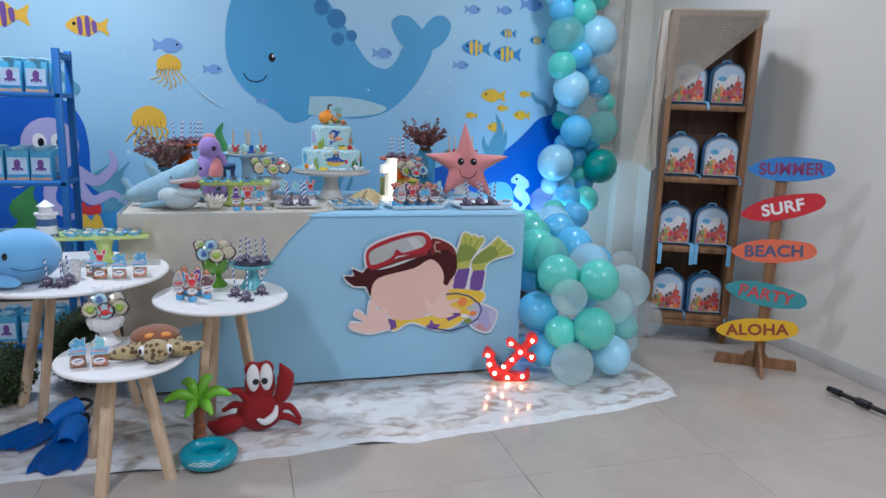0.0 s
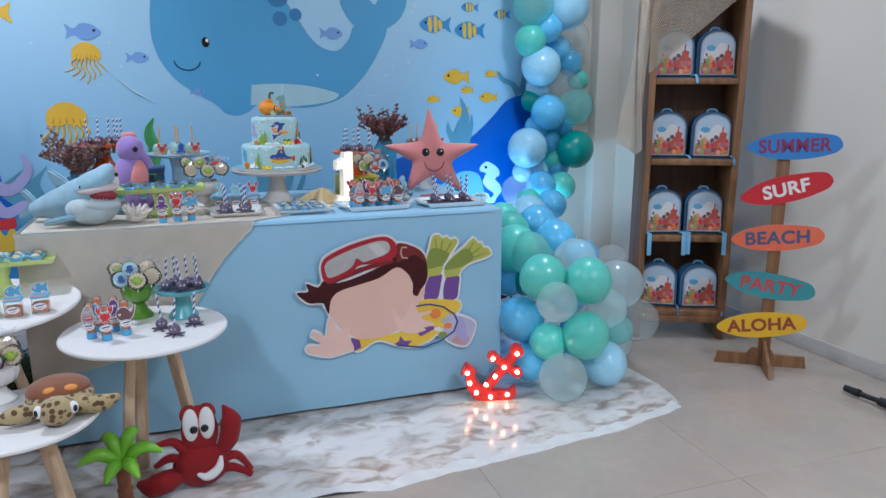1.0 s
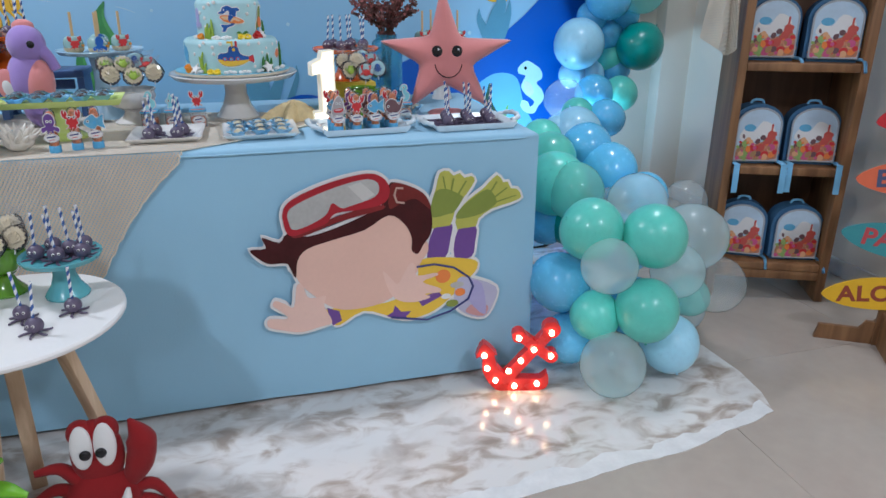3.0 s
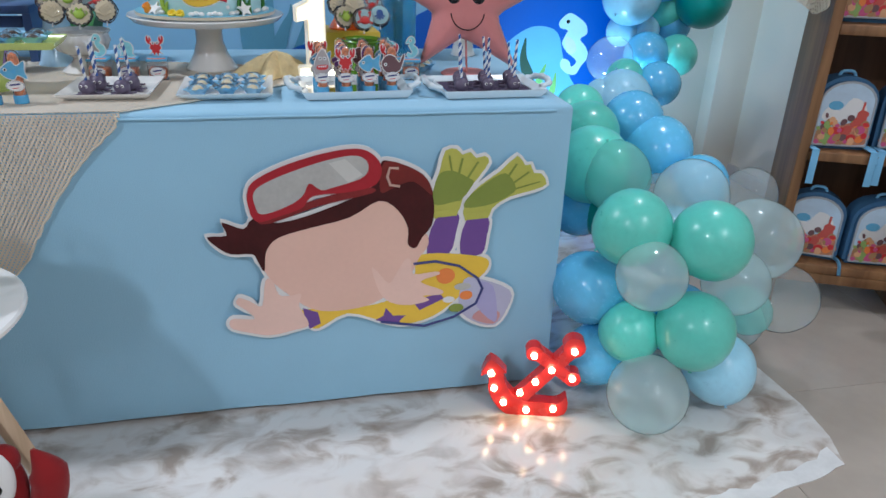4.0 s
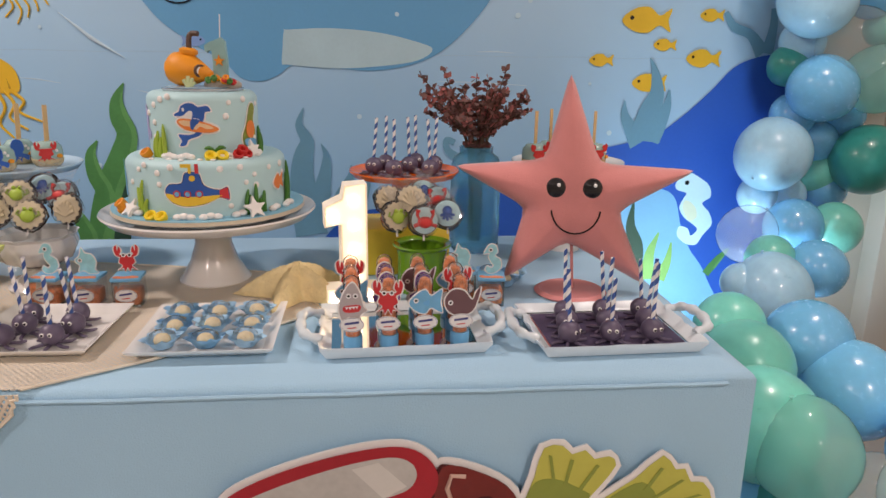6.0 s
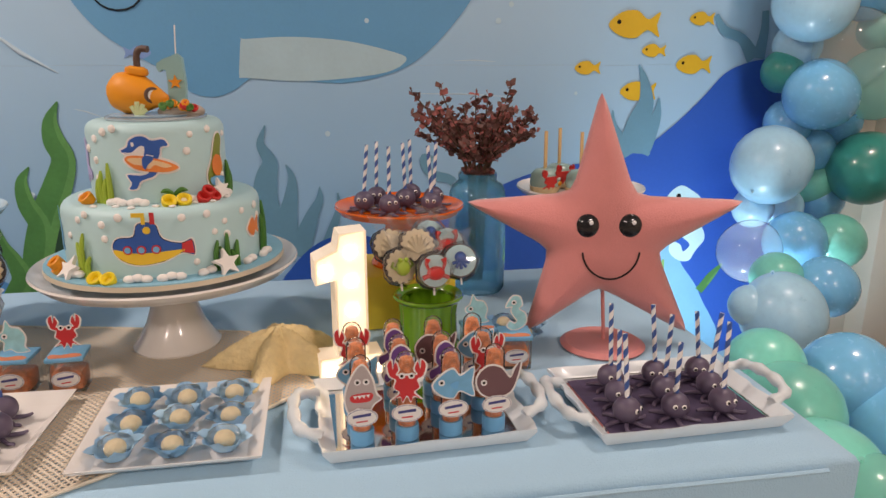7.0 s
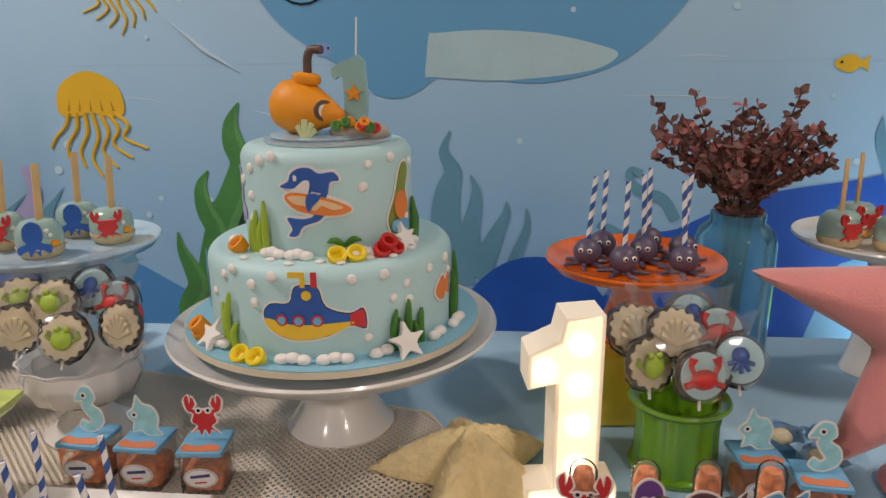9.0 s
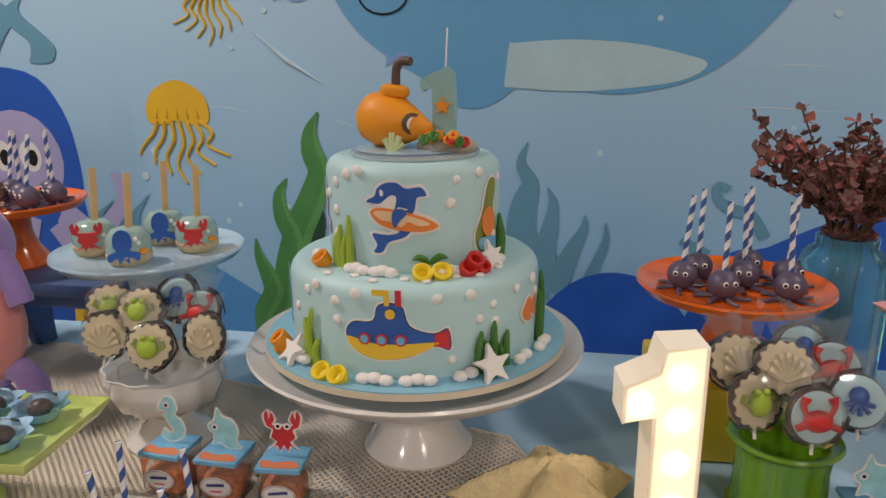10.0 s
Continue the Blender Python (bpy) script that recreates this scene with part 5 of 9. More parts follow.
def sign_post():
    S = pose(3.11, 3.211, 0, 0, 0, -31.8)
    s = thing("beach_sign_post", S, "brown wooden sign post with five coloured surfboard signs", "sign")
    part("post", box(0.052, 0.016, 1.0, 0.002, (0.012, 0.012, 0.50)), WOOD_SHELF, s)
    foot = [(-0.20, 0.0), (0.20, 0.0), (0.19, 0.055), (0.06, 0.055), (0.04, 0.085), (-0.04, 0.085), (-0.06, 0.055), (-0.19, 0.055)]
    part("foot", flat(foot, 0.016, 0), WOOD_SHELF, s, m=pose(0, 0.028, 0), smooth=False)
    part("foot", flat([(-0.17, 0), (0.12, 0), (0.10, 0.045), (0.01, 0.13), (-0.01, 0.13), (-0.15, 0.045)], 0.014, 0), WOOD_SHELF, s, m=pose(0.0, 0, 0, 0, 0, 90), smooth=False)
    for words, z, turn, off, wid, face, ink in (("SUMMER", 1.028, 3.0, 0.045, 0.385, mk("sign_blue", (0.05, 0.22, 0.58), rough=0.45), mk("ink_maroon", (0.22, 0.04, 0.14), rough=0.5)),
                                                ("SURF", 0.838, 15.0, 0.03, 0.385, mk("sign_red", (0.56, 0.02, 0.03), rough=0.45), PAPER),
                                                ("BEACH", 0.618, 5.0, 0.015, 0.39, mk("sign_coral", (0.75, 0.16, 0.07), rough=0.45), mk("ink_navy", (0.08, 0.10, 0.20), rough=0.5)),
                                                ("PARTY", 0.393, -7.0, 0.005, 0.39, mk("sign_teal", (0.06, 0.29, 0.32), rough=0.45), mk("ink_red", (0.50, 0.07, 0.08), rough=0.5)),
                                                ("ALOHA", 0.205, 7.0, -0.015, 0.39, mk("sign_yellow", (0.80, 0.47, 0.01), rough=0.45), mk("ink_brown", (0.30, 0.06, 0.03), rough=0.5))):
        w, h = wid / 2, 0.058
        pts = [(-w, 0.0), (-w * 0.72, h * 0.66), (-w * 0.25, h), (w * 0.3, h * 0.95), (w * 0.78, h * 0.72), (w * 0.93, h * 0.45), (w, -0.003), (w * 0.93, -h * 0.45), (w * 0.78, -h * 0.70), (w * 0.3, -h), (-w * 0.25, -h), (-w * 0.72, -h * 0.66)]
        m = pose(off, 0.0, z, 0, -turn, 0)
        board = part("sign_board", flat(pts, 0.008, 4), face, s, "painted surfboard-shaped board", m=m, smooth=False)
        text("lettering", words, 0.080, ink, board, pose(0.0, -0.0085, -0.002, 90, 0, 0), 0.0006, 1.05, 1.05 if len(words) < 6 else 0.92)


sign_post()

# ---- anchor with bulbs ----


def anchor():
    A = pose(1.712, 3.325, 0, 0, 0, -15)
    a = thing("marquee_anchor", A, "red anchor marquee light with glowing warm bulbs, standing on the mat", "lamp")
    T = 0.034
    bars = [([(0.018, 0.045), (0.045, 0.02), (0.186, 0.20), (0.156, 0.215)], 0.0), ([(0.062, 0.185), (0.078, 0.212), (0.188, 0.128), (0.168, 0.102)], 0.0003)]
    for name, (pts, e) in zip(("shaft", "crossbar"), bars):
        part(name, flat(pts, T + e, 0), RED_GLOSS, a, smooth=False)
    for i, (x, z, r) in enumerate(((0.172, 0.215, 0.028), (0.073, 0.193, 0.021), (0.176, 0.122, 0.021))):
        part("ring" if i == 0 else "bar_end", flat(oval(x, z, r), T + 0.0006 + 0.0003 * i, 1), RED_GLOSS, a, smooth=False)
    arc = [(-0.035, 0.168), (-0.058, 0.118), (-0.038, 0.125), (-0.035, 0.07), (-0.005, 0.018), (0.03, 0.0), (0.10, 0.0), (0.165, 0.012), (0.168, 0.062), (0.145, 0.045), (0.105, 0.045), (0.05, 0.05), (0.012, 0.085), (0.0, 0.128), (0.008, 0.13)]
    part("fluke_arc", flat(arc, T + 0.0015, 3), RED_GLOSS, a, smooth=False)
    glow = mk("warm_bulb", (1.0, 0.75, 0.42), emit=14, ecol=(1.0, 0.72, 0.36), bump=0)
    me = mesh_of("bulb", ball(0.0085, u=12, v=8), glow)
    for x, z in ((-0.032, 0.130), (-0.022, 0.085), (0.005, 0.042), (0.065, 0.022), (0.135, 0.030), (0.045, 0.076), (0.082, 0.112), (0.120, 0.150), (0.073, 0.190), (0.172, 0.208), (0.174, 0.128)):
        share("bulb", me, a, pose(x, -T - 0.006, z))


anchor()


# ---- round side tables ----
def side_table(name_label, x, y, h, r, feet):
    t = thing("round_side_table", pose(x, y, 0), name_label, "table", "round side tables")
    part("tabletop", lathe([(0, h - 0.014), (r - 0.004, h - 0.014), (r, h - 0.010), (r, h - 0.004), (r - 0.004, h), (0, h)], 64), WHITE_TOP, t)
    for fx, fy in feet:
        tx, ty = fx * 0.42, fy * 0.42
        d = Vector((fx - tx, fy - ty, -(h - 0.014)))
        bm = bmesh.new()
        join(bm, box(0.036, 0.030, d.length + 0.01, 0.004, (0, 0, -d.length / 2)))
        q = d.to_track_quat("-Z", "Y").to_matrix().to_4x4()
        bmesh.ops.transform(bm, matrix=Matrix.Translation((tx, ty, h - 0.018)) @ q, verts=bm.verts)
        for v in bm.verts:
            v.co.z = max(v.co.z, 0.0)
        part("leg", bm, PINE, t)
    return t


side_table("round white side table on splayed pine legs beside the party table", 0.495, 3.03, 0.545, 0.243, ((-0.10, -0.02), (0.125, 0.20), (-0.06, 0.15)))
side_table("low round white side table on splayed pine legs", 0.182, 2.765, 0.42, 0.205, ((-0.062, -0.14), (0.142, -0.07), (-0.13, 0.13)))
side_table("tall round white side table with sweets on splayed pine legs", -0.06, 3.22, 0.61, 0.355, ((-0.12, -0.05), (0.20, 0.12), (-0.25, 0.20)))

# ---- small sweets and their parts ----
MESHES = {}


def pop_thing(m, straw=0.085, tilt=(0, 0), legs=True, group="octopus cake pops"):
    """A round octopus cake pop with legs, eyes and a paper straw."""
    if "pop" not in MESHES:
        R = 0.0178
        MESHES["pop"] = mesh_of("head", ball(R, Matrix.Translation((0, 0, R)) @ Matrix.Diagonal((1, 1, 0.95, 1)), 18, 12), POP)
        MESHES["legs"] = mesh_of("tentacle", tube(bend([(0.008, 0, 0.004), (0.023, 0, 0.0024), (0.031, 0.004, 0.0022)], 3), [0.0030, 0.0029, 0.0028, 0.0026, 0.0024, 0.0022, 0.0018], 6), POP)
        MESHES["eyew"] = mesh_of("eye", ball(0.0033, Matrix.Diagonal((1, 0.5, 1, 1)), 10, 8), WHITE_I)
        MESHES["eyeb"] = mesh_of("pupil", ball(0.0019, Matrix.Diagonal((1, 0.6, 1, 1)), 8, 6), BLACK)
    p = thing("cake_pop", m, "purple octopus cake pop with a striped paper straw", "cake pop", group)
    share("head", MESHES["pop"], p, Matrix())
    if legs:
        for k in range(6):
            share("tentacle", MESHES["legs"], p, pose(0, 0, 0, 0, 0, 60 * k + 30))
    for sx in (-1, 1):
        e = share("eye", MESHES["eyew"], p, pose(sx * 0.0055, -0.0160, 0.0222))
        share("pupil", MESHES["eyeb"], e, pose(0, -0.0014, 0))
    key = "straw%d" % round(straw * 1000)
    if key not in MESHES:
        MESHES[key] = mesh_of("straw", tube([(0, 0, -0.01), (0, 0, straw)], 0.0031, 12), STRAW)
    share("straw", MESHES[key], p, pose(0, 0, 0.031, tilt[0], tilt[1], 40))
    return p


CRAB = [(-0.42, -0.35), (-0.2, -0.12), (-0.36, 0.05), (-0.3, 0.3), (-0.48, 0.42), (-0.55, 0.75), (-0.44, 0.9), (-0.4, 0.62), (-0.32, 0.85), (-0.24, 0.62), (-0.32, 0.45), (-0.14, 0.42), (0.14, 0.42), (0.32, 0.45), (0.24, 0.62), (0.32, 0.85), (0.4, 0.62), (0.44, 0.9), (0.55, 0.75), (0.48, 0.42), (0.3, 0.3), (0.36, 0.05), (0.2, -0.12), (0.42, -0.35), (0.2, -0.22), (0.12, -0.4), (0, -0.2), (-0.12, -0.4), (-0.2, -0.22)]
SEAHORSE = [(-0.32, 0.62), (-0.1, 0.95), (0.18, 0.92), (0.28, 0.6), (0.16, 0.4), (0.42, 0.2), (0.48, -0.15), (0.28, -0.4), (-0.05, -0.5), (-0.28, -0.35), (-0.2, -0.15), (0.0, -0.25), (0.12, -0.1), (-0.02, 0.1), (-0.14, 0.35), (-0.1, 0.52), (-0.36, 0.5)]
DOLPHIN = [(-0.5, 0.18), (-0.3, 0.36), (-0.18, 0.75), (-0.05, 0.5), (0.25, 0.42), (0.42, 0.1), (0.35, -0.3), (0.5, -0.45), (0.1, -0.5), (-0.15, -0.35), (-0.38, -0.42), (-0.32, -0.1), (-0.45, 0.02)]
FISHY = [(-0.6, 0), (-0.3, 0.34), (0, 0.48), (0.22, 0.25), (0.6, 0.5), (0.55, 0.0), (0.62, -0.4), (0.2, -0.2), (0, -0.42), (-0.35, -0.32)]
SHARKY = [(-0.35, -0.6), (-0.45, -0.1), (-0.25, 0.5), (0.05, 0.85), (0.3, 0.45), (0.42, -0.05), (0.55, -0.2), (0.35, -0.35), (0.15, -0.65), (-0.1, -0.45)]
WHALY = [(-0.6, 0.1), (-0.3, 0.45), (0.1, 0.4), (0.4, 0.05), (0.55, 0.35), (0.7, 0.55), (0.62, 0.1), (0.4, -0.4), (-0.1, -0.55), (-0.5, -0.35)]
OCTO = [(-0.3, 0.2), (-0.25, 0.6), (0, 0.78), (0.25, 0.6), (0.3, 0.2), (0.22, 0.0), (0.5, -0.15), (0.45, -0.4), (0.2, -0.25), (0.15, -0.5), (0, -0.3), (-0.15, -0.5), (-0.2, -0.25), (-0.45, -0.4), (-0.5, -0.15), (-0.22, 0.0)]
KINDS = {"crab": (CRAB, RED), "seahorse": (SEAHORSE, TOPPER_CYAN), "dolphin": (DOLPHIN, TOPPER_CYAN), "fish": (FISHY, TOPPER_BLUE), "shark": (SHARKY, TOPPER_GREY), "whale": (WHALY, TOPPER_BROWN), "octopus": (OCTO, PURPLE)}


def topper(parent, kind, s, m):
    """A paper cut-out of a sea creature with a white edge, standing in the xz plane."""
    key = ("t", kind, round(s, 4))
    if key not in MESHES:
        pts, mat = KINDS[kind]
        P = [(x * s, z * s) for x, z in pts]
        MESHES[key] = (mesh_of("topper", flat(grown(P, 0.0022), 0.0008, 4), PAPER, False), mesh_of("topper_print", flat(P, 0.0004, 4), mat, False),
                       mesh_of("topper_eye", flat(oval(0, 0, 0.0040, k=12), 0.0003, 1), WHITE_P, False), mesh_of("topper_pupil", flat(oval(0, 0, 0.0019, k=8), 0.0003, 1), BLACK, False))
    a, b, c, d = MESHES[key]
    t = share("topper", a, parent, m)
    share("topper_print", b, t, pose(0, -0.0009, 0))
    eyes = {"crab": ((-0.14, 0.42), (0.14, 0.42)), "seahorse": ((-0.05, 0.7),), "dolphin": ((-0.3, 0.15),), "fish": ((-0.35, 0.08),), "shark": ((-0.1, 0.35), (0.15, 0.35)), "whale": ((-0.4, -0.05),), "octopus": ((-0.1, 0.3), (0.1, 0.3))}[kind]
    for x, z in eyes:
        share("topper_eye", c, t, pose(x * s, -0.0014, z * s))
        share("topper_pupil", d, t, pose(x * s, -0.0018, z * s))
    if kind == "shark":
        if "grin" not in MESHES:
            MESHES["grin"] = (mesh_of("topper_mouth", flat([(-0.011, -0.002), (0.012, 0.0), (0.010, -0.010), (-0.010, -0.011)], 0.0003, 3), RED, False), mesh_of("topper_teeth", flat([(-0.0095, -0.003), (-0.007, -0.007), (-0.0045, -0.003), (-0.002, -0.007), (0.0005, -0.003), (0.003, -0.0065), (0.0055, -0.002), (0.008, -0.006), (0.010, -0.0015)], 0.0003, 0), WHITE_P, False))
        share("topper_mouth", MESHES["grin"][0], t, pose(0, -0.0015, 0))
        share("topper_teeth", MESHES["grin"][1], t, pose(0, -0.0019, 0))
    if kind == "fish":
        if "fin_line" not in MESHES:
            MESHES["fin_line"] = mesh_of("topper_fin", flat([(-0.004, 0.0), (0.006, 0.004), (0.004, -0.006)], 0.0003, 3), CAP_BLUE, False)
        share("topper_fin", MESHES["fin_line"], t, pose(0, -0.0015, 0))
    return t


def name_tag(parent, m, r=0.0175):
    """An oval paper tag; its writing is drawn as bars."""
    if "tag" not in MESHES:
        bars = flat([(-0.0105, -0.0002), (0.0105, 0.0022), (0.0105, 0.0058), (-0.0105, 0.0030)], 0.0003, 0)
        MESHES["tag"] = (mesh_of("tag", flat(oval(0, 0, r * 1.05, r * 0.66), 0.0006, 1), PAPER, False), mesh_of("bar", bars, INK, False),
                         mesh_of("bar", flat([(-0.0065, -0.0062), (0.0065, -0.0050), (0.0065, -0.0034), (-0.0065, -0.0046)], 0.0003, 0), RED, False), mesh_of("edge", tube([(q[0], 0, q[1]) for q in oval(0, 0, r * 0.98, r * 0.6)] + [(r * 0.98, 0, 0)], 0.0003, 4), INK))
    a, b, c, d = MESHES["tag"]
    t = share("tag", a, parent, m)
    share("bar", b, t, pose(0, -0.0007, 0))
    share("bar", c, t, pose(0, -0.0007, 0))
    share("tag_edge", d, t, pose(0, -0.0006, 0))


def candy_tube(m, kind, group="candy tubes"):
    """A test tube of sweets, cap down, with a topper and a tag."""
    if "tube" not in MESHES:
        r = 0.0125
        wall = [(0, 0.012), (r, 0.012), (r, 0.098)] + [(r * math.cos(a), 0.098 + r * math.sin(a)) for a in np.linspace(0.2, math.pi / 2, 6)[:-1]] + [(0, 0.098 + r)]
        MESHES["tube"] = mesh_of("tube", lathe(wall, 20), ACRYL)
        q = r * 0.86
        MESHES["fill"] = mesh_of("sweets", lathe([(0, 0.014), (q, 0.014), (q * 0.96, 0.03), (q, 0.05), (q * 0.95, 0.07), (q, 0.090), (q * 0.7, 0.102), (0, 0.106)], 16), CANDY)
        MESHES["cap"] = mesh_of("cap", lathe([(0, 0), (r * 1.12, 0), (r * 1.15, 0.002), (r * 1.15, 0.016), (r * 1.08, 0.018), (0, 0.018)], 24), CAP_BLUE)
    t = thing("candy_tube", m, "clear tube of sweets with a paper %s topper" % {"fish": "blue fish", "crab": "red crab", "shark": "grey shark", "whale": "brown whale", "octopus": "purple octopus"}.get(kind, kind), "candy tube", group)
    for n, k in (("tube", "tube"), ("sweets", "fill"), ("cap", "cap")):
        share(n, MESHES[k], t, Matrix())
    topper(t, kind, 0.040, pose(0, -0.0145, 0.070))
    name_tag(t, pose(0, -0.0175, 0.040))
    return t


def candy_cube(m, kind, group="candy cubes"):
    """A clear box of sweets with a printed lid, a topper and a tag."""
    if "cube" not in MESHES:
        s = 0.046
        MESHES["cube"] = mesh_of("box", box(s, s, s, 0.002, (0, 0, s / 2)), ACRYL)
        MESHES["cfill"] = mesh_of("sweets", box(s * 0.9, s * 0.9, s * 0.6, 0.006, (0, 0, s * 0.34)), CANDY)
        MESHES["clid"] = mesh_of("lid", box(s * 1.06, s * 1.06, 0.006, 0.0015, (0, 0, s + 0.0032)), TOPPER_BLUE)
        MESHES["cband"] = mesh_of("lid_print", flat([(-0.019, -0.021), (0.019, -0.021), (0.019, -0.012), (0.008, -0.008), (-0.006, -0.012), (-0.019, -0.007)], 0.0005, 2, up=False), mk("coral_print", (0.70, 0.22, 0.10), rough=0.45), False)
    t = thing("candy_cube", m, "clear cube box of sweets with a printed lid and %s topper" % kind, "candy box", group)
    for n, k in (("box", "cube"), ("sweets", "cfill"), ("lid", "clid")):
        share(n, MESHES[k], t, Matrix())
    share("lid_print", MESHES["cband"], t, pose(0, 0, 0.0524))
    topper(t, kind, 0.036, pose(0, 0.004, 0.072))
    name_tag(t, pose(0, -0.0245, 0.022))
    return t


def paper_sweet(m, filling, group="sweets in paper cups"):
    """A small round sweet in a ruffled paper flower cup."""
    key = "ps" + filling.name
    if "cup" not in MESHES:
        bm = bmesh.new()
        n = 24
        rings = []
        for r, z, w in ((0.008, 0.0015, 0), (0.014, 0.002, 0), (0.020, 0.011, 0.06), (0.0285, 0.0185, 0.16)):
            rings.append([bm.verts.new((r * (1 + w * math.cos(6 * a)) * math.cos(a), r * (1 + w * math.cos(6 * a)) * math.sin(a), z + 0.35 * w * 0.02 * math.sin(11 * a))) for a in [2 * math.pi * i / n for i in range(n)]])
        for a, b in zip(rings, rings[1:]):
            for i in range(n):
                bm.faces.new((a[i], a[(i + 1) % n], b[(i + 1) % n], b[i]))
        bm.faces.new(rings[0])
        bmesh.ops.solidify(bm, geom=bm.faces[:], thickness=0.0006)
        MESHES["cup"] = mesh_of("paper_cup", bm, PAPER_BLUE)
        MESHES["wrap"] = mesh_of("wrap", lathe([(0.020, 0.014), (0.018, 0.022), (0.010, 0.027), (0.0, 0.0275)], 14, 0.06, 5), CELLO)
    if key not in MESHES:
        MESHES[key] = mesh_of("sweet", ball(0.0125, Matrix.Translation((0, 0, 0.0125)) @ Matrix.Diagonal((1, 1, 0.85, 1)), 16, 10), filling)
    t = thing("wrapped_sweet", m, "round %s sweet in a ruffled blue paper cup" % ("cream" if filling == CREAM else "chocolate"), "sweet", group)
    share("paper_cup", MESHES["cup"], t, Matrix())
    share("sweet", MESHES[key], t, Matrix())
    share("wrap", MESHES["wrap"], t, Matrix())
    return t


def cookie(parent, m, style):
    """A round cookie on a stick in clear wrap, as part of a bunch."""
    if "ck" not in MESHES:
        MESHES["ck"] = mesh_of("cookie", lathe([(0, -0.005), (0.027, -0.005), (0.0285, -0.003), (0.0285, 0.003), (0.027, 0.005), (0, 0.005)], 28), CHOC)
        ridge = [(0.0270 * (1 + 0.07 * math.cos(14 * a)) * math.cos(a), 0.0270 * (1 + 0.07 * math.cos(14 * a)) * math.sin(a)) for a in np.linspace(0, 2 * math.pi, 84, endpoint=False)]
        MESHES["ck_b"] = mesh_of("icing", flat(ridge, 0.0022, 0, up=False), BISCUIT, False)
        MESHES["ck_c"] = mesh_of("icing", flat(oval(0, 0, 0.0262, k=28), 0.0022, 1, up=False), ICING, False)
        fr = bmesh.new()
        join(fr, ball(0.011, Matrix.Translation((0, -0.002, 0.004)) @ Matrix.Diagonal((1, 1.0, 0.5, 1)), 14, 8))
        for sx in (-1, 1):
            join(fr, ball(0.0032, Matrix.Translation((sx * 0.0045, 0.008, 0.007)), 8, 6))
            join(fr, tube([(sx * 0.008, -0.004, 0.003), (sx * 0.016, 0.001, 0.003), (sx * 0.013, 0.006, 0.003)], 0.0022, 6))
        MESHES["frog"] = mesh_of("frog_icing", fr, LIME_I)
        cr = bmesh.new()
        join(cr, ball(0.011, Matrix.Translation((0, -0.003, 0.003)) @ Matrix.Diagonal((1.15, 0.85, 0.45, 1)), 14, 8))
        for sx in (-1, 1):
            join(cr, tube([(sx * 0.009, 0.0, 0.003), (sx * 0.013, 0.009, 0.003), (sx * 0.011, 0.016, 0.003)], [0.002, 0.0025, 0.0045], 6))
            join(cr, tube([(sx * 0.010, -0.006, 0.003), (sx * 0.018, -0.009, 0.003)], [0.003, 0.003], 6))
        MESHES["crabi"] = mesh_of("crab_icing", cr, RED_I)
        sh = bmesh.new()
        for k in range(7):
            a = math.pi * (0.12 + 0.76 * k / 6)
            join(sh, tube([(0, -0.012, 0.003), (0.016 * math.cos(a), -0.012 + 0.024 * math.sin(a), 0.003)], [0.0018, 0.0042], 6))
        MESHES["shelli"] = mesh_of("shell_icing", sh, BISCUIT)
        oc = bmesh.new()
        join(oc, ball(0.008, Matrix.Translation((0, 0.004, 0.003)) @ Matrix.Diagonal((1, 1, 0.5, 1)), 12, 8))
        for k in range(5):
            a = math.pi * (1.1 + 0.8 * k / 4)
            join(oc, tube([(0, 0, 0.003), (0.012 * math.cos(a), 0.012 * math.sin(a), 0.003)], 0.0022, 6))
        MESHES["octoi"] = mesh_of("octopus_icing", oc, BLUE_I)
        bag = lathe([(0.0, -0.009), (0.028, -0.008), (0.034, 0.0), (0.030, 0.012), (0.0, 0.0145)], 14, 0.05, 5)
        join(bag, flat([(-0.012, 0.028), (0.014, 0.028), (0.026, 0.058), (0.004, 0.050), (-0.022, 0.060)], 0.0008, 0, up=False))
        MESHES["bag"] = mesh_of("wrapper", bag, CELLO)
        MESHES["cstick"] = mesh_of("stick", tube([(0, -0.028, 0), (0, -0.040, 0)], 0.0018, 8), PAPER)
    c = share("cookie", MESHES["ck"], parent, m)
    share("icing", MESHES["ck_c" if style in ("crabi", "octoi") else "ck_b"], c, pose(0, 0, 0.005))
    share({"frog": "frog_icing", "crabi": "crab_icing", "shelli": "shell_icing", "octoi": "octopus_icing"}[style], MESHES[style], c, pose(0, 0, 0.0055) @ Matrix.Scale(1.25, 4))
    share("wrapper", MESHES["bag"], c, Matrix())
    share("stick", MESHES["cstick"], c, Matrix())


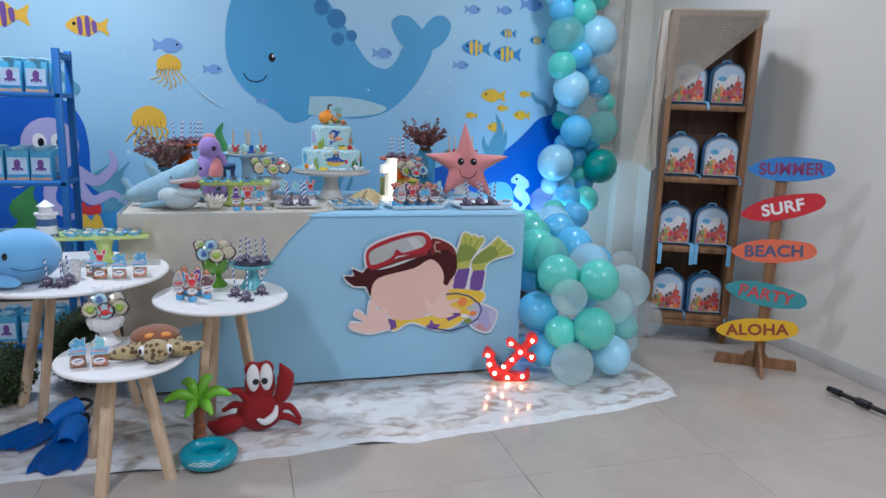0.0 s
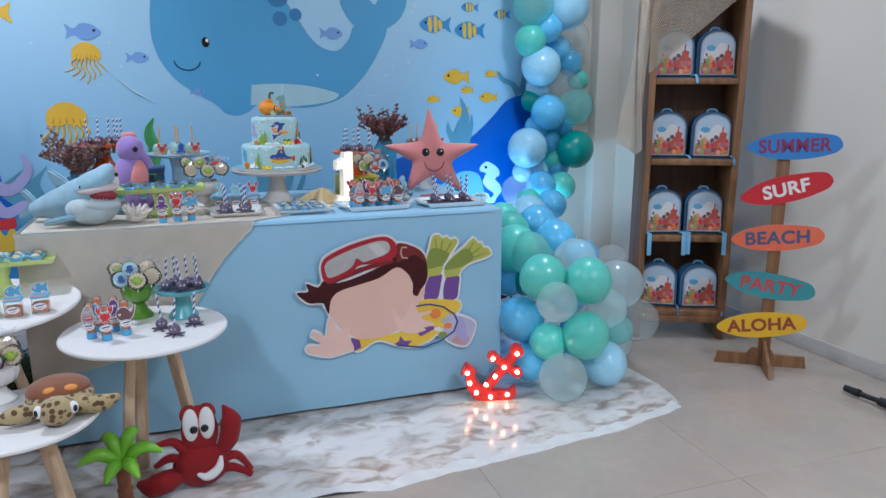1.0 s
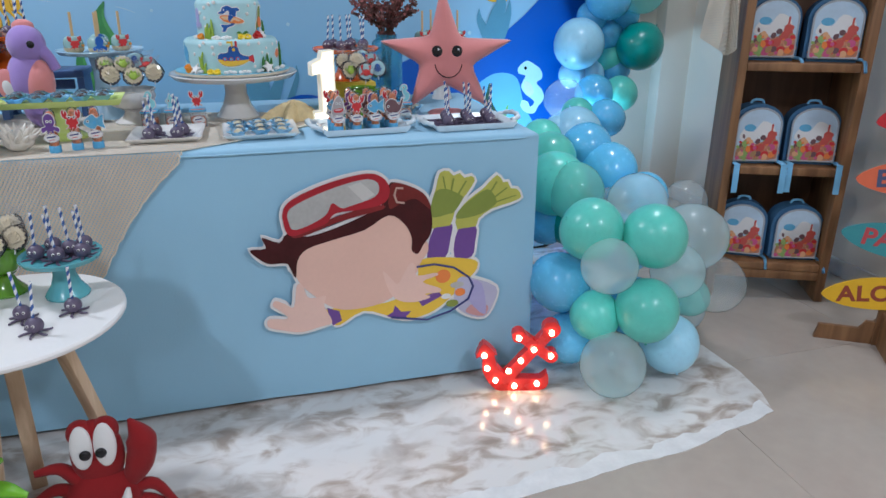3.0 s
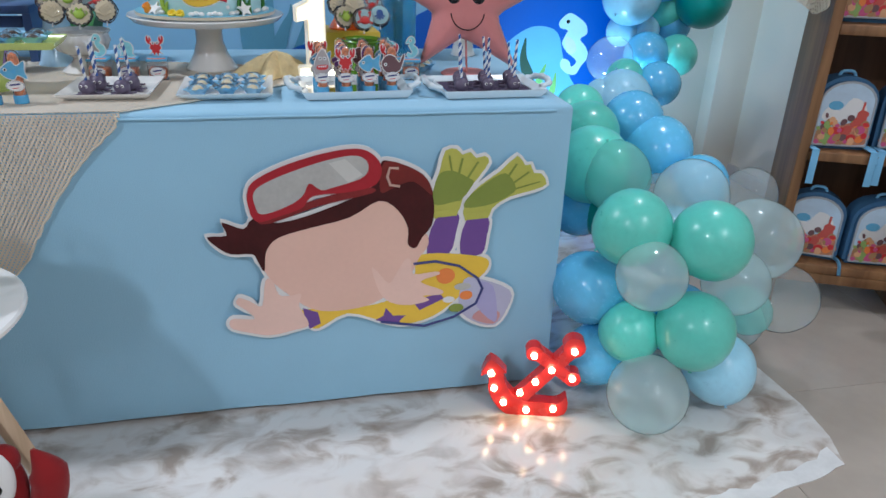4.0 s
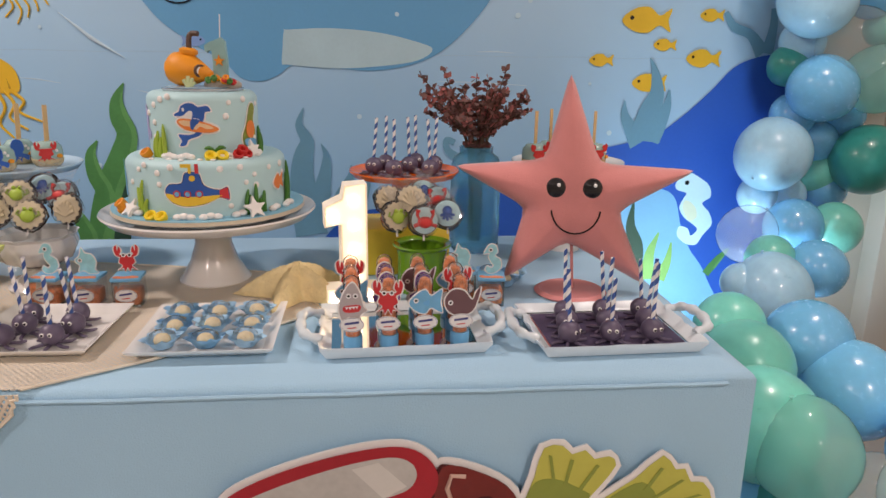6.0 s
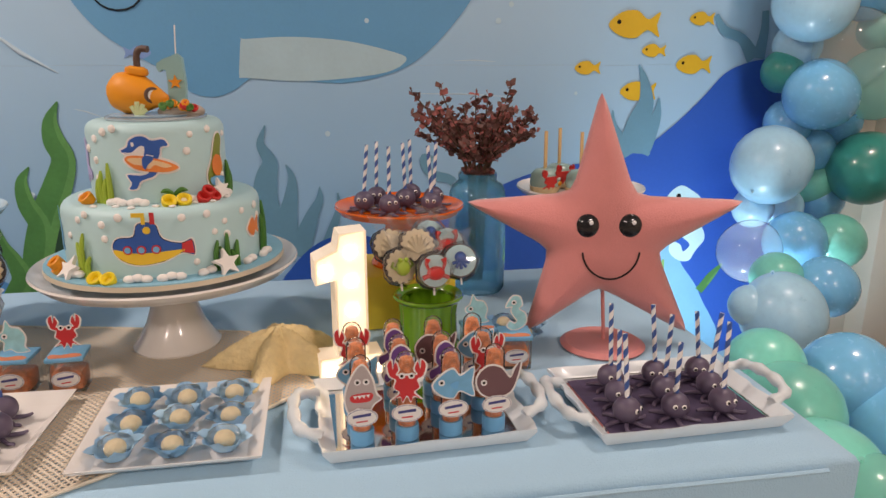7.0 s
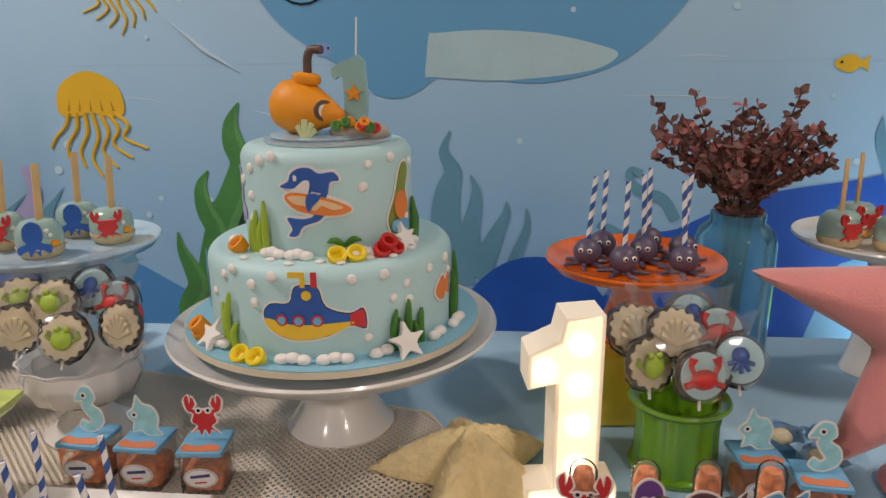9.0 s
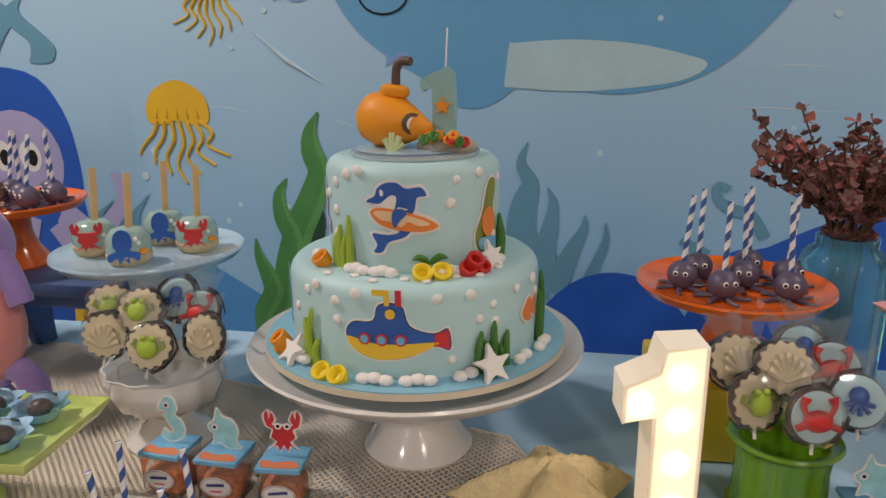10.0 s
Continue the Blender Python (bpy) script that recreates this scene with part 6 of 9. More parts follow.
def cookie_bunch(m, styles, label, seed=1, spread=0.052):
    b = thing("cookie_bouquet", m, label, "cookies", "iced cookie bouquets")
    rnd = random.Random(seed)
    places = ((-0.045, -0.030, 0.018), (0.012, -0.045, 0.012), (0.062, -0.018, 0.020), (-0.012, -0.010, 0.052), (0.045, 0.012, 0.046), (-0.058, 0.008, 0.048), (0.015, 0.025, 0.060), (-0.035, 0.035, 0.035), (0.06, 0.04, 0.03))
    for i, (s, (x, y, z)) in enumerate(zip(styles, places)):
        x, y, z = x * 0.86 * spread / 0.052, y * 0.88, z * 0.76 + 0.004
        cookie(b, pose(x, y, z + 0.012, 72 - 14 * (i > 2) + rnd.uniform(-6, 6), rnd.uniform(-8, 8), -x * 300 + 8 + rnd.uniform(-10, 10)) @ Matrix.Scale(0.9, 4), s)
    return b


def cake_stand(m, r, h, mat, label, foot=None, lip=0.008, group=""):
    foot = foot or r * 0.5
    s = thing("cake_stand", m, label, "cake stand", group)
    part("plate", lathe([(0, h - 0.012), (r * 0.55, h - 0.012), (r * 0.93, h - 0.005), (r, h + lip - 0.003), (r * 0.992, h + lip), (r * 0.93, h + 0.002), (r * 0.6, h), (0, h)], 64), mat, s)
    part("stem", lathe([(0, 0), (foot, 0), (foot * 1.02, 0.004), (foot * 0.92, 0.012), (foot * 0.68, h * 0.3), (foot * 0.52, h * 0.55), (foot * 0.52, h * 0.75), (foot * 0.66, h - 0.012), (0, h - 0.012)], 48), mat, s)
    return s


# ---- cake on its stand ----
CX, CY = 1.008, 3.885


def cake():
    cake_stand(pose(CX, CY, TZ + 0.0035), 0.197, 0.132, CERAMIC, "large round white ceramic cake stand under the party cake", 0.066, 0.012)
    z0 = TZ + 0.0035 + 0.1445
    c = thing("party_cake", pose(CX, CY, z0), "two-tier pale blue fondant cake with sea decorations and submarine topper", "cake")
    part("cake_board", lathe([(0, 0), (0.172, 0), (0.174, 0.002), (0.174, 0.009), (0, 0.009)], 64), mk("cake_board", (0.22, 0.50, 0.64), rough=0.6, var=0.1, scale=8), c)
    part("board_drum", lathe([(0, -0.012), (0.135, -0.012), (0.135, 0.0), (0, 0.0)], 48), PAPER, c)
    part("board_rim", lathe([(0.1742, 0.0005), (0.1752, 0.0005), (0.1752, 0.0075), (0.1742, 0.0075)], 64), mk("gold_rim", (0.62, 0.55, 0.42), rough=0.35), c)

    def tier(r, z, h, b=0.016):
        prof = [(0, z), (r, z), (r, z + h - b)] + [(r - b + b * math.cos(a), z + h - b + b * math.sin(a)) for a in np.linspace(0, math.pi / 2, 7)[1:]] + [(0, z + h)]
        bm = lathe(prof, 72)
        for v in bm.verts:
            k = 1 + 0.006 * noise.noise(v.co * 14)
            v.co.x *= k
            v.co.y *= k
        return bm

    R1, R2, Z1, H1, Z2, H2 = 0.142, 0.0965, 0.009, 0.0955, 0.1040, 0.1125
    part("lower_tier", tier(R1, Z1, H1), ICING, c)
    part("upper_tier", tier(R2, Z2, H2), ICING, c)
    front = math.radians(-90)

    def on(r, ang, z, tilt=0):
        a = front + math.radians(ang) + math.radians(13)
        return Matrix.Translation((r * math.cos(a), r * math.sin(a), z)) @ Matrix.Rotation(a + math.pi / 2, 4, "Z") @ Matrix.Rotation(math.radians(tilt), 4, "X")

    def curve_to(bm, r):
        for v in bm.verts:
            d = v.co.x / r
            rad = r - v.co.y
            v.co.x, v.co.y = rad * math.sin(d), r - rad * math.cos(d)
        return bm

    stack = [0]

    def sticker(name, pts, mat, parent, r, M, layer, n=4):
        stack[0] += 1
        part(name, curve_to(flat(pts, 0.0008, n), r), mat, parent, m=M @ pose(0, -0.0006 - 0.0009 * layer - 0.00005 * (stack[0] % 9), 0), smooth=False)

    # submarine picture on the lower tier
    M = on(R1, -8, Z1 + 0.043)
    sub = [(-0.053, 0.002), (-0.045, 0.014), (-0.024, 0.017), (-0.017, 0.034), (0.004, 0.034), (0.012, 0.013), (0.036, 0.004), (0.050, 0.008), (0.052, -0.013), (0.036, -0.008), (0.012, -0.018), (-0.02, -0.022), (-0.044, -0.014)]
    sticker("picture", grown(sub, 0.003), PAPER, c, R1, M, 0)
    sticker("submarine_outline", grown(sub, 0.0009), BLACK, c, R1, M, 0.5)
    sticker("submarine_hull", sub, BLUE_I, c, R1, M, 1)
    sticker("submarine_belly", [(-0.052, -0.001), (-0.02, -0.006), (0.036, -0.004), (0.036, -0.008), (0.012, -0.018), (-0.02, -0.022), (-0.044, -0.014)], YELLOW, c, R1, M, 2)
    sticker("submarine_tail", [(0.037, 0.004), (0.051, 0.008), (0.053, -0.012), (0.037, -0.008)], RED, c, R1, M, 2, 0)
    for x in (-0.033, -0.015, 0.004):
        sticker("porthole", oval(x, -0.001, 0.0062), RED, c, R1, M, 3, 1)
        sticker("porthole_glass", oval(x, -0.001, 0.0042), TOPPER_BLUE, c, R1, M, 4, 1)
    sticker("porthole", oval(-0.006, 0.026, 0.005), YELLOW, c, R1, M, 3, 1)
    sticker("periscope", [(-0.024, 0.050), (-0.024, 0.044), (-0.012, 0.044), (-0.012, 0.034), (-0.007, 0.034), (-0.007, 0.050)], YELLOW, c, R1, M, 1, 0)
    sticker("funnel", [(-0.001, 0.050), (-0.001, 0.034), (0.005, 0.034), (0.005, 0.050)], RED, c, R1, M, 1, 0)
    # dolphin picture on the upper tier
    M = on(R2, -8, Z2 + 0.058)
    dol = [(-0.0365, 0.0175), (-0.0274, 0.0226), (-0.0237, 0.0310), (-0.0146, 0.0365), (-0.0036, 0.0365), (0.0055, 0.0310), (0.0201, 0.0321), (0.0255, 0.0237), (0.0164, 0.0219), (0.0139, 0.0109), (0.0091, 0.0000), (0.0099, -0.0109), (0.0036, -0.0182), (-0.0073, -0.0219), (-0.0146, -0.0255), (-0.0201, -0.0347), (-0.0299, -0.0354), (-0.0255, -0.0274), (-0.0310, -0.0164), (-0.0201, -0.0164), (-0.0109, -0.0164), (-0.0018, -0.0128), (-0.0055, -0.0055), (-0.0091, 0.0036), (-0.0146, 0.0109), (-0.0219, 0.0128), (-0.0310, 0.0139)]
    brd = [(-0.0321, 0.0055), (-0.0255, 0.0109), (-0.0073, 0.0102), (0.0182, 0.0036), (0.0347, -0.0044), (0.0365, -0.0091), (0.0219, -0.0128), (-0.0036, -0.0109), (-0.0219, -0.0055)]
    sticker("picture", grown(dol, 0.003), PAPER, c, R2, M, 0)
    sticker("picture", grown(brd, 0.003), PAPER, c, R2, M, 0.3)
    sticker("dolphin", dol, BLUE_I, c, R2, M, 1)
    sticker("dolphin_belly", [(-0.0347, 0.0157), (-0.0219, 0.0153), (-0.0109, 0.0237), (-0.0044, 0.0219), (-0.0066, 0.0091), (-0.0091, 0.0000), (-0.0164, 0.0055), (-0.0201, 0.0117)], PAPER, c, R2, M, 2)
    sticker("dolphin_eye", [(-0.0212, 0.0292), (-0.0182, 0.0285), (-0.0179, 0.0241), (-0.0208, 0.0237)], PAPER, c, R2, M, 3)
    sticker("surfboard", brd, ORANGE, c, R2, M, 3)
    sticker("surfboard_wave", [(-0.0285, 0.0055), (-0.0237, 0.0080), (-0.0073, 0.0073), (0.0164, 0.0015), (0.0292, -0.0051), (0.0182, -0.0066), (0.0073, -0.0022), (0.0000, -0.0073), (-0.0109, -0.0022), (-0.0201, -0.0007)], mk("sand_print", (0.80, 0.56, 0.33), rough=0.45), c, R2, M, 4)
    sticker("fin", [(-0.0073, 0.0091), (0.0018, 0.0109), (0.0062, 0.0062), (-0.0015, -0.0018), (-0.0055, -0.0080), (-0.0088, -0.0022)], BLUE_I, c, R2, M, 5)
    # parrot picture and a fish further round
    M = on(R2, 52, Z2 + 0.052, 0)
    tur = [(-0.014, -0.036), (-0.020, -0.018), (-0.010, 0.004), (0.0, 0.034), (0.010, 0.040), (0.016, 0.030), (0.010, 0.010), (0.016, -0.010), (0.010, -0.036)]
    sticker("picture", grown(tur, 0.003), PAPER, c, R2, M, 0)
    sticker("sea_animal", tur, FIN_G, c, R2, M, 1)
    sticker("sea_animal_shell", oval(0.0, -0.006, 0.012, 0.016), ORANGE, c, R2, M, 2, 1)
    sticker("sea_animal_fin", [(-0.014, -0.034), (0.010, -0.034), (0.012, -0.024), (-0.016, -0.022)], TOPPER_BLUE, c, R2, M, 3)
    M = on(R1, 58, Z1 + 0.047, 0)
    sticker("picture", grown([(x * 0.028, z * 0.03) for x, z in FISHY], 0.003), PAPER, c, R1, M, 0)
    sticker("fish", [(x * 0.028, z * 0.03) for x, z in FISHY], ORANGE, c, R1, M, 1)
    M = on(R1, -82, Z1 + 0.05, 0)
    sticker("picture", [(x * 0.04, z * 0.05) for x, z in DOLPHIN], TOPPER_BLUE, c, R1, M, 0)
    M = on(R2, -80, Z2 + 0.05, 0)
    sticker("picture", [(x * 0.04, z * 0.05) for x, z in OCTO], LILAC_P, c, R2, M, 0)

    # sugar bubbles
    rnd = random.Random(3)
    ring = [("l", a, z) for a, z in ((-62, 0.062), (-35, 0.086), (-34, 0.064), (8, 0.094), (22, 0.095), (26, 0.064), (33, 0.078), (34, 0.056), (47, 0.088), (-52, 0.09), (62, 0.09), (66, 0.07), (-25, 0.098), (-46, 0.1), (72, 0.05), (14, 0.02))] + [("u", a, z) for a, z in ((-57, 0.09), (-46, 0.10), (-58, 0.06), (-36, 0.105), (-70, 0.075), (26, 0.095), (22, 0.072), (44, 0.10), (-58, 0.035), (68, 0.09), (60, 0.03))]
    for i, (w, a, z) in enumerate(ring):
        r, zz, z = (R1, Z1, z * 0.88) if w == "l" else (R2, Z2, z)
        part("sugar_bubble", ball(rnd.uniform(0.0047, 0.0062), Matrix.Diagonal((1, 0.5, 1, 1)), 12, 8), WHITE_I, c, m=on(r + 0.0005, a, zz + z))
    for i in range(9):
        a = -60 + i * 13 + rnd.uniform(-3, 3)
        part("sugar_bubble", ball(0.0045, Matrix.Diagonal((1.2, 1, 0.5, 1)), 12, 8), WHITE_I, c, m=on(R2 + 0.022 + 0.008 * (i % 2), a, Z1 + H1 + 0.001))

    # fondant plants, shells and sponges
    def weeds(r, ang, z, mat, hs, step=3.4):
        for i, h in enumerate(hs):
            M2 = on(r + 0.004, ang + (i - len(hs) / 2) * step, z)
            bw = rnd.uniform(-0.004, 0.004)
            part("sugar_weed", tube(bend([(0, 0, -0.003), (bw, -0.001, h * 0.5), (-bw, 0.0, h)], 4), [0.0042, 0.0044, 0.0044, 0.0042, 0.004, 0.0038, 0.0034, 0.0028, 0.0015], 8), mat, c, m=M2)

    weeds(R1, -47, Z1, LIME_I, (0.048, 0.062, 0.030))
    weeds(R1, 34, Z1, GREEN_I, (0.044, 0.034, 0.052, 0.026, 0.038))
    weeds(R2, -47, Z2, LIME_I, (0.034, 0.046, 0.036, 0.058), 4.5)
    weeds(R1, 74, Z1, GREEN_I, (0.06, 0.08), 4)
    weeds(R2, 72, Z2, GREEN_I, (0.05, 0.04), 4)

    def sponge(M2, mat, r, tubes):
        for x, y, h in tubes:
            part("sugar_sponge", lathe([(0, 0), (r * 0.85, 0), (r, h * 0.6), (r, h), (r * 0.8, h + 0.001), (r * 0.55, h - 0.001), (r * 0.45, h * 0.5), (0, h * 0.5)], 18), mat, c, m=M2 @ pose(x, y - 0.006, 0, 38, 0, 0))

    zt = Z1 + H1
    sponge(on(R2 + 0.008, -60, zt + 0.001), ORANGE_I, 0.010, ((0, 0, 0.013),))
    sponge(on(R2 + 0.010, 8, zt), YELLOW_I, 0.0105, ((-0.010, 0, 0.012), (0.010, 0.0, 0.012)))
    for sx in (-1, 1):
        part("sugar_leaf", tube(bend([(0, 0, 0.012), (sx * 0.010, -0.002, 0.019), (sx * 0.018, -0.004, 0.018)], 4), [0.002, 0.003, 0.0035, 0.004, 0.004, 0.0035, 0.003, 0.002, 0.001], 6), GREEN_I, c, m=on(R2 + 0.006, 8, zt))
    sponge(on(R2 + 0.010, 31, zt), RED_I, 0.0095, ((-0.009, 0, 0.012), (0.009, 0, 0.011), (0, 0.006, 0.022)))
    sponge(on(R1 + 0.010, -33, Z1), YELLOW_I, 0.0105, ((-0.010, 0, 0.011), (0.010, 0, 0.011)))
    sponge(on(R1 + 0.006, -66, Z1), ORANGE_I, 0.010, ((0, 0, 0.013), (0, 0.004, 0.026)))
    for r, a, z, n in ((R1 + 0.014, 2, Z1, 3), (R1 + 0.014, -14, Z1, 3), (R1 + 0.012, 20, Z1, 2), (R1 + 0.012, 48, Z1, 2), (R1 + 0.012, -54, Z1, 4), (R1 + 0.013, 66, Z1, 3), (R2 + 0.012, -32, zt, 3), (R2 + 0.012, -16, zt, 3), (R2 + 0.014, 20, zt, 3), (R2 + 0.012, 50, zt, 5), (R2 + 0.014, -72, zt, 3)):
        for k in range(n):
            part("sugar_pebble", ball(0.0075, Matrix.Diagonal((1.1, 0.9, 0.75, 1)), 12, 8), WHITE_I, c, m=on(r, a + (k - n / 2) * 4.2, z + 0.004 + 0.002 * (k % 2)))

    def sugar_star(M2, s):
        pts = []
        for k in range(10):
            a = math.pi / 2 + math.pi * k / 5
            q = s if k % 2 == 0 else s * 0.45
            pts.append((q * math.cos(a), q * math.sin(a)))
        bm = flat(pts, 0.006, 3)
        part("sugar_starfish", bm, WHITE_I, c, m=M2)

    sugar_star(on(R1 + 0.018, 27, Z1 + 0.012, -28), 0.022)
    sugar_star(on(R1 + 0.014, -56, Z1 + 0.010, -40), 0.020)
    sugar_star(on(R2 + 0.010, 47, zt + 0.010, -25), 0.018)

    # topper: submarine, candle and coral on a clear disc
    zt = Z2 + H2
    part("topper_disc", lathe([(0, 0), (0.070, 0), (0.071, 0.002), (0.071, 0.004), (0, 0.004)], 48), mk("silver_board", (0.55, 0.62, 0.66), rough=0.22, metal=0.5, var=0.05), c, m=pose(0.005, -0.01, zt + 0.0005))
    part("topper_base", lathe([(0, 0), (0.058, 0), (0.06, 0.002), (0, 0.003)], 40), BLUE_C, c, m=pose(0.0, -0.01, zt + 0.0048))
    prof = [(0, -0.036), (0.016, -0.033), (0.027, -0.022), (0.031, -0.005), (0.029, 0.010), (0.022, 0.026), (0.014, 0.042), (0.007, 0.056), (0.0, 0.060)]
    part("submarine", lathe(prof, 32), ORANGE_I, c, "orange fondant submarine", m=pose(-0.026, -0.005, zt + 0.036, 0, 98, -24))
    part("submarine_hatch", lathe([(0, 0), (0.0145, 0), (0.0165, 0.004), (0.0155, 0.009), (0.010, 0.012), (0, 0.012)], 24), ORANGE_I, c, m=pose(-0.018, -0.006, zt + 0.062, 0, 8, 0))
    part("periscope", tube(bend([(0, 0, 0), (0.001, 0, 0.018), (0.006, 0, 0.026), (0.018, -0.004, 0.026)], 5), 0.0048, 12), BROWN_I, c, m=pose(-0.016, -0.006, zt + 0.072))
    part("porthole", lathe([(0, 0), (0.0115, 0), (0.0115, 0.004), (0.008, 0.005), (0.008, 0.003), (0, 0.003)], 24), BROWN_I, c, m=pose(0.005, -0.028, zt + 0.034, 90, 0, 38))
    part("porthole_glass", lathe([(0, 0), (0.0078, 0), (0.007, 0.003), (0, 0.0035)], 20), WHITE_I, c, m=pose(0.0058, -0.0295, zt + 0.034, 90, 0, 38))
    cd = part("candle", flat([(-0.010, 0), (0.011, 0), (0.011, 0.062), (-0.002, 0.064), (-0.018, 0.056), (-0.016, 0.046), (-0.008, 0.048), (-0.008, 0.01)], 0.014, 2), mk("candle_wax", (0.27, 0.50, 0.50), rough=0.4, var=0.1, sss=0.2), c, "pale blue number candle with wick", m=pose(0.034, 0.006, zt + 0.010) @ Matrix.Scale(1.22, 4))
    part("wick", tube([(0.003, -0.006, 0.06), (0.005, -0.006, 0.100)], 0.0008, 6), PAPER, cd)
    st = [(0.0085 * (1 if k % 2 == 0 else 0.42) * math.cos(math.pi / 2 + math.pi * k / 5), 0.0085 * (1 if k % 2 == 0 else 0.42) * math.sin(math.pi / 2 + math.pi * k / 5)) for k in range(10)]
    part("candle_star", flat(st, 0.003, 2), ORANGE_I, cd, m=pose(0.002, -0.0142, 0.034))
    part("rock", ball(0.026, Matrix.Diagonal((1.3, 0.8, 0.5, 1)), 20, 12), mk("grey_fondant", (0.42, 0.38, 0.33), rough=0.6, var=0.2, scale=60, bump=0.2), c, m=pose(0.042, -0.018, zt + 0.010))
    for i in range(14):
        a, q = rnd.uniform(0, 6.3), rnd.uniform(0.008, 0.03)
        part("coral", lathe([(0, 0), (0.0045, 0.001), (0.006, 0.008), (0.0035, 0.010), (0, 0.006)], 10), (RED_I, ORANGE_I, GREEN_I, ORANGE_I, GREEN_I)[i % 5], c, m=pose(0.035 + q * math.cos(a), -0.034 + 0.5 * q * math.sin(a), zt + 0.009 + rnd.uniform(0, 0.012), 50, rnd.uniform(-40, 40), 0))
    for dx, dz in ((-0.008, 0.014), (0, 0.020), (0.008, 0.016), (0.012, 0.009)):
        part("coral", tube([(0, 0, 0), (dx, 0, dz)], [0.004, 0.0032], 8), mk("pale_green_fondant", (0.55, 0.62, 0.33), rough=0.5), c, m=pose(-0.012, -0.046, zt + 0.006))


cake()


# ---- number light ----
def number_light():
    m = pose(1.279, 3.735, TZ + 0.002, 0, 0, 8)
    t = thing("number_one_light", m, "white plastic marquee light in the shape of a figure one, lit", "lamp")
    pts = [(-0.046, 0), (0.046, 0), (0.046, 0.034), (0.026, 0.034), (0.026, 0.218), (-0.012, 0.216), (-0.017, 0.194), (-0.047, 0.180), (-0.047, 0.144), (-0.020, 0.150), (-0.020, 0.034), (-0.046, 0.034)]
    lit = mk("lit_plastic", (0.82, 0.78, 0.66), rough=0.4, var=0.02, emit=0.85, ecol=(1.0, 0.82, 0.52), bump=0)
    part("casing", flat(pts, 0.044, 0), mk("white_casing", (0.80, 0.77, 0.68), rough=0.35, var=0.02, emit=0.24, ecol=(1.0, 0.80, 0.48), bump=0), t, m=pose(0, 0.022, 0), smooth=False)
    part("lit_face", flat(grown(pts, -0.004), 0.001, 0), lit, t, m=pose(0, -0.0225, 0), smooth=False)
    me = mesh_of("bulb", ball(0.010, Matrix.Diagonal((1, 0.6, 1, 1)), 12, 8), mk("soft_bulb", (1, 0.9, 0.7), emit=9, ecol=(1.0, 0.86, 0.58), bump=0))
    for x, z in ((0.003, 0.017), (-0.032, 0.017), (0.034, 0.017), (0.003, 0.06), (0.003, 0.105), (0.003, 0.148), (0.003, 0.190), (-0.032, 0.164)):
        share("bulb", me, t, pose(x, -0.024, z))


number_light()


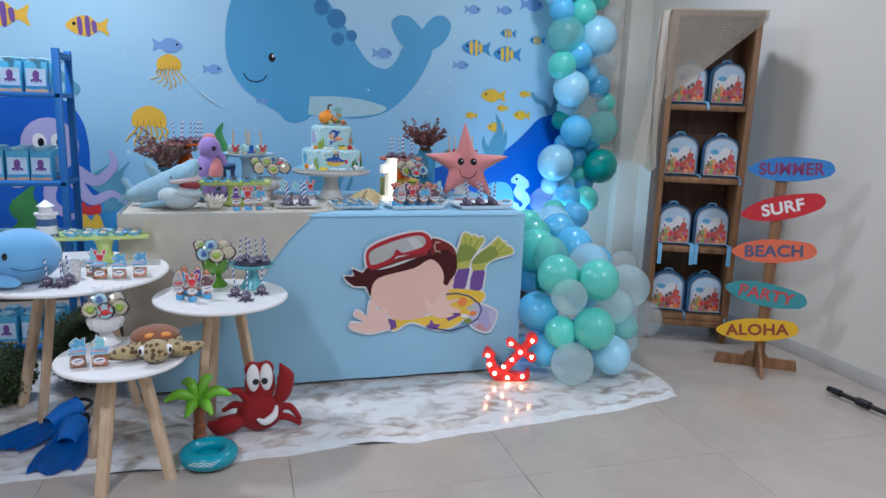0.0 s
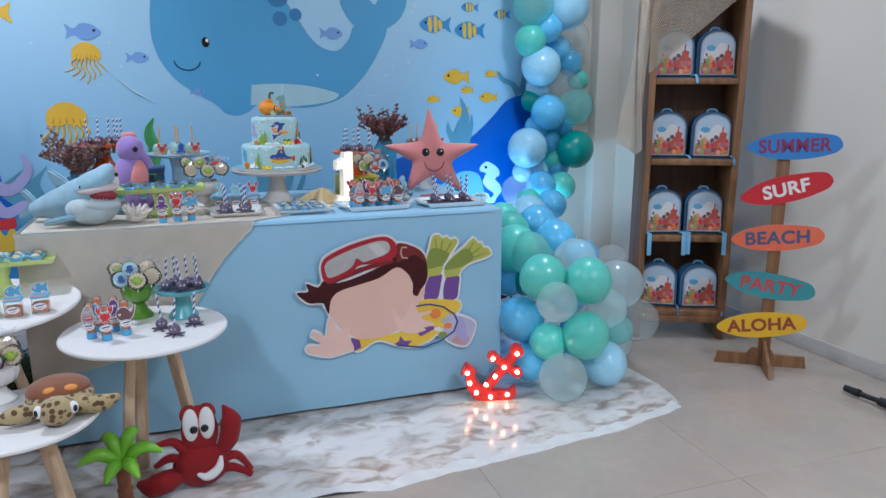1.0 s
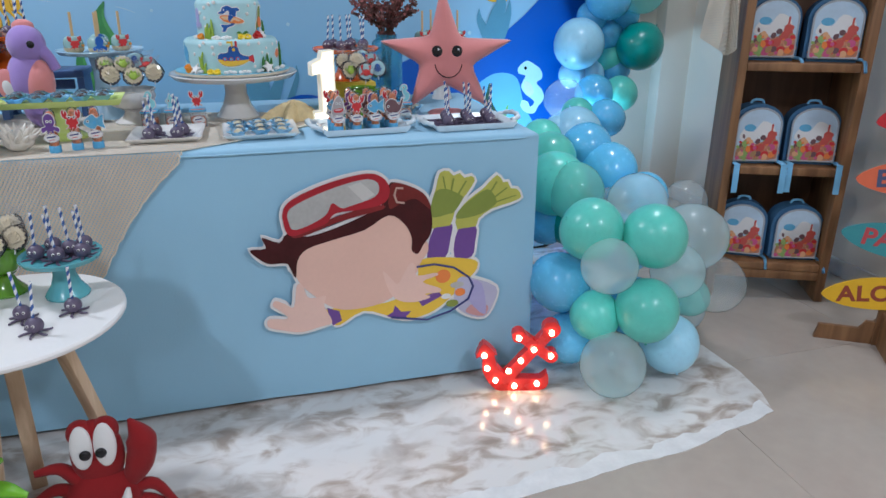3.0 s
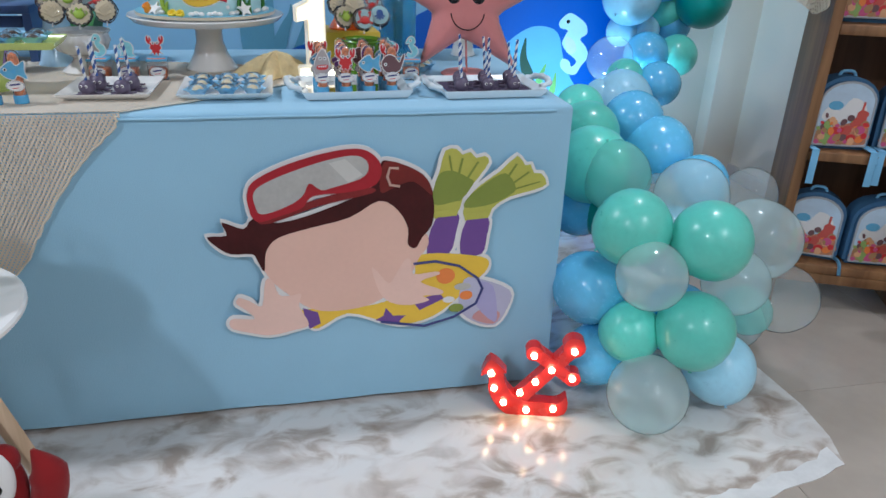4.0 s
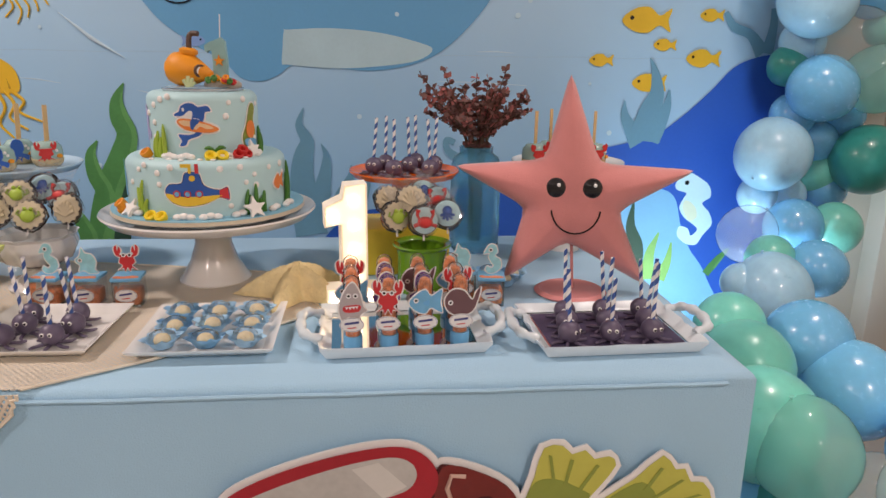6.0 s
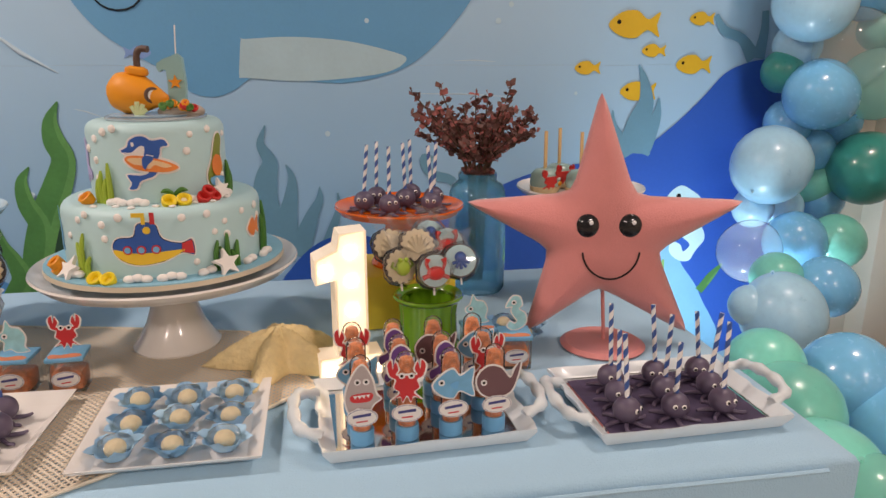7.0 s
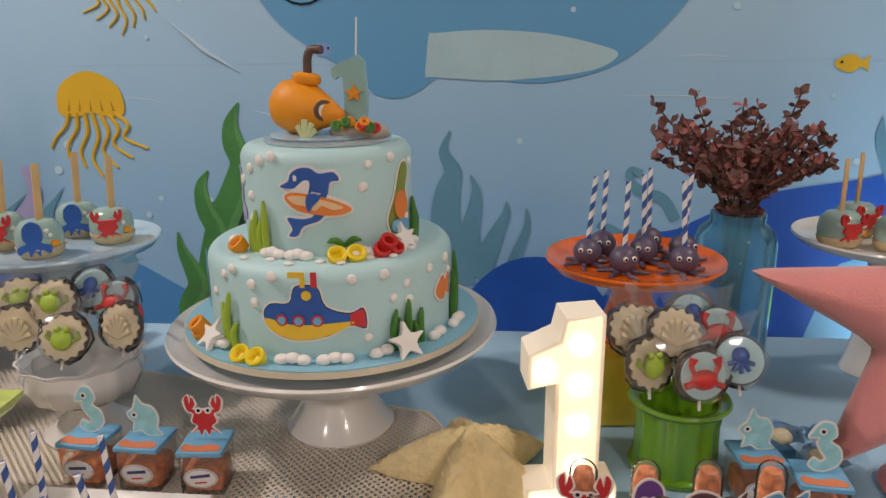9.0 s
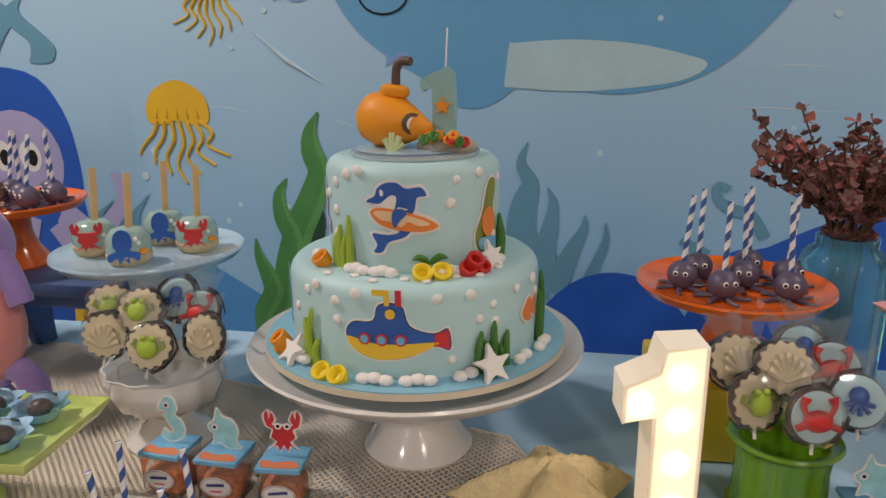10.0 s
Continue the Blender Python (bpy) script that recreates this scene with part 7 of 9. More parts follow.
# ---- felt star ----
def felt_star():
    s = thing("felt_star", pose(1.687, 3.775, TZ + 0.0015), "pink felt starfish plush with black button eyes on a stand", "plush toy")
    tips = [(-0.020, 0.410), (0.226, 0.232), (0.146, 0.004), (-0.134, 0.008), (-0.236, 0.232)]
    inner = [(0.042, 0.240), (0.082, 0.150), (-0.012, 0.090), (-0.094, 0.154), (-0.060, 0.246)]
    loop = []
    for a, b in zip(tips, inner):
        loop += [Vector((a[0], 0, a[1])), Vector((b[0], 0, b[1]))]
    bm = bmesh.new()
    c = Vector((-0.004, 0, 0.175))
    k = len(loop)
    outline = []
    for i in range(k):
        p0, p1 = loop[i], loop[(i + 1) % k]
        for j in range(8):
            outline.append(p0.lerp(p1, j / 8))
    n = len(outline)
    rings = {}
    for side in (-1, 1):
        rs = []
        for u in (1.0, 0.93, 0.8, 0.6, 0.35):
            ring = []
            for i, p in enumerate(outline):
                q = c.lerp(p, u)
                wide = min((p - c).length, 0.10) / 0.10
                th = 0.040 * math.sqrt(max(0, 1 - u ** 2.6)) * (0.75 + 0.25 * wide)
                ring.append(bm.verts.new((q.x, side * th, q.z)) if u < 1 or side == -1 else rings[-1][0][i])
            rs.append(ring)
        rings[side] = rs
        for a, b in zip(rs, rs[1:]):
            for i in range(n):
                f = (a[i], a[(i + 1) % n], b[(i + 1) % n], b[i])
                bm.faces.new(f if side == -1 else f[::-1])
        mid = bm.verts.new((c.x, side * 0.035, c.z))
        for i in range(n):
            bm.faces.new((rs[-1][i], rs[-1][(i + 1) % n], mid))
    bmesh.ops.recalc_face_normals(bm, faces=bm.faces)
    for _ in range(2):
        bmesh.ops.smooth_vert(bm, verts=bm.verts, factor=0.5, use_axis_x=True, use_axis_y=True, use_axis_z=True)
    lean = pose(0, 0, 0.006, -3, 0, -8)
    body = part("body", bm, FELT_PINK, s, m=lean)
    for x in (-0.040, 0.025):
        e = part("eye", ball(0.0185, Matrix.Diagonal((1, 0.45, 1, 1)), 20, 12), BLACK, body, m=pose(x, -0.034, 0.196))
        part("glint", ball(0.0035, Matrix.Diagonal((1, 0.4, 1, 1)), 8, 6), WHITE_P, e, m=pose(0.004, -0.0075, 0.006))
    mouth = [(-0.003 + 0.044 * math.cos(a), -0.0405 + 0.002 * abs(math.cos(a)), 0.160 + 0.046 * math.sin(a)) for a in np.linspace(math.pi * 1.03, math.pi * 1.97, 15)]
    part("mouth", tube(mouth, 0.0015, 6), BLACK, body)
    part("stand_plate", lathe([(0, 0), (0.066, 0), (0.068, 0.003), (0.060, 0.008), (0.050, 0.006), (0, 0.006)], 40), PINK_METAL, s)
    part("stand_rod", tube([(0.006, 0.01, 0.005), (0.0, 0.02, 0.13)], 0.003, 8), PINK_METAL, s)


felt_star()


# ---- dried starfish ----
def starfish():
    """A five-armed body, arched over the table, with a ridge and rows of knobs along each arm."""
    n, rows = 150, 26
    bm = bmesh.new()
    arms = [(18, 0.112), (86, 0.104), (158, 0.120), (232, 0.112), (304, 0.114)]

    def reach(a):
        best, near = 0.046, 180.0
        for deg, length in arms:
            d = abs((math.degrees(a) - deg + 180) % 360 - 180)
            w = max(0.0, 1 - d / 36.0)
            best = max(best, 0.046 + (length - 0.046) * w ** 1.9)
            near = min(near, d)
        return best, near

    rings = []
    for k in range(rows + 1):
        u = k / rows
        ring = []
        for i in range(n):
            a = 2 * math.pi * i / n
            R, near = reach(a)
            r = R * u
            side = min(1.0, near / 36.0)
            z = 0.060 * (1 - min(1, r / 0.118) ** 1.25) * (1 - 0.62 * side * u ** 2) * (1 - 0.55 * u ** 9) + 0.003 * (1 - side) * math.sin(math.pi * u)
            q = Vector((r * math.cos(a), r * math.sin(a), max(0.0008, z)))
            bump = 0.0042 * max(0, noise.noise(q * 230)) + 0.003 * noise.noise(q * 60)
            if near < 4 and u > 0.2:
                bump += 0.0014 * max(0, math.sin(r * 900))
            q.z = max(0.0008, q.z + bump)
            ring.append(q)
        rings.append(ring)
    top = [[bm.verts.new(q) for q in ring] for ring in rings[1:]]
    mid = bm.verts.new(rings[0][0])
    under = [bm.verts.new((q.x * 0.97, q.y * 0.97, 0.0)) for q in rings[-1]]
    for i in range(n):
        h = (i + 1) % n
        bm.faces.new((mid, top[0][i], top[0][h]))
        for a, b in zip(top, top[1:]):
            bm.faces.new((a[i], b[i], b[h], a[h]))
        bm.faces.new((top[-1][i], under[i], under[h], top[-1][h]))
    bm.faces.new(under[::-1])
    bmesh.ops.recalc_face_normals(bm, faces=bm.faces)
    solid("dried_starfish", bm, SPONGE, pose(1.178, 3.775, TZ + 0.006, 0, 0, 20), "knobbly pale yellow dried starfish arched on the table", "starfish")


starfish()


# ---- trays along the front ----
def square_plate(m, w, d, label):
    bm = bmesh.new()
    rings = []
    for k, z in ((0.80, 0.003), (0.82, 0.004), (0.97, 0.016), (1.0, 0.0165), (0.985, 0.013), (0.80, 0.0)):
        rings.append([bm.verts.new((x * w / 2 * k, y * d / 2 * k, z)) for x, y in ((-1, -1), (0, -1.0), (1, -1), (1, 0), (1, 1), (0, 1), (-1, 1), (-1, 0))])
    for a, b in zip(rings, rings[1:]):
        for i in range(8):
            bm.faces.new((a[i], a[(i + 1) % 8], b[(i + 1) % 8], b[i]))
    bm.faces.new(rings[0])
    bm.faces.new(rings[-1][::-1])
    bmesh.ops.recalc_face_normals(bm, faces=bm.faces)
    return solid("square_plate", bm, CERAMIC, m, label, "plate", "square plates")


def handled_tray(m, w, d, label):
    t = thing("serving_tray", m, label, "tray", "handled serving trays")
    tray_mat = mk("pale_blue_lacquer", (0.66, 0.75, 0.79), rough=0.3, var=0.04, coat=0.3)
    part("mirror_base", box(w * 0.9, d * 0.88, 0.003, 0, (0, 0, 0.0065)), mk("mirror", (0.75, 0.76, 0.76), rough=0.03, metal=1.0, var=0.0, bump=0), t, smooth=False)
    bm = bmesh.new()
    rings = []
    n = 64
    for k, z in ((0.90, 0.009), (0.94, 0.011), (1.02, 0.020), (1.05, 0.021), (1.05, 0.017), (0.96, 0.002), (0.88, 0.0)):
        ring = []
        for i in range(n):
            a = 2 * math.pi * i / n
            c, s = math.cos(a), math.sin(a)
            q = max(abs(c), abs(s))
            wav = 1 + (0.012 * math.sin(9 * a) + 0.008 * math.sin(17 * a + 1)) * (k > 1)
            ring.append(bm.verts.new((c / q * w / 2 * k * wav, s / q * d / 2 * k * wav, z)))
        rings.append(ring)
    for a, b in zip(rings, rings[1:]):
        for i in range(n):
            bm.faces.new((a[i], a[(i + 1) % n], b[(i + 1) % n], b[i]))
    bm.faces.new(rings[-1])
    bmesh.ops.recalc_face_normals(bm, faces=bm.faces)
    part("rim", bm, tray_mat, t)
    for sx in (-1, 1):
        path = bend([(sx * w * 0.51, -d * 0.30, 0.018), (sx * (w * 0.51 + 0.026), -d * 0.24, 0.026), (sx * (w * 0.51 + 0.032), 0, 0.030), (sx * (w * 0.51 + 0.026), d * 0.24, 0.026), (sx * w * 0.51, d * 0.30, 0.018)], 5)
        part("handle", tube(path, [0.0075 + 0.0016 * math.sin(i * 1.7) for i in range(len(path))], 10), tray_mat, t)
    return t


def front_row():
    zt = TZ + 0.001
    # octopus pops on a white plate
    m = pose(0.815, 3.60, TZ + 0.0045, 0, 0, -1)
    square_plate(m, 0.195, 0.20, "white square plate with octopus cake pops")
    rnd = random.Random(8)
    for i in range(2):
        for j in range(3):
            pop_thing(m @ pose(-0.042 + 0.072 * i + 0.012 * (j % 2), -0.050 + 0.046 * j, 0.0045, 0, 0, rnd.uniform(-20, 20)), 0.078, (rnd.uniform(-8, 8), rnd.uniform(-8, 8)))
    # cream sweets on a white plate
    m = pose(1.068, 3.59, TZ + 0.0045, 0, 0, 1)
    square_plate(m, 0.208, 0.205, "white square plate with nine sweets in paper flowers")
    for i in range(3):
        for j in range(3):
            paper_sweet(m @ pose(-0.060 + 0.060 * i + rnd.uniform(-0.003, 0.003), -0.060 + 0.060 * j + rnd.uniform(-0.003, 0.003), 0.0045, rnd.uniform(-6, 6), rnd.uniform(-6, 6), rnd.uniform(0, 60)), CREAM)
    # candy tubes on a mirror tray
    m = pose(1.362, 3.585, zt, 0, 0, 3)
    handled_tray(m, 0.245, 0.185, "pale blue ornate mirror tray with twelve candy tubes")
    order = (("shark", "crab", "fish", "whale"), ("fish", "octopus", "octopus", "crab"), ("crab", "octopus", "whale", "fish"))
    for j in range(3):
        for i in range(4):
            candy_tube(m @ pose(-0.078 + 0.054 * i, -0.058 + 0.054 * j, 0.0085, 0, 0, rnd.uniform(-8, 8)), order[j][i])
    # octopus pops on a second tray
    m = pose(1.690, 3.568, zt, 0, 0, 2)
    tray = handled_tray(m, 0.245, 0.18, "pale blue ornate mirror tray filled with octopus cake pops")
    part("liner", box(0.212, 0.150, 0.0006, 0, (0, 0, 0.0084)), mk("purple_liner", (0.055, 0.04, 0.09), rough=0.7, var=0.3, scale=60), tray, smooth=False)
    for i in range(3):
        for j in range(3):
            pop_thing(m @ pose(-0.066 + 0.066 * i + 0.010 * (j - 1), -0.050 + 0.047 * j, 0.0085, 0, 0, rnd.uniform(-25, 40)), (0.085, 0.07, 0.09)[(i + j) % 3], (rnd.uniform(-7, 7), rnd.uniform(-4, 10)))
    # candy cubes
    for x, y, k, r in ((0.893, 3.742, "crab", 4), (0.824, 3.745, "dolphin", -2), (0.758, 3.748, "seahorse", -5)):
        candy_cube(pose(x, y, TZ + 0.005, 0, 0, r), k)
    candy_cube(pose(1.527, 3.728, zt, 0, 0, -6), "seahorse")
    candy_cube(pose(1.478, 3.765, zt, 0, 0, 4), "dolphin")
    for x, y in ((1.545, 3.865), (1.592, 3.858), (1.57, 3.82)):
        paper_sweet(pose(x, y, zt, 0, 0, 20), CREAM)
    # candy tubes at the netted end
    for x, y, k in ((0.553, 3.475, "octopus"), (0.602, 3.495, "crab"), (0.650, 3.505, "fish")):
        candy_tube(pose(x, y, TZ + 0.005), k)


front_row()


# ---- stands in the second row ----
def urn(m, r, h, mat, label, lobes=12, wave=0.03):
    u = thing("ceramic_urn", m, label, "urn", "urns with cookies")
    part("bowl", lathe([(0, h * 0.42), (r * 0.45, h * 0.42), (r * 0.85, h * 0.55), (r, h * 0.78), (r * 0.94, h * 0.93), (r * 1.04, h), (r * 1.0, h), (r * 0.88, h * 0.92), (r * 0.9, h * 0.75), (r * 0.5, h * 0.5), (0, h * 0.48)], 60, wave, lobes), mat, u)
    part("foot", lathe([(0, 0), (r * 0.78, 0), (r * 0.8, h * 0.05), (r * 0.66, h * 0.12), (r * 0.42, h * 0.26), (r * 0.36, h * 0.36), (r * 0.5, h * 0.425), (0, h * 0.425)], 48), mat, u)
    return u


def candy_apple(m, deco, group="glazed apples"):
    if "apple" not in MESHES:
        MESHES["apple"] = mesh_of("apple", lathe([(0, 0.002), (0.020, 0.002), (0.0265, 0.010), (0.029, 0.022), (0.027, 0.037), (0.019, 0.046), (0.008, 0.048), (0, 0.046)], 28), APPLE)
        MESHES["acrumb"] = mesh_of("crumb_base", lathe([(0, 0), (0.022, 0), (0.0275, 0.006), (0.0292, 0.014), (0.0285, 0.0145), (0, 0.008)], 28), CRUMB)
        MESHES["astick"] = mesh_of("stick", box(0.0095, 0.0028, 0.085, 0.001, (0, 0, 0.075)), STICK)
    t = thing("candy_apple", m, "glazed sage-green candy apple with a sugar %s and wooden stick" % deco, "candy apple", group)
    share("apple", MESHES["apple"], t, Matrix())
    share("crumb_base", MESHES["acrumb"], t, Matrix())
    share("stick", MESHES["astick"], t, pose(0, 0, 0, -4, 5, 25))
    if "acrab" not in MESHES:
        MESHES["acrab"] = mesh_of("sugar_crab", flat([(x * 0.036, z * 0.030) for x, z in CRAB], 0.004, 3), RED_I)
        MESHES["aocto"] = mesh_of("sugar_octopus", flat([(x * 0.038, z * 0.036) for x, z in OCTO], 0.004, 3), BLUE_I)
        MESHES["adot"] = mesh_of("sugar_dot", ball(0.003, Matrix.Diagonal((1, 0.6, 1, 1)), 10, 6), WHITE_I)
        MESHES["abit"] = mesh_of("sugar_coral", flat(oval(0, 0, 0.0055, 0.004), 0.004, 1), ORANGE_I)
    share("sugar_" + deco, MESHES["acrab" if deco == "crab" else "aocto"], t, pose(-0.003, -0.0258, 0.023, 6, 0, 0))
    for x, z in ((0.012, 0.036), (0.016, 0.031)):
        share("sugar_dot", MESHES["adot"], t, pose(x, -0.025, z))
    share("sugar_coral", MESHES["abit"], t, pose(0.019, -0.0205, 0.020, 0, 0, 40))
    return t


def second_row():
    zt = TZ + 0.001
    rnd = random.Random(21)
    # left urn with cookies, on the net
    urn(pose(0.700, 3.845, TZ + 0.005), 0.069, 0.104, CERAMIC, "white fluted ceramic urn holding wrapped cookies")
    cookie_bunch(pose(0.708, 3.828, TZ + 0.128), ("shelli", "frog", "shelli", "frog", "crabi", "frog", "octoi"), "bunch of wrapped iced cookies standing in the white urn", 2, 0.068)
    # apple stand behind it
    a = pose(0.612, 3.975, zt)
    cake_stand(a, 0.127, 0.208, BLUE_C, "pale blue ceramic cake stand with candy apples", 0.06)
    for x, y, k in ((-0.070, -0.018, "crab"), (0.004, -0.052, "octopus"), (-0.008, 0.054, "octopus"), (0.060, 0.022, "crab")):
        candy_apple(a @ pose(x, y, 0.2085, 0, 0, 26), k)
    # right side: yellow riser, orange stand, urn, vase, apples
    solid("wooden_riser", box(0.172, 0.15, 0.095, 0.004, (0, 0, 0.0475)), YELLOW_W, pose(1.378, 3.975, zt, 0, 0, 4), "yellow painted wooden riser block under a cake stand", "riser")
    o = pose(1.380, 3.975, zt + 0.0955)
    cake_stand(o, 0.113, 0.100, ORANGE_C, "bright orange ceramic cake stand with octopus cake pops", 0.05, group="orange cake stands")
    for x, y in ((-0.062, -0.018), (-0.038, 0.022), (-0.022, -0.052), (0.010, -0.005), (0.026, 0.045), (0.050, -0.048), (0.062, 0.006)):
        pop_thing(o @ pose(x, y, 0.1005, 0, 0, rnd.uniform(-25, 25)), 0.082, (rnd.uniform(-8, 4), rnd.uniform(-2, 9)))
    pot = thing("ceramic_pot", pose(1.408, 3.815, zt), "green fluted ceramic pot holding wrapped cookies", "pot")
    part("wall", lathe([(0, 0.008), (0.046, 0.008), (0.045, 0.03), (0.044, 0.06), (0.047, 0.082), (0.044, 0.083), (0.040, 0.06), (0.040, 0.015), (0, 0.012)], 72, 0.035, 14), GREEN_C, pot)
    part("rim", lathe([(0.041, 0.080), (0.052, 0.082), (0.056, 0.087), (0.054, 0.090), (0.044, 0.088), (0.041, 0.084)], 60), GREEN_C, pot)
    part("foot", lathe([(0, 0), (0.050, 0), (0.051, 0.006), (0.046, 0.010), (0, 0.010)], 48), GREEN_C, pot)
    cookie_bunch(pose(1.396, 3.782, TZ + 0.125), ("frog", "crabi", "octoi", "shelli", "crabi", "shelli", "octoi", "frog"), "bunch of wrapped iced cookies standing in the green urn", 5)
    # vases with dried flowers
    vase_of_flowers(pose(1.545, 4.095, zt), "tall ribbed blue glass vase with dried dark red branches", 31, 0.055, 0.235, DRIED_R, 1.0)
    vase_of_flowers(pose(0.225, 3.99, zt), "blue glass vase with dried brown flowers", 32, 0.05, 0.14, DRIED_B, 1.1)
    a = pose(1.752, 4.088, zt)
    cake_stand(a, 0.126, 0.198, CERAMIC, "white ceramic cake stand with candy apples beside the vase", 0.038)
    for x, y, k in ((-0.082, -0.028, "crab"), (-0.020, -0.055, "octopus"), (-0.035, 0.03, "crab"), (0.052, -0.02, "crab")):
        candy_apple(a @ pose(x, y, 0.1985, 0, 0, 12), k)
    # blue stool with an orange stand
    st = thing("wooden_stool", pose(0.40, 4.06, zt), "small dark blue painted wooden step stool", "stool")
    part("seat", box(0.30, 0.15, 0.022, 0.004, (0, 0, 0.139)), BLUE_STOOL, st)
    for sx in (-1, 1):
        part("leg", flat([(-0.065, 0), (-0.03, 0), (0, 0.09), (0.03, 0), (0.065, 0), (0.06, 0.128), (-0.06, 0.128)], 0.02, 0), BLUE_STOOL, st, m=pose(sx * 0.115 + 0.01, 0, 0, 0, 0, 90), smooth=False)
    part("stretcher", box(0.21, 0.016, 0.03, 0.003, (0, 0, 0.10)), BLUE_STOOL, st)
    o = pose(0.315, 4.07, zt + 0.1505)
    cake_stand(o, 0.112, 0.098, ORANGE_C, "bright orange ceramic cake stand with octopus cake pops", 0.05, group="orange cake stands")
    for x, y in ((-0.05, -0.02), (-0.02, 0.03), (-0.01, -0.05), (0.025, 0.0), (0.045, 0.04), (0.06, -0.03), (0.075, 0.01)):
        pop_thing(o @ pose(x, y, 0.0985, 0, 0, rnd.uniform(-25, 25)), 0.082, (rnd.uniform(-8, 4), rnd.uniform(-4, 9)))
    # lime tray with chocolate sweets
    lime_tray(pose(0.545, 3.66, TZ + 0.005, 0, 0, 3), 0.32, 0.135, 0.100, 5, CHOC)


def lime_tray(m, w, d, h, n, filling):
    t = thing("footed_tray", m, "lime green rectangular footed tray with chocolate sweets", "tray", "lime footed trays")
    bm = bmesh.new()
    rings = []
    for k, z in ((0.86, h), (0.9, h + 0.001), (0.99, h + 0.010), (1.0, h + 0.010), (0.98, h + 0.004), (0.86, h - 0.007)):
        rings.append([bm.verts.new((x * w / 2 - x * (1 - k) * d / 2, y * d / 2 * k, z)) for x, y in ((-1, -1), (1, -1), (1, 1), (-1, 1))])
    for a, b in zip(rings, rings[1:]):
        for i in range(4):
            bm.faces.new((a[i], a[(i + 1) % 4], b[(i + 1) % 4], b[i]))
    bm.faces.new(rings[0])
    bm.faces.new(rings[-1][::-1])
    bmesh.ops.recalc_face_normals(bm, faces=bm.faces)
    part("dish", bm, LIME_C, t)
    part("pedestal", lathe([(0, 0), (0.055, 0), (0.056, 0.006), (0.034, 0.02), (0.026, h * 0.5), (0.04, h - 0.006), (0, h - 0.006)], 32), LIME_C, t)
    for i in range(n):
        for j in (-1, 1):
            paper_sweet(m @ pose((i - (n - 1) / 2) * w * 0.84 / n, j * d * 0.21, h + 0.0012, 0, 0, 17 * i), filling)


def vase_of_flowers(m, label, seed, r, h, leaf, size):
    v = thing("flower_vase", m, label, "vase", "vases with dried flowers")
    g = part("glass", lathe([(0, 0.0), (r * 0.92, 0), (r, 0.006), (r, h * 0.82), (r * 0.9, h * 0.90), (r * 0.66, h * 0.94), (r * 0.68, h), (r * 0.62, h), (r * 0.6, h * 0.94), (r * 0.9, h * 0.86), (r * 0.93, 0.012), (0, 0.010)], 54, 0.02, 18), GLASS_BLUE, v, "clear blue ribbed glass")
    g.visible_shadow = False
    rnd = random.Random(seed)
    stems, leaves, leaves2 = bmesh.new(), bmesh.new(), bmesh.new()
    for k in range(44):
        a = 2 * math.pi * k * 0.382 + rnd.uniform(-0.2, 0.2)
        out = (0.02 + 0.112 * math.sqrt(rnd.random())) * size
        top = h + rnd.uniform(0.07, 0.135) * size * (1.2 - out / 0.30) + (0.06 if k in (3, 9, 17, 26) else 0.012)
        p0 = Vector((0.012 * math.cos(a), 0.012 * math.sin(a), 0.02))
        p1 = Vector((0.02 * math.cos(a), 0.02 * math.sin(a), h))
        p2 = Vector((out * math.cos(a), out * math.sin(a), top))
        path = bend([p0, p1, p1.lerp(p2, 0.55) + Vector((0, 0, 0.012)), p2], 4)
        join(stems, tube(path, 0.0012, 5))
        for j in range(19):
            u = 0.30 + 0.70 * j / 18
            q = path[min(len(path) - 1, int(u * len(path)))]
            for s in range(2):
                d = Vector((rnd.uniform(-1, 1), rnd.uniform(-1, 1), rnd.uniform(-0.2, 0.9))).normalized()
                side = d.cross(Vector((rnd.uniform(-1, 1), rnd.uniform(-1, 1), rnd.uniform(-1, 1)))).normalized()
                L = rnd.uniform(0.010, 0.018) * size
                if q.z < h * 0.97:
                    continue
                bmx = leaves if rnd.random() < 0.7 else leaves2
                vs = [bmx.verts.new(q), bmx.verts.new(q + d * L * 0.45 + side * L * 0.44), bmx.verts.new(q + d * L * 0.85 + side * L * 0.22), bmx.verts.new(q + d * L + side.cross(d) * L * 0.18), bmx.verts.new(q + d * L * 0.85 - side * L * 0.22), bmx.verts.new(q + d * L * 0.45 - side * L * 0.44)]
                bmx.faces.new(vs)
    part("branch", stems, STEM, v)
    part("leaves", leaves, leaf, v, "dry curled leaves", smooth=False)
    part("leaves", leaves2, mk("dried_pale_leaf", (0.30, 0.12, 0.14), rough=0.8, var=0.4, scale=30) if leaf == DRIED_B else mk("dried_pink_leaf", (0.34, 0.11, 0.10), rough=0.8, var=0.4, scale=30), v, smooth=False)


second_row()


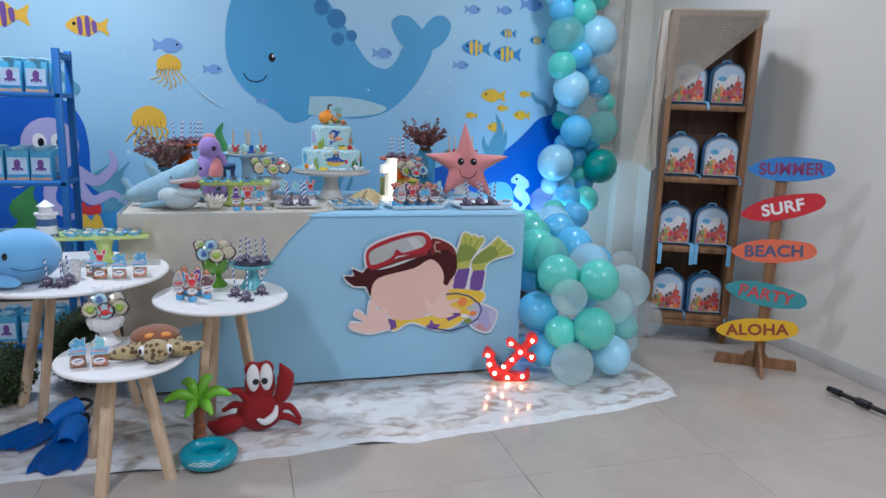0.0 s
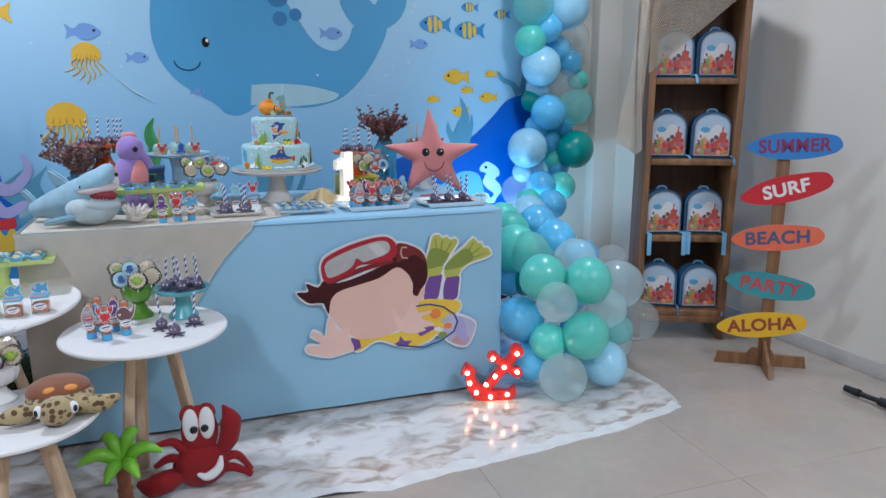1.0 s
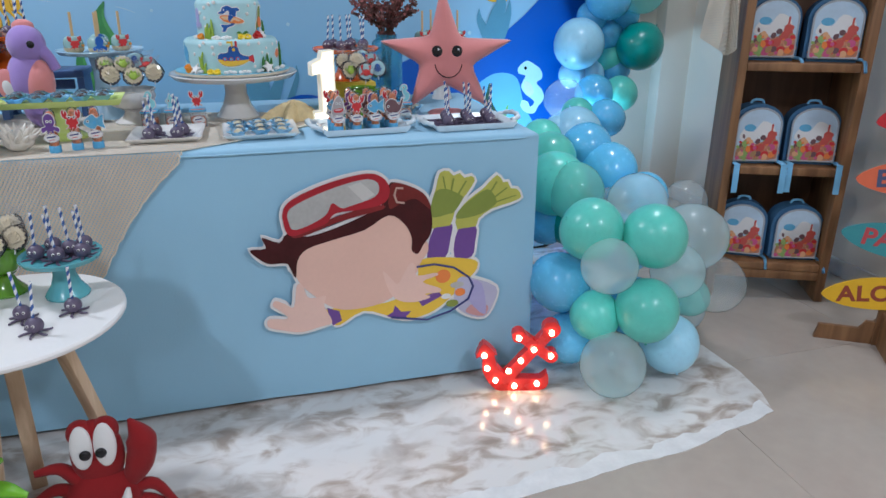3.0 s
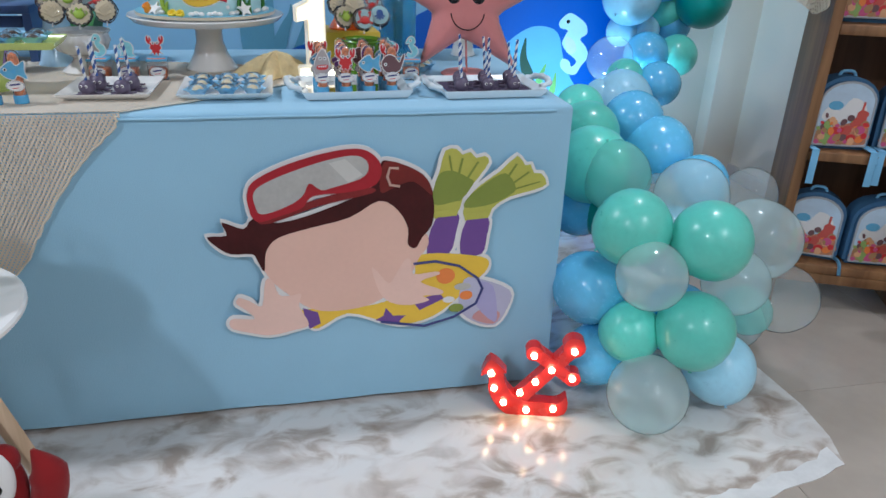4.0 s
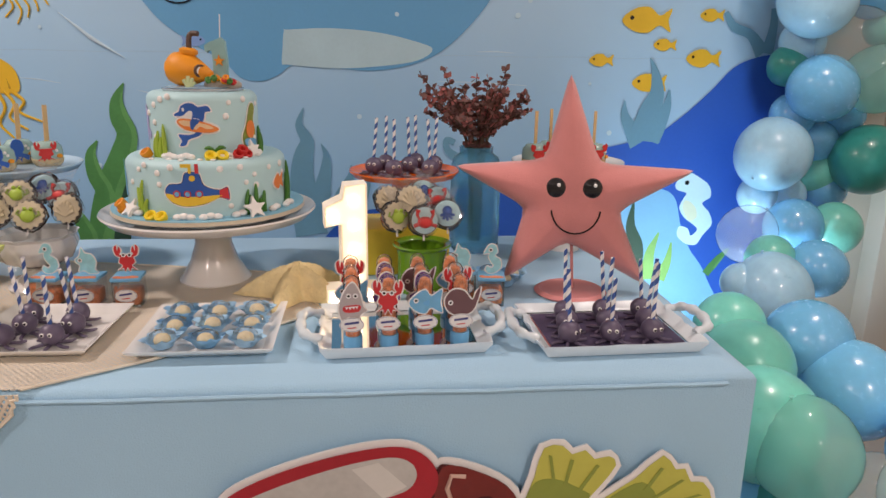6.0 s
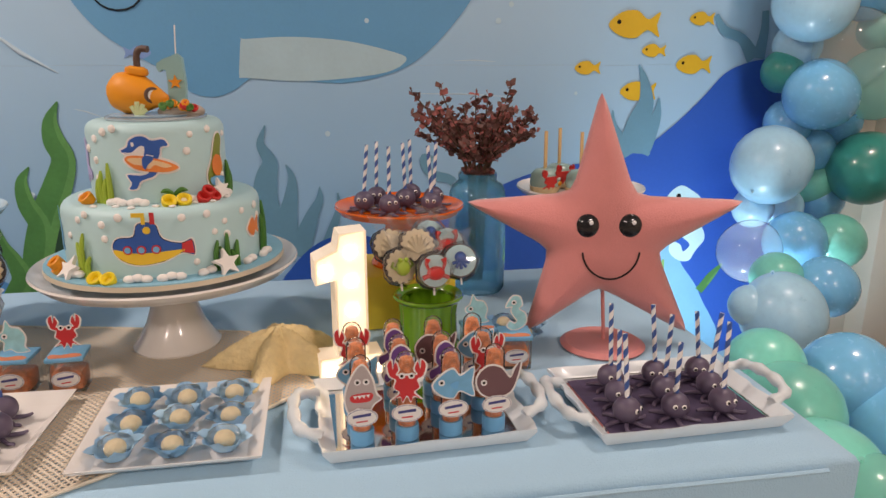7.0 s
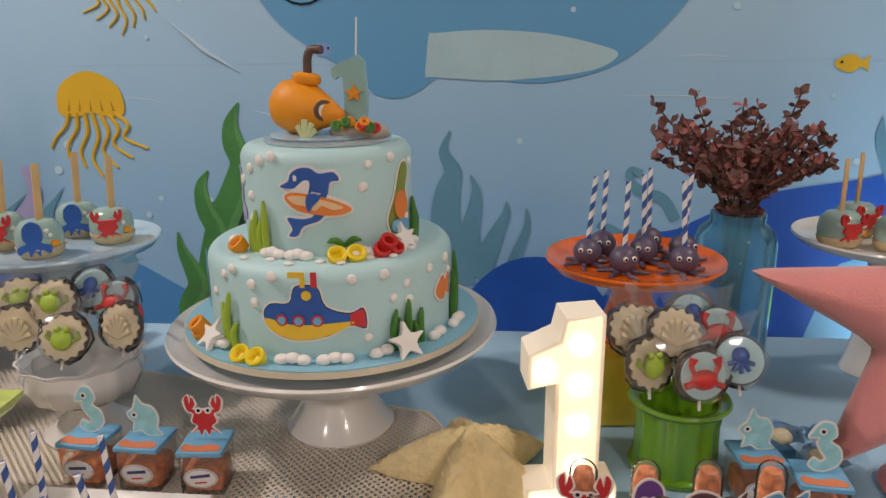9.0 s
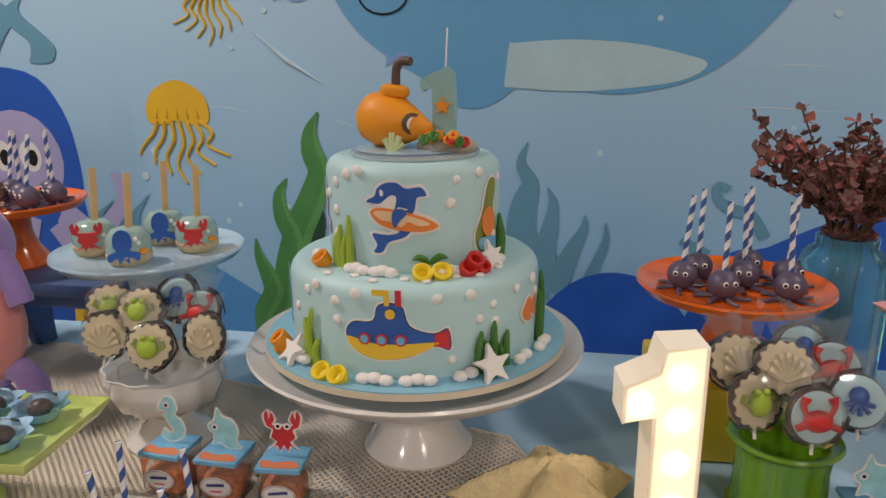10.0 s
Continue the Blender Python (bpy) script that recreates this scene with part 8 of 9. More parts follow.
# ---- plush toys and shell on the netted end ----
def shark_plush():
    s = thing("shark_plush", pose(0.318, 3.530, TZ + 0.005, 0, 0, 14) @ Matrix.Diagonal((1.0, 1.0, 1.08, 1)), "grey-blue shark plush with open mouth and white belly", "plush toy")
    path = bend([(-0.17, 0.17, 0.040), (-0.12, 0.12, 0.055), (-0.07, 0.07, 0.070), (-0.02, 0.02, 0.085), (0.02, 0.0, 0.095)], 6)
    n = len(path)
    part("body", tube(path, [0.020 + 0.056 * math.sin(math.pi * (0.04 + 0.46 * i / n)) ** 1.1 for i in range(n)], 24), SHARK_BLUE, s)
    part("belly", ell((0.0, -0.010, 0.056), (0.086, 0.074, 0.056), 32, 20), SHARK_WHITE, s)
    part("lower_jaw", ell((0.020, -0.040, 0.070), (0.070, 0.052, 0.026), 32, 18, (0, 4, 0)), SHARK_WHITE, s)
    crown = ell((0.012, -0.006, 0.134), (0.078, 0.068, 0.042), 32, 20, (0, -20, 0))
    for v in crown.verts:
        if v.co.x > 0.02:
            v.co.z += 0.35 * (v.co.x - 0.02) * max(0, v.co.z - 0.10) / 0.06
    part("head", crown, SHARK_BLUE, s)
    part("upper_lip", ell((0.020, -0.034, 0.119), (0.070, 0.048, 0.019), 32, 16, (0, -4, 0)), mk("gum_felt", (0.62, 0.52, 0.52), rough=0.95), s)
    part("mouth", ell((0.036, -0.060, 0.100), (0.044, 0.032, 0.017), 24, 14, (0, 4, 0)), mk("mouth_felt", (0.24, 0.03, 0.04), rough=0.9), s)
    me = mesh_of("tooth", lathe([(0, 0.007), (0.0035, 0), (0, 0.0)], 6), WHITE_P)
    for i in range(9):
        u = (i - 4) / 4
        share("tooth", me, s, pose(0.028 + 0.046 * u, -0.088 + 0.026 * u * u, 0.088))
    for sx in (-1, 1):
        part("eye", ball(0.007, None, 12, 8), BLACK, s, m=pose(0.026 + sx * 0.060, -0.040 + 0.01 * sx, 0.146 + 0.016 * sx))
    for pts, m in (([(-0.02, 0), (-0.09, -0.035), (-0.125, -0.03), (-0.11, -0.01), (-0.05, 0.03), (0.0, 0.03)], pose(-0.035, -0.02, 0.035, 70, 0, 0)), ([(0.02, 0), (0.09, -0.035), (0.115, -0.03), (0.10, -0.01), (0.05, 0.03), (0.0, 0.03)], pose(0.055, 0.01, 0.04, 70, 0, 0)),
                   ([(-0.03, 0), (0.04, 0), (-0.03, 0.05), (-0.055, 0.055)], pose(-0.07, 0.06, 0.125, 0, 0, -35)),
                   ([(0.03, 0), (-0.02, -0.02), (-0.065, -0.035), (-0.07, -0.02), (-0.03, 0.015), (-0.055, 0.055), (-0.035, 0.065), (0.0, 0.03)], pose(-0.155, 0.165, 0.045, 0, 0, -35))):
        bm = flat(pts, 0.018, 3)
        bmesh.ops.bevel(bm, geom=[e for e in bm.edges if len(e.link_faces) == 2 and e.calc_face_angle(0) > 1.2], offset=0.006, segments=2, affect="EDGES")
        part("fin", bm, SHARK_BLUE, s, m=m)


def seahorse_plush():
    s = thing("seahorse_plush", pose(0.435, 3.865, TZ + 0.005), "lilac felt seahorse plush with pink belly and fin", "plush toy")
    part("head", ell((0.0, 0, 0.238), (0.052, 0.045, 0.056)), FELT_LILAC, s)
    part("snout", tube(bend([(0.03, -0.004, 0.225), (0.055, -0.008, 0.20), (0.070, -0.012, 0.165)], 5), [0.024, 0.022, 0.02, 0.018, 0.017, 0.016, 0.0155, 0.015, 0.015, 0.016, 0.014], 14), FELT_LILAC, s)
    part("torso", ell((-0.012, 0, 0.135), (0.058, 0.046, 0.090), turn=(0, 8, 0)), FELT_LILAC, s)
    part("belly", ell((0.018, -0.012, 0.125), (0.042, 0.040, 0.072), turn=(0, 8, 0)), FELT_PINK, s)
    part("fin", ell((-0.062, -0.022, 0.125), (0.032, 0.012, 0.048), turn=(0, -12, 0)), FELT_PINK, s)
    part("fin_patch", ell((-0.062, -0.032, 0.118), (0.014, 0.005, 0.024), turn=(0, -12, 0)), FELT_WHITE, s)
    part("crest", ell((0.0, 0, 0.288), (0.030, 0.012, 0.020)), FELT_PINK, s)
    part("eye", ball(0.011, Matrix.Diagonal((1, 0.6, 1, 1)), 16, 10), BLACK, s, m=pose(0.020, -0.040, 0.240))
    sp = [(0.035 + (0.050 - 0.0023 * i) * math.cos(2.6 + i * 0.42), -0.01, 0.052 + (0.050 - 0.0023 * i) * math.sin(2.6 + i * 0.42)) for i in range(18)]
    part("tail", tube(sp, [0.030 - 0.0012 * i for i in range(18)], 14), FELT_LILAC, s)


def sea_shell():
    bm = ell((0, 0, 0.028), (0.036, 0.030, 0.027), 20, 14)
    for v in bm.verts:
        v.co *= 1 + 0.10 * math.sin(v.co.x * 260)
    for k in range(22):
        a, e = k * 2.4, 0.25 + 0.8 * (k % 5) / 5
        d = Vector((math.cos(a) * math.cos(e), math.sin(a) * math.cos(e), math.sin(e)))
        p = Vector((d.x * 0.034, d.y * 0.028, 0.026 + d.z * 0.025))
        join(bm, tube([p, p + d * 0.012 + Vector((0, 0, 0.004)), p + d * 0.020 + Vector((0.002, 0, 0.010))], [0.008, 0.005, 0.0012], 7))
    for v in bm.verts:
        v.co.z = max(v.co.z, 0.0)
    solid("spiked_sea_shell", bm, SHELL_W, pose(0.462, 3.508, TZ + 0.005, 0, 0, 20), "spiky white sea shell lying on the net", "shell")


shark_plush()
seahorse_plush()
sea_shell()


# ---- sweets and toys on the side tables ----
def side_table_sweets():
    rnd = random.Random(14)
    zA, zB, zC = 0.546, 0.421, 0.611
    for x, y, k in ((0.352, 2.985, "shark"), (0.396, 2.955, "crab"), (0.412, 3.035, "octopus"), (0.446, 2.985, "whale"), (0.365, 3.05, "fish")):
        candy_tube(pose(x, y, zA, 0, 0, rnd.uniform(-15, 15)), k)
    urn(pose(0.474, 3.165, zA), 0.052, 0.115, GREEN_C, "green ceramic goblet holding wrapped cookies", 8, 0.05)
    cookie_bunch(pose(0.468, 3.155, zA + 0.105), ("octoi", "frog", "shelli", "octoi", "shelli", "frog"), "bunch of wrapped iced cookies standing in the green goblet", 7)
    st = pose(0.608, 3.118, zA)
    cake_stand(st, 0.085, 0.092, TEAL_C, "small teal ceramic cake stand with octopus cake pops", 0.046)
    for x, y in ((-0.045, -0.01), (-0.02, 0.035), (0.0, -0.035), (0.02, 0.005), (0.045, 0.03), (0.05, -0.02)):
        pop_thing(st @ pose(x, y, 0.0925, 0, 0, rnd.uniform(-25, 25)), 0.078, (rnd.uniform(-8, 8), rnd.uniform(-8, 8)))
    for x, y in ((0.545, 3.000), (0.584, 2.930), (0.640, 3.012)):
        pop_thing(pose(x, y, zA, 0, 0, rnd.uniform(-15, 15)), 0.078, (rnd.uniform(-8, 8), rnd.uniform(-8, 8)))
    candy_cube(pose(0.066, 2.690, zB, 0, 0, 8), "fish")
    candy_cube(pose(0.130, 2.688, zB, 0, 0, 4), "dolphin")
    urn(pose(0.115, 2.895, zB), 0.060, 0.110, CERAMIC, "white ceramic urn holding wrapped cookies on the low table")
    cookie_bunch(pose(0.115, 2.885, zB + 0.105), ("frog", "crabi", "frog", "octoi", "shelli"), "bunch of wrapped iced cookies in the low white urn", 9)
    for x, y, k in ((0.075, 3.085, "crab"), (0.140, 3.075, "fish"), (0.208, 3.095, "fish"), (0.045, 3.135, "dolphin")):
        candy_cube(pose(x, y, zC, 0, 0, rnd.uniform(-6, 6)), k)
    for x, y in ((-0.075, 2.98), (-0.028, 2.965), (-0.012, 3.01)):
        pop_thing(pose(x, y, zC, 0, 0, rnd.uniform(-15, 15)), 0.07, (rnd.uniform(-8, 8), rnd.uniform(-8, 8)))
    lime_tray(pose(0.045, 3.36, zC, 0, 0, 4), 0.34, 0.14, 0.105, 5, CREAM)
    solid("dotted_cup", lathe([(0, 0), (0.026, 0), (0.034, 0.062), (0.034, 0.066), (0.031, 0.066), (0.024, 0.004), (0, 0.004)], 28), mk("dotted_paper", (0.72, 0.72, 0.72), rough=0.6, var=0.35, scale=90), pose(-0.020, 3.085, zC), "white dotted paper cup on the round table", "cup")
    # lighthouse
    l = thing("lighthouse_ornament", pose(-0.155, 3.36, zC), "small white and navy striped lighthouse ornament", "ornament")
    part("tower", lathe([(0, 0), (0.046, 0), (0.034, 0.19), (0, 0.19)], 32), WHITE_TOP, l)
    for z in (0.03, 0.09, 0.15):
        r = 0.046 - 0.012 * z / 0.19
        part("band", lathe([(r - 0.002, z), (r + 0.001, z), (r - 0.0007, z + 0.027), (r - 0.004, z + 0.027)], 32), BLUE_STOOL, l)
    part("lantern", lathe([(0, 0.19), (0.042, 0.19), (0.042, 0.198), (0.024, 0.20), (0.024, 0.222), (0.032, 0.224), (0, 0.25)], 28), WHITE_TOP, l)


def whale_plush():
    w = thing("whale_plush", pose(-0.165, 3.05, 0.611, 0, 0, 12), "sky blue felt whale plush with button eye", "plush toy")
    bm = ell((0, 0, 0.095), (0.125, 0.10, 0.096), 32, 20)
    for v in bm.verts:
        v.co.z = max(0.0, v.co.z)
    part("body", bm, FELT_BLUE, w)
    part("tail", tube(bend([(-0.10, 0.02, 0.06), (-0.16, 0.03, 0.05), (-0.20, 0.03, 0.09)], 5), [0.05, 0.045, 0.04, 0.036, 0.032, 0.028, 0.025, 0.022, 0.02, 0.02, 0.018], 14), FELT_BLUE, w)
    part("fluke", ell((-0.215, 0.03, 0.115), (0.05, 0.045, 0.014), turn=(0, 30, 0)), FELT_BLUE, w)
    part("fin", ell((-0.055, -0.095, 0.030), (0.055, 0.030, 0.012), turn=(20, 10, -20)), FELT_BLUE, w)
    part("eye", ball(0.012, Matrix.Diagonal((0.7, 0.6, 1.1, 1)), 16, 10), BLACK, w, m=pose(-0.045, -0.091, 0.112))
    part("mouth", tube(bend([(-0.03, -0.098, 0.075), (0.01, -0.101, 0.062), (0.07, -0.083, 0.066)], 5), 0.0014, 6), mk("stitch", (0.03, 0.07, 0.18), rough=0.8), w)


def turtle_plush():
    t = thing("turtle_plush", pose(0.295, 2.715, 0.421, 0, 0, 4), "speckled olive sea turtle plush with brown shell", "plush toy")
    part("body", ell((0.0, 0.06, 0.038), (0.085, 0.085, 0.036)), FUZZ_TURTLE, t)
    bm = ell((-0.004, 0.070, 0.056), (0.080, 0.074, 0.034), 28, 16)
    for v in bm.verts:
        v.co.z = max(v.co.z, 0.046)
    part("shell", bm, FUZZ_BROWN, t)
    for x, y in ((-0.018, 0.012), (0.030, 0.016)):
        part("shell_patch", ell((x, y + 0.004, 0.074), (0.017, 0.010, 0.007), turn=(35, 0, 12)), mk("orange_patch", (0.72, 0.30, 0.07), rough=0.9), t)
    part("head", ell((0.0, -0.040, 0.040), (0.044, 0.040, 0.038)), FUZZ_TURTLE, t)
    for sx in (-1, 1):
        e = part("eye", ball(0.0165, Matrix.Diagonal((0.7, 0.8, 1.0, 1)), 16, 10), WHITE_P, t, m=pose(sx * 0.040, -0.052, 0.048))
        part("pupil", ball(0.0095, Matrix.Diagonal((0.6, 0.7, 1.0, 1)), 12, 8), BLACK, e, m=pose(sx * 0.004, -0.0085, 0))
        part("flipper", tube(bend([(sx * 0.045, 0.005, 0.030), (sx * 0.100, -0.010, 0.030), (sx * 0.150, -0.012, 0.045 if sx > 0 else 0.020)], 5), [0.022, 0.023, 0.024, 0.025, 0.025, 0.024, 0.022, 0.019, 0.015, 0.011, 0.005], 12), FUZZ_TURTLE, t)


side_table_sweets()
whale_plush()
turtle_plush()


# ---- blue rack with gift bags ----
def blue_rack():
    r = thing("blue_rack", pose(-0.50, 4.08, 0, 0, 0, 0), "blue painted wooden rack with shelves of gift bags", "rack")
    levels = (1.262, 0.862, 0.46, 0.075)
    for sx in (-1, 1):
        part("post", box(0.032, 0.022, 1.46, 0.003, (sx * 0.288, -0.12, 0.73)), BLUE_W, r)
        part("post", box(0.032, 0.022, 1.46, 0.003, (sx * 0.288, 0.12, 0.73)), BLUE_W, r)
        part("top_rail", box(0.028, 0.22, 0.03, 0.003, (sx * 0.288, 0, 1.43)), BLUE_W, r)
    for z in levels:
        part("shelf_board", box(0.60, 0.262, 0.022, 0.003, (0, 0, z - 0.011)), BLUE_W, r)
    b = thing("gift_bag", pose(0, 0, 0), "small blue paper gift bag with a purple octopus print", "gift bag", "gift bags on the rack")
    bag_mat = mk("bag_paper", (0.10, 0.40, 0.62), rough=0.45, var=0.15, scale=20)
    bm = box(0.092, 0.062, 0.135, 0.002, (0, 0, 0.0675))
    for v in bm.verts:
        if v.co.z > 0.12:
            v.co.y *= 0.75
    part("body", bm, bag_mat, b)
    part("front_panel", flat([(-0.040, 0.028), (0.040, 0.028), (0.040, 0.105), (-0.040, 0.105)], 0.0008, 0), BAG_PRINT, b, m=pose(0, -0.0312, 0), smooth=False)
    part("octopus_print", flat([(x * 0.045, 0.062 + z * 0.045) for x, z in OCTO], 0.0006, 4), mk("purple_bag_print", (0.15, 0.06, 0.26), rough=0.5), b, m=pose(0, -0.0322, 0), smooth=False)
    part("sand_band", flat([(-0.046, 0.001), (0.046, 0.001), (0.046, 0.012), (0.02, 0.016), (-0.01, 0.010), (-0.046, 0.014)], 0.0008, 0), mk("sand_band_print", (0.62, 0.40, 0.25), rough=0.5), b, m=pose(0, -0.0312, 0), smooth=False)
    part("tissue", lathe([(0.012, 0.128), (0.034, 0.150), (0.026, 0.152), (0.018, 0.140), (0.0, 0.132)], 20, 0.18, 5), PALE_TISSUE, b)
    rnd = random.Random(2)
    first_bag = True
    for z in levels:
        for row, y in enumerate((-0.055, 0.05)):
            for x in (-0.285, -0.181, -0.077, 0.027, 0.131):
                m = pose(-0.50 + x + 0.062 + rnd.uniform(-0.006, 0.006), 4.08 + y, z + 0.0005, 0, 0, rnd.uniform(-7, 7))
                if first_bag:
                    b.matrix_basis = m
                    first_bag = False
                else:
                    copy_thing(b, m)


PALE_TISSUE = mk("tissue_paper", (0.45, 0.72, 0.80), rough=0.7, var=0.1, scale=40)
blue_rack()


# ---- things on the floor ----
def hedge_ball(x, y, r, seed):
    h = thing("boxwood_ball", pose(x, y, 0), "round dark green artificial boxwood ball on the floor", "plant", "boxwood balls")
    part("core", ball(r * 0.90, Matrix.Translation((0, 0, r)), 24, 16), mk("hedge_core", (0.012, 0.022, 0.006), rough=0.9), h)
    rnd = random.Random(seed)
    bm = bmesh.new()
    for i in range(1900):
        zc = rnd.uniform(-1, 1)
        a = rnd.uniform(0, 6.283)
        q = math.sqrt(1 - zc * zc)
        d = Vector((q * math.cos(a), q * math.sin(a), zc))
        p = Vector((0, 0, r)) + d * r * rnd.uniform(0.88, 1.0)
        if p.z < 0.006:
            continue
        s = d.cross(Vector((rnd.uniform(-1, 1), rnd.uniform(-1, 1), rnd.uniform(-1, 1)))).normalized()
        t = (d * 0.6 + s.cross(d) * rnd.uniform(-1, 1)).normalized()
        L = rnd.uniform(0.010, 0.018)
        bm.faces.new([bm.verts.new(p), bm.verts.new(p + t * L * 0.5 + s * L * 0.3), bm.verts.new(p + t * L), bm.verts.new(p + t * L * 0.5 - s * L * 0.3)])
    tagged(part("foliage", bm, FOLIAGE, h, smooth=False), kind="stuff")


hedge_ball(-0.385, 3.46, 0.125, 1)
hedge_ball(-0.085, 3.62, 0.175, 2)


def flipper(m, label):
    f = thing("swim_flipper", m, label, "flipper", "pair of flippers")
    bm = bmesh.new()
    g = []
    for i in range(15):
        u = i / 14
        w = 0.045 + 0.040 * min(1, u * 1.7) - 0.012 * max(0, u - 0.85) / 0.15
        row = []
        for j in range(13):
            v = j / 12 * 2 - 1
            rib = 0.005 * (math.cos(v * math.pi * 3) > 0.55)
            z = 0.052 * max(0, 1 - u * 2.6) * (1 - v * v) + 0.008 + 0.03 * (1 - u) ** 2 + rib * (u > 0.2)
            row.append(bm.verts.new((v * w, -u * 0.30 - 0.018 * math.cos(v * 4.7) * (u > 0.95), z)))
        g.append(row)
    for i in range(14):
        for j in range(12):
            bm.faces.new((g[i][j], g[i][j + 1], g[i + 1][j + 1], g[i + 1][j]))
    bmesh.ops.solidify(bm, geom=bm.faces[:], thickness=0.006)
    part("blade", bm, FLIP_B, f)
    part("heel_strap", tube(bend([(-0.042, 0.0, 0.045), (-0.03, 0.045, 0.055), (0.03, 0.045, 0.055), (0.042, 0.0, 0.045)], 5), 0.007, 8), METAL_B, f)
    part("foot_pocket", tube([(0, 0.005, 0.04), (0, -0.06, 0.035), (0, -0.12, 0.02)], [0.045, 0.044, 0.030], 18, False), FLIP_B, f)


flipper(pose(-0.065, 3.22, 0.012, 0, 0, -42), "bright blue rubber swim flipper lying across its pair")
flipper(pose(-0.045, 3.09, 0.002, 0, 0, -4), "bright blue rubber swim flipper on the floor")


def palm_float():
    p = thing("palm_drink_float", pose(0.445, 2.775, 0.003), "inflatable palm tree drink holder with teal ring", "inflatable toy")
    ring = [(0.072 * math.cos(a), 0.072 * math.sin(a), 0.030) for a in np.linspace(0, 2 * math.pi, 41)]
    part("ring", tube(ring, 0.029, 16), RING_T, p)
    part("ring_floor", lathe([(0, 0.018), (0.055, 0.018), (0.055, 0.022), (0, 0.022)], 32), RING_T, p)
    for k in range(3):
        wv = [(0.100 * math.cos(a), 0.100 * math.sin(a), 0.036 + 0.005 * (i % 2) + 0.006 * k - 0.006) for i, a in enumerate(np.linspace(-2.3 + 0.1 * k, -1.4 + 0.1 * k, 10))]
        part("wave_line", tube(wv, 0.0012, 5), RINGT, p)
    part("trunk", lathe([(0, 0), (0.026, 0), (0.027, 0.02), (0.022, 0.025), (0.025, 0.06), (0.020, 0.065), (0.023, 0.10), (0.018, 0.105), (0.021, 0.15), (0.018, 0.155), (0.020, 0.182), (0.012, 0.196), (0, 0.198)], 20), TRUNK_B, p, m=pose(-0.035, 0.098, 0.0))
    for a, dz, L in ((-172, 0.012, 0.115), (-118, -0.02, 0.085), (-55, -0.02, 0.085), (-8, 0.016, 0.115), (60, 0.04, 0.09), (130, 0.035, 0.09)):
        c, s = math.cos(radians(a)), math.sin(radians(a))
        path = bend([(0, 0, 0.180), (c * L * 0.5, s * L * 0.5, 0.212 + dz), (c * L, s * L, 0.190 + dz * 1.3)], 6)
        bm = tube(path, [0.005 + 0.015 * math.sin(math.pi * min(0.97, (i + 1) / len(path))) for i in range(len(path))], 12)
        part("leaf", bm, LEAF_G, p, m=pose(-0.035, 0.098, 0.0))


palm_float()


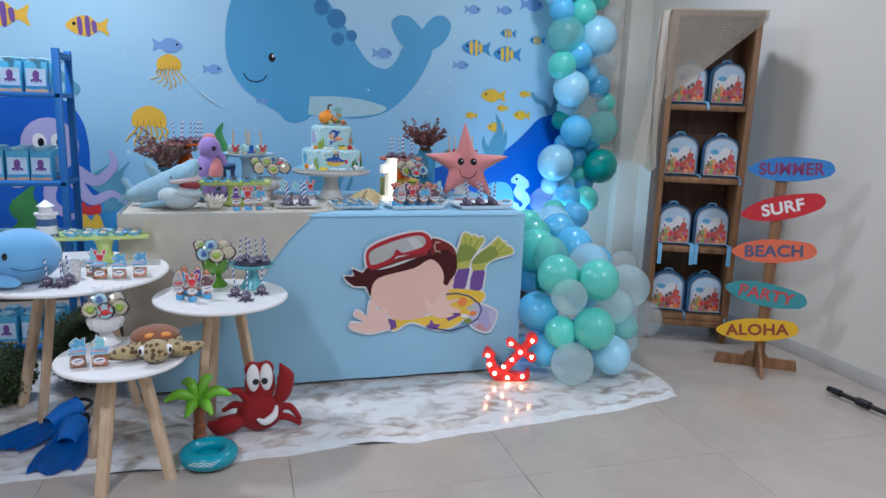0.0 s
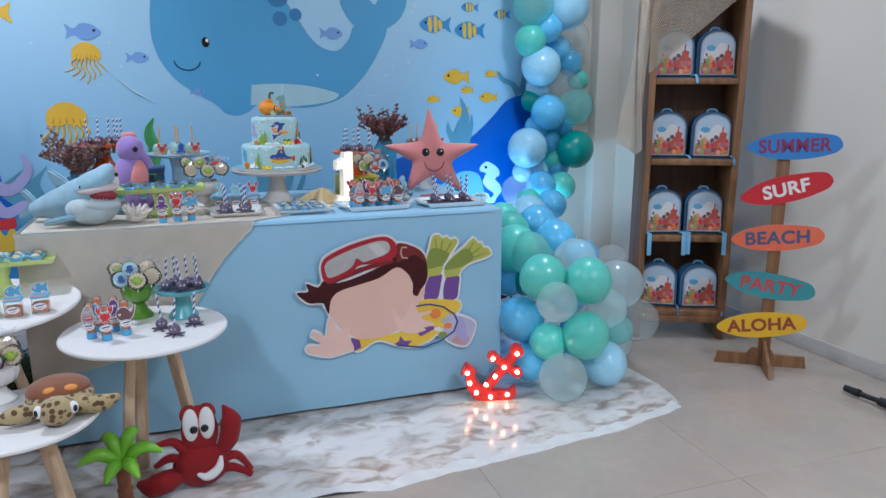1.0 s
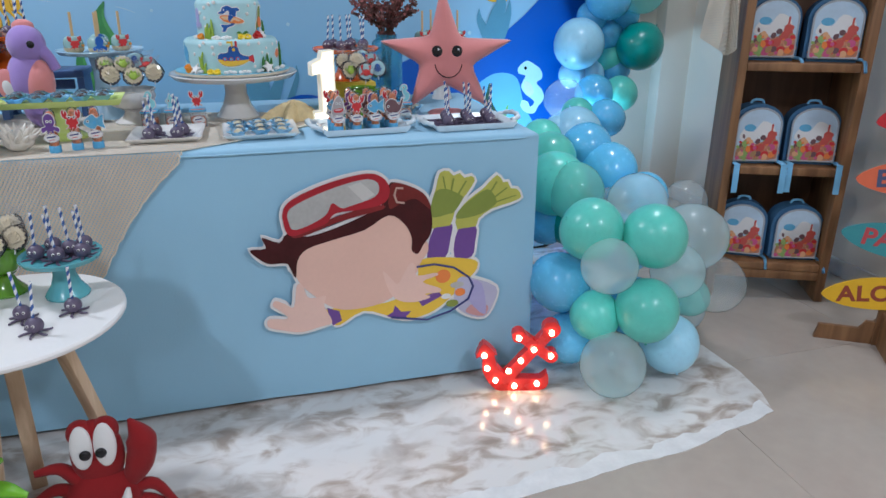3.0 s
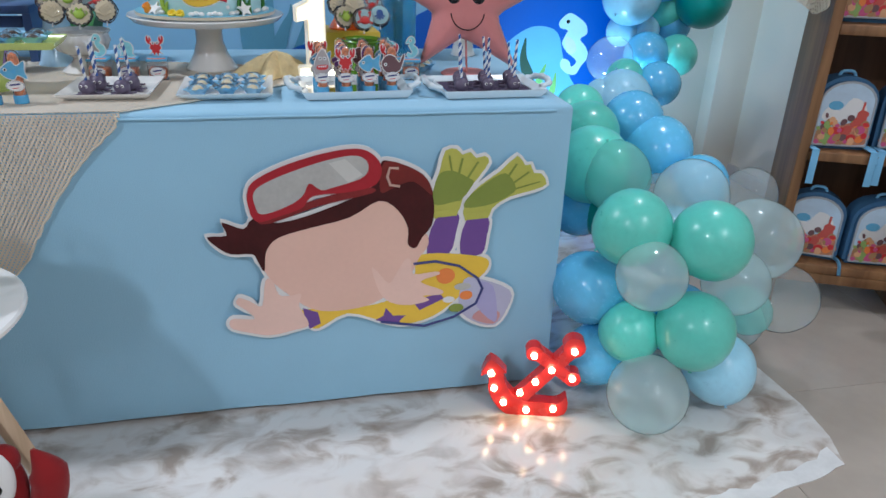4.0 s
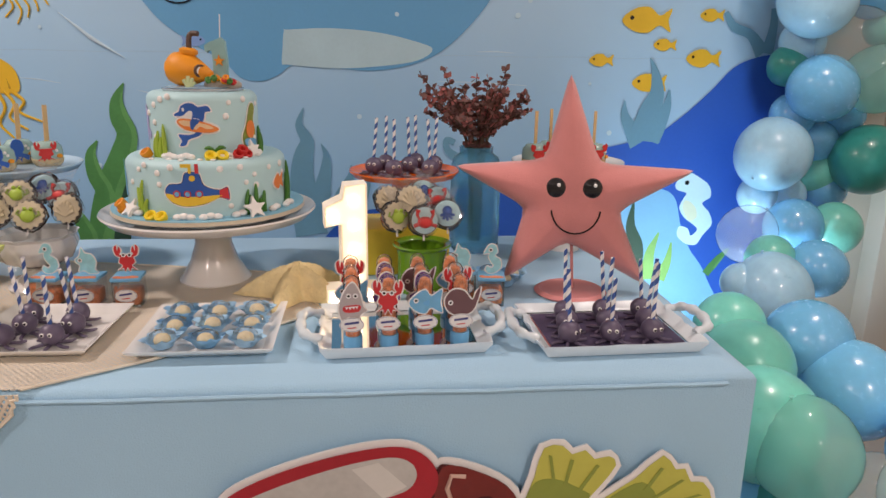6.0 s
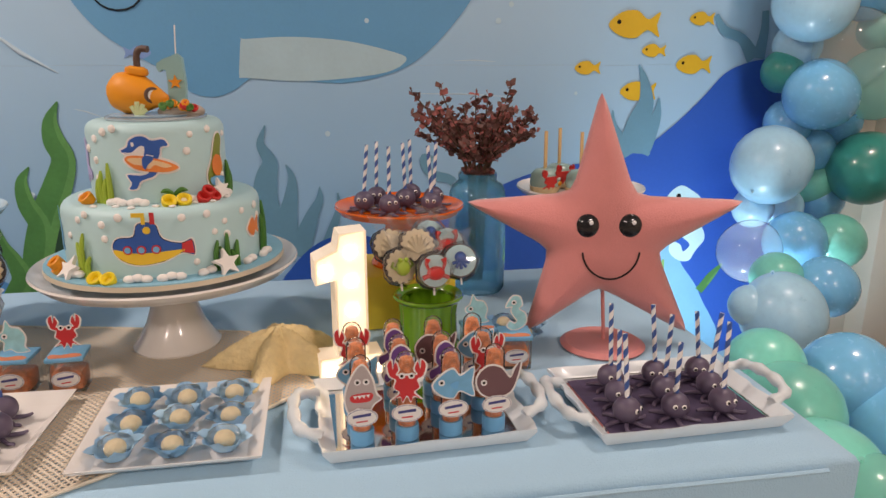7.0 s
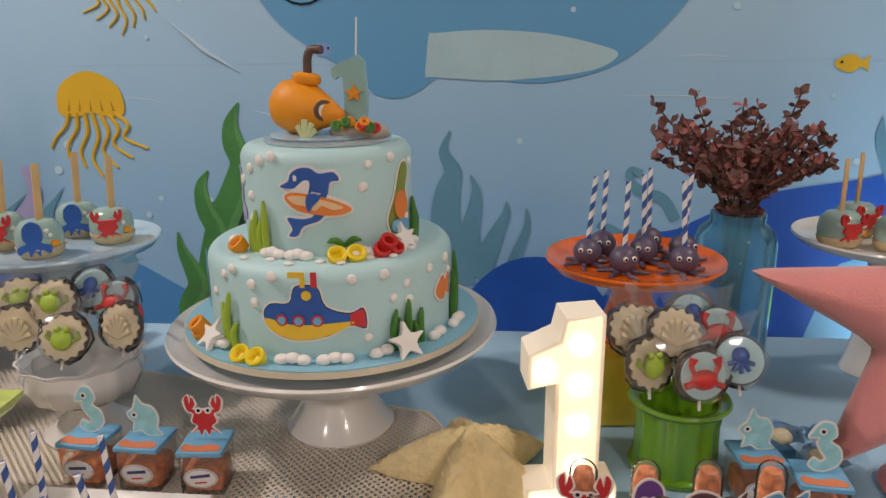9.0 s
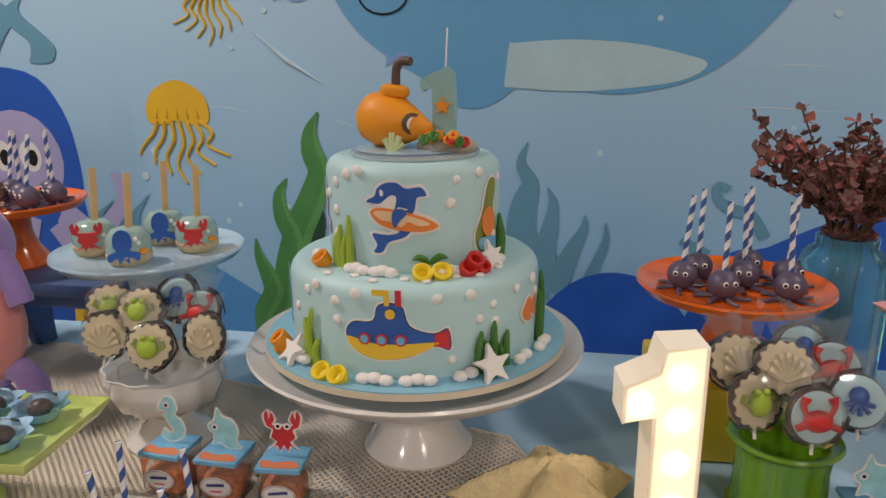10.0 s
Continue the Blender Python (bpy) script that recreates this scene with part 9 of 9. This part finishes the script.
def crab_plush():
    c = thing("crab_plush", pose(0.632, 2.985, 0.003, -6, 0, 3), "red felt crab plush with big white eyes and grin", "plush toy")
    part("body", ell((-0.005, 0, 0.075), (0.088, 0.045, 0.072)), FELT_RED, c)
    part("head", ell((-0.002, 0.002, 0.185), (0.058, 0.030, 0.088)), FELT_RED, c)
    for sx in (-1, 1):
        part("brow", ell((sx * 0.026 - 0.004, 0.0, 0.245), (0.030, 0.024, 0.032)), FELT_RED, c)
        part("eye_white", ell((sx * 0.0245 - 0.004, -0.022, 0.218), (0.0245, 0.014, 0.052), turn=(-6, 0, 0)), FELT_WHITE, c)
        part("pupil", ball(0.0125, Matrix.Diagonal((1, 0.5, 1, 1)), 16, 10), BLACK, c, m=pose(sx * 0.0165 - 0.004, -0.037, 0.206))
    part("grin", tube(bend([(-0.020, -0.046, 0.062), (0.010, -0.050, 0.050), (0.045, -0.044, 0.070), (0.056, -0.036, 0.105)], 6), [0.004 + 0.011 * math.sin(math.pi * (i + 0.5) / 19) for i in range(19)], 10), FELT_WHITE, c)
    part("lip", tube(bend([(-0.024, -0.044, 0.056), (0.010, -0.048, 0.036), (0.052, -0.040, 0.058)], 6), 0.003, 8), BLACK, c)
    for pts, rad in (([(0.055, 0, 0.10), (0.085, -0.004, 0.15), (0.095, -0.006, 0.21), (0.075, -0.004, 0.262)], (0.020, 0.032, 0.034, 0.004)), ([(-0.06, 0, 0.06), (-0.11, -0.012, 0.045), (-0.16, -0.016, 0.040), (-0.20, -0.012, 0.055)], (0.024, 0.036, 0.036, 0.008)),
                     ([(-0.06, 0, 0.10), (-0.10, -0.004, 0.115), (-0.145, -0.006, 0.095)], (0.016, 0.014, 0.008)), ([(-0.05, 0, 0.13), (-0.085, 0, 0.165), (-0.135, -0.004, 0.165)], (0.018, 0.014, 0.008)),
                     ([(0.065, 0, 0.085), (0.11, -0.006, 0.085), (0.150, -0.010, 0.030)], (0.016, 0.014, 0.008)), ([(0.06, 0, 0.05), (0.10, -0.006, 0.045), (0.150, -0.010, 0.014)], (0.016, 0.014, 0.010))):
        path = bend(pts, 5)
        rr = [float(np.interp(i / (len(path) - 1) * (len(rad) - 1), range(len(rad)), rad)) for i in range(len(path))]
        part("limb", tube(path, rr, 14), FELT_RED, c)


crab_plush()


def tripod_leg():
    t = thing("folded_stand", pose(0, 0, 0), "black metal stand lying on the floor by the wall", "stand")
    a, b = Vector((3.222, 2.825, 0.028)), Vector((3.30, 2.20, 0.028))
    d = (b - a).normalized()
    part("pole", tube([a, b], 0.011, 14), METAL_B, t)
    part("pole_tip", tube([a - d * 0.02, a + d * 0.045], [0.014, 0.017], 14), METAL_B, t)
    part("collar", tube([a + d * 0.13, a + d * 0.19], 0.019, 14), METAL_B, t)
    part("knob", lathe([(0, 0), (0.012, 0), (0.014, 0.006), (0.012, 0.02), (0, 0.022)], 14), METAL_B, t, m=pose(*(a + d * 0.16), 90, 0, 60))
    part("inner_pole", tube([a + d * 0.04, a + d * 0.15], 0.008, 12), METAL_B, t)


tripod_leg()


def par_can():
    f = thing("stage_uplight", pose(2.32, 4.485, 0), "small black floor uplight aimed at the backdrop", "lamp")
    part("can", tube([(0, -0.085, 0.095), (0, -0.012, 0.165)], 0.05, 24), METAL_B, f)
    part("bracket", tube(bend([(-0.065, -0.04, 0.13), (-0.065, -0.045, 0.012), (0.065, -0.045, 0.012), (0.065, -0.04, 0.13)], 4), 0.007, 8), METAL_B, f)


par_can()
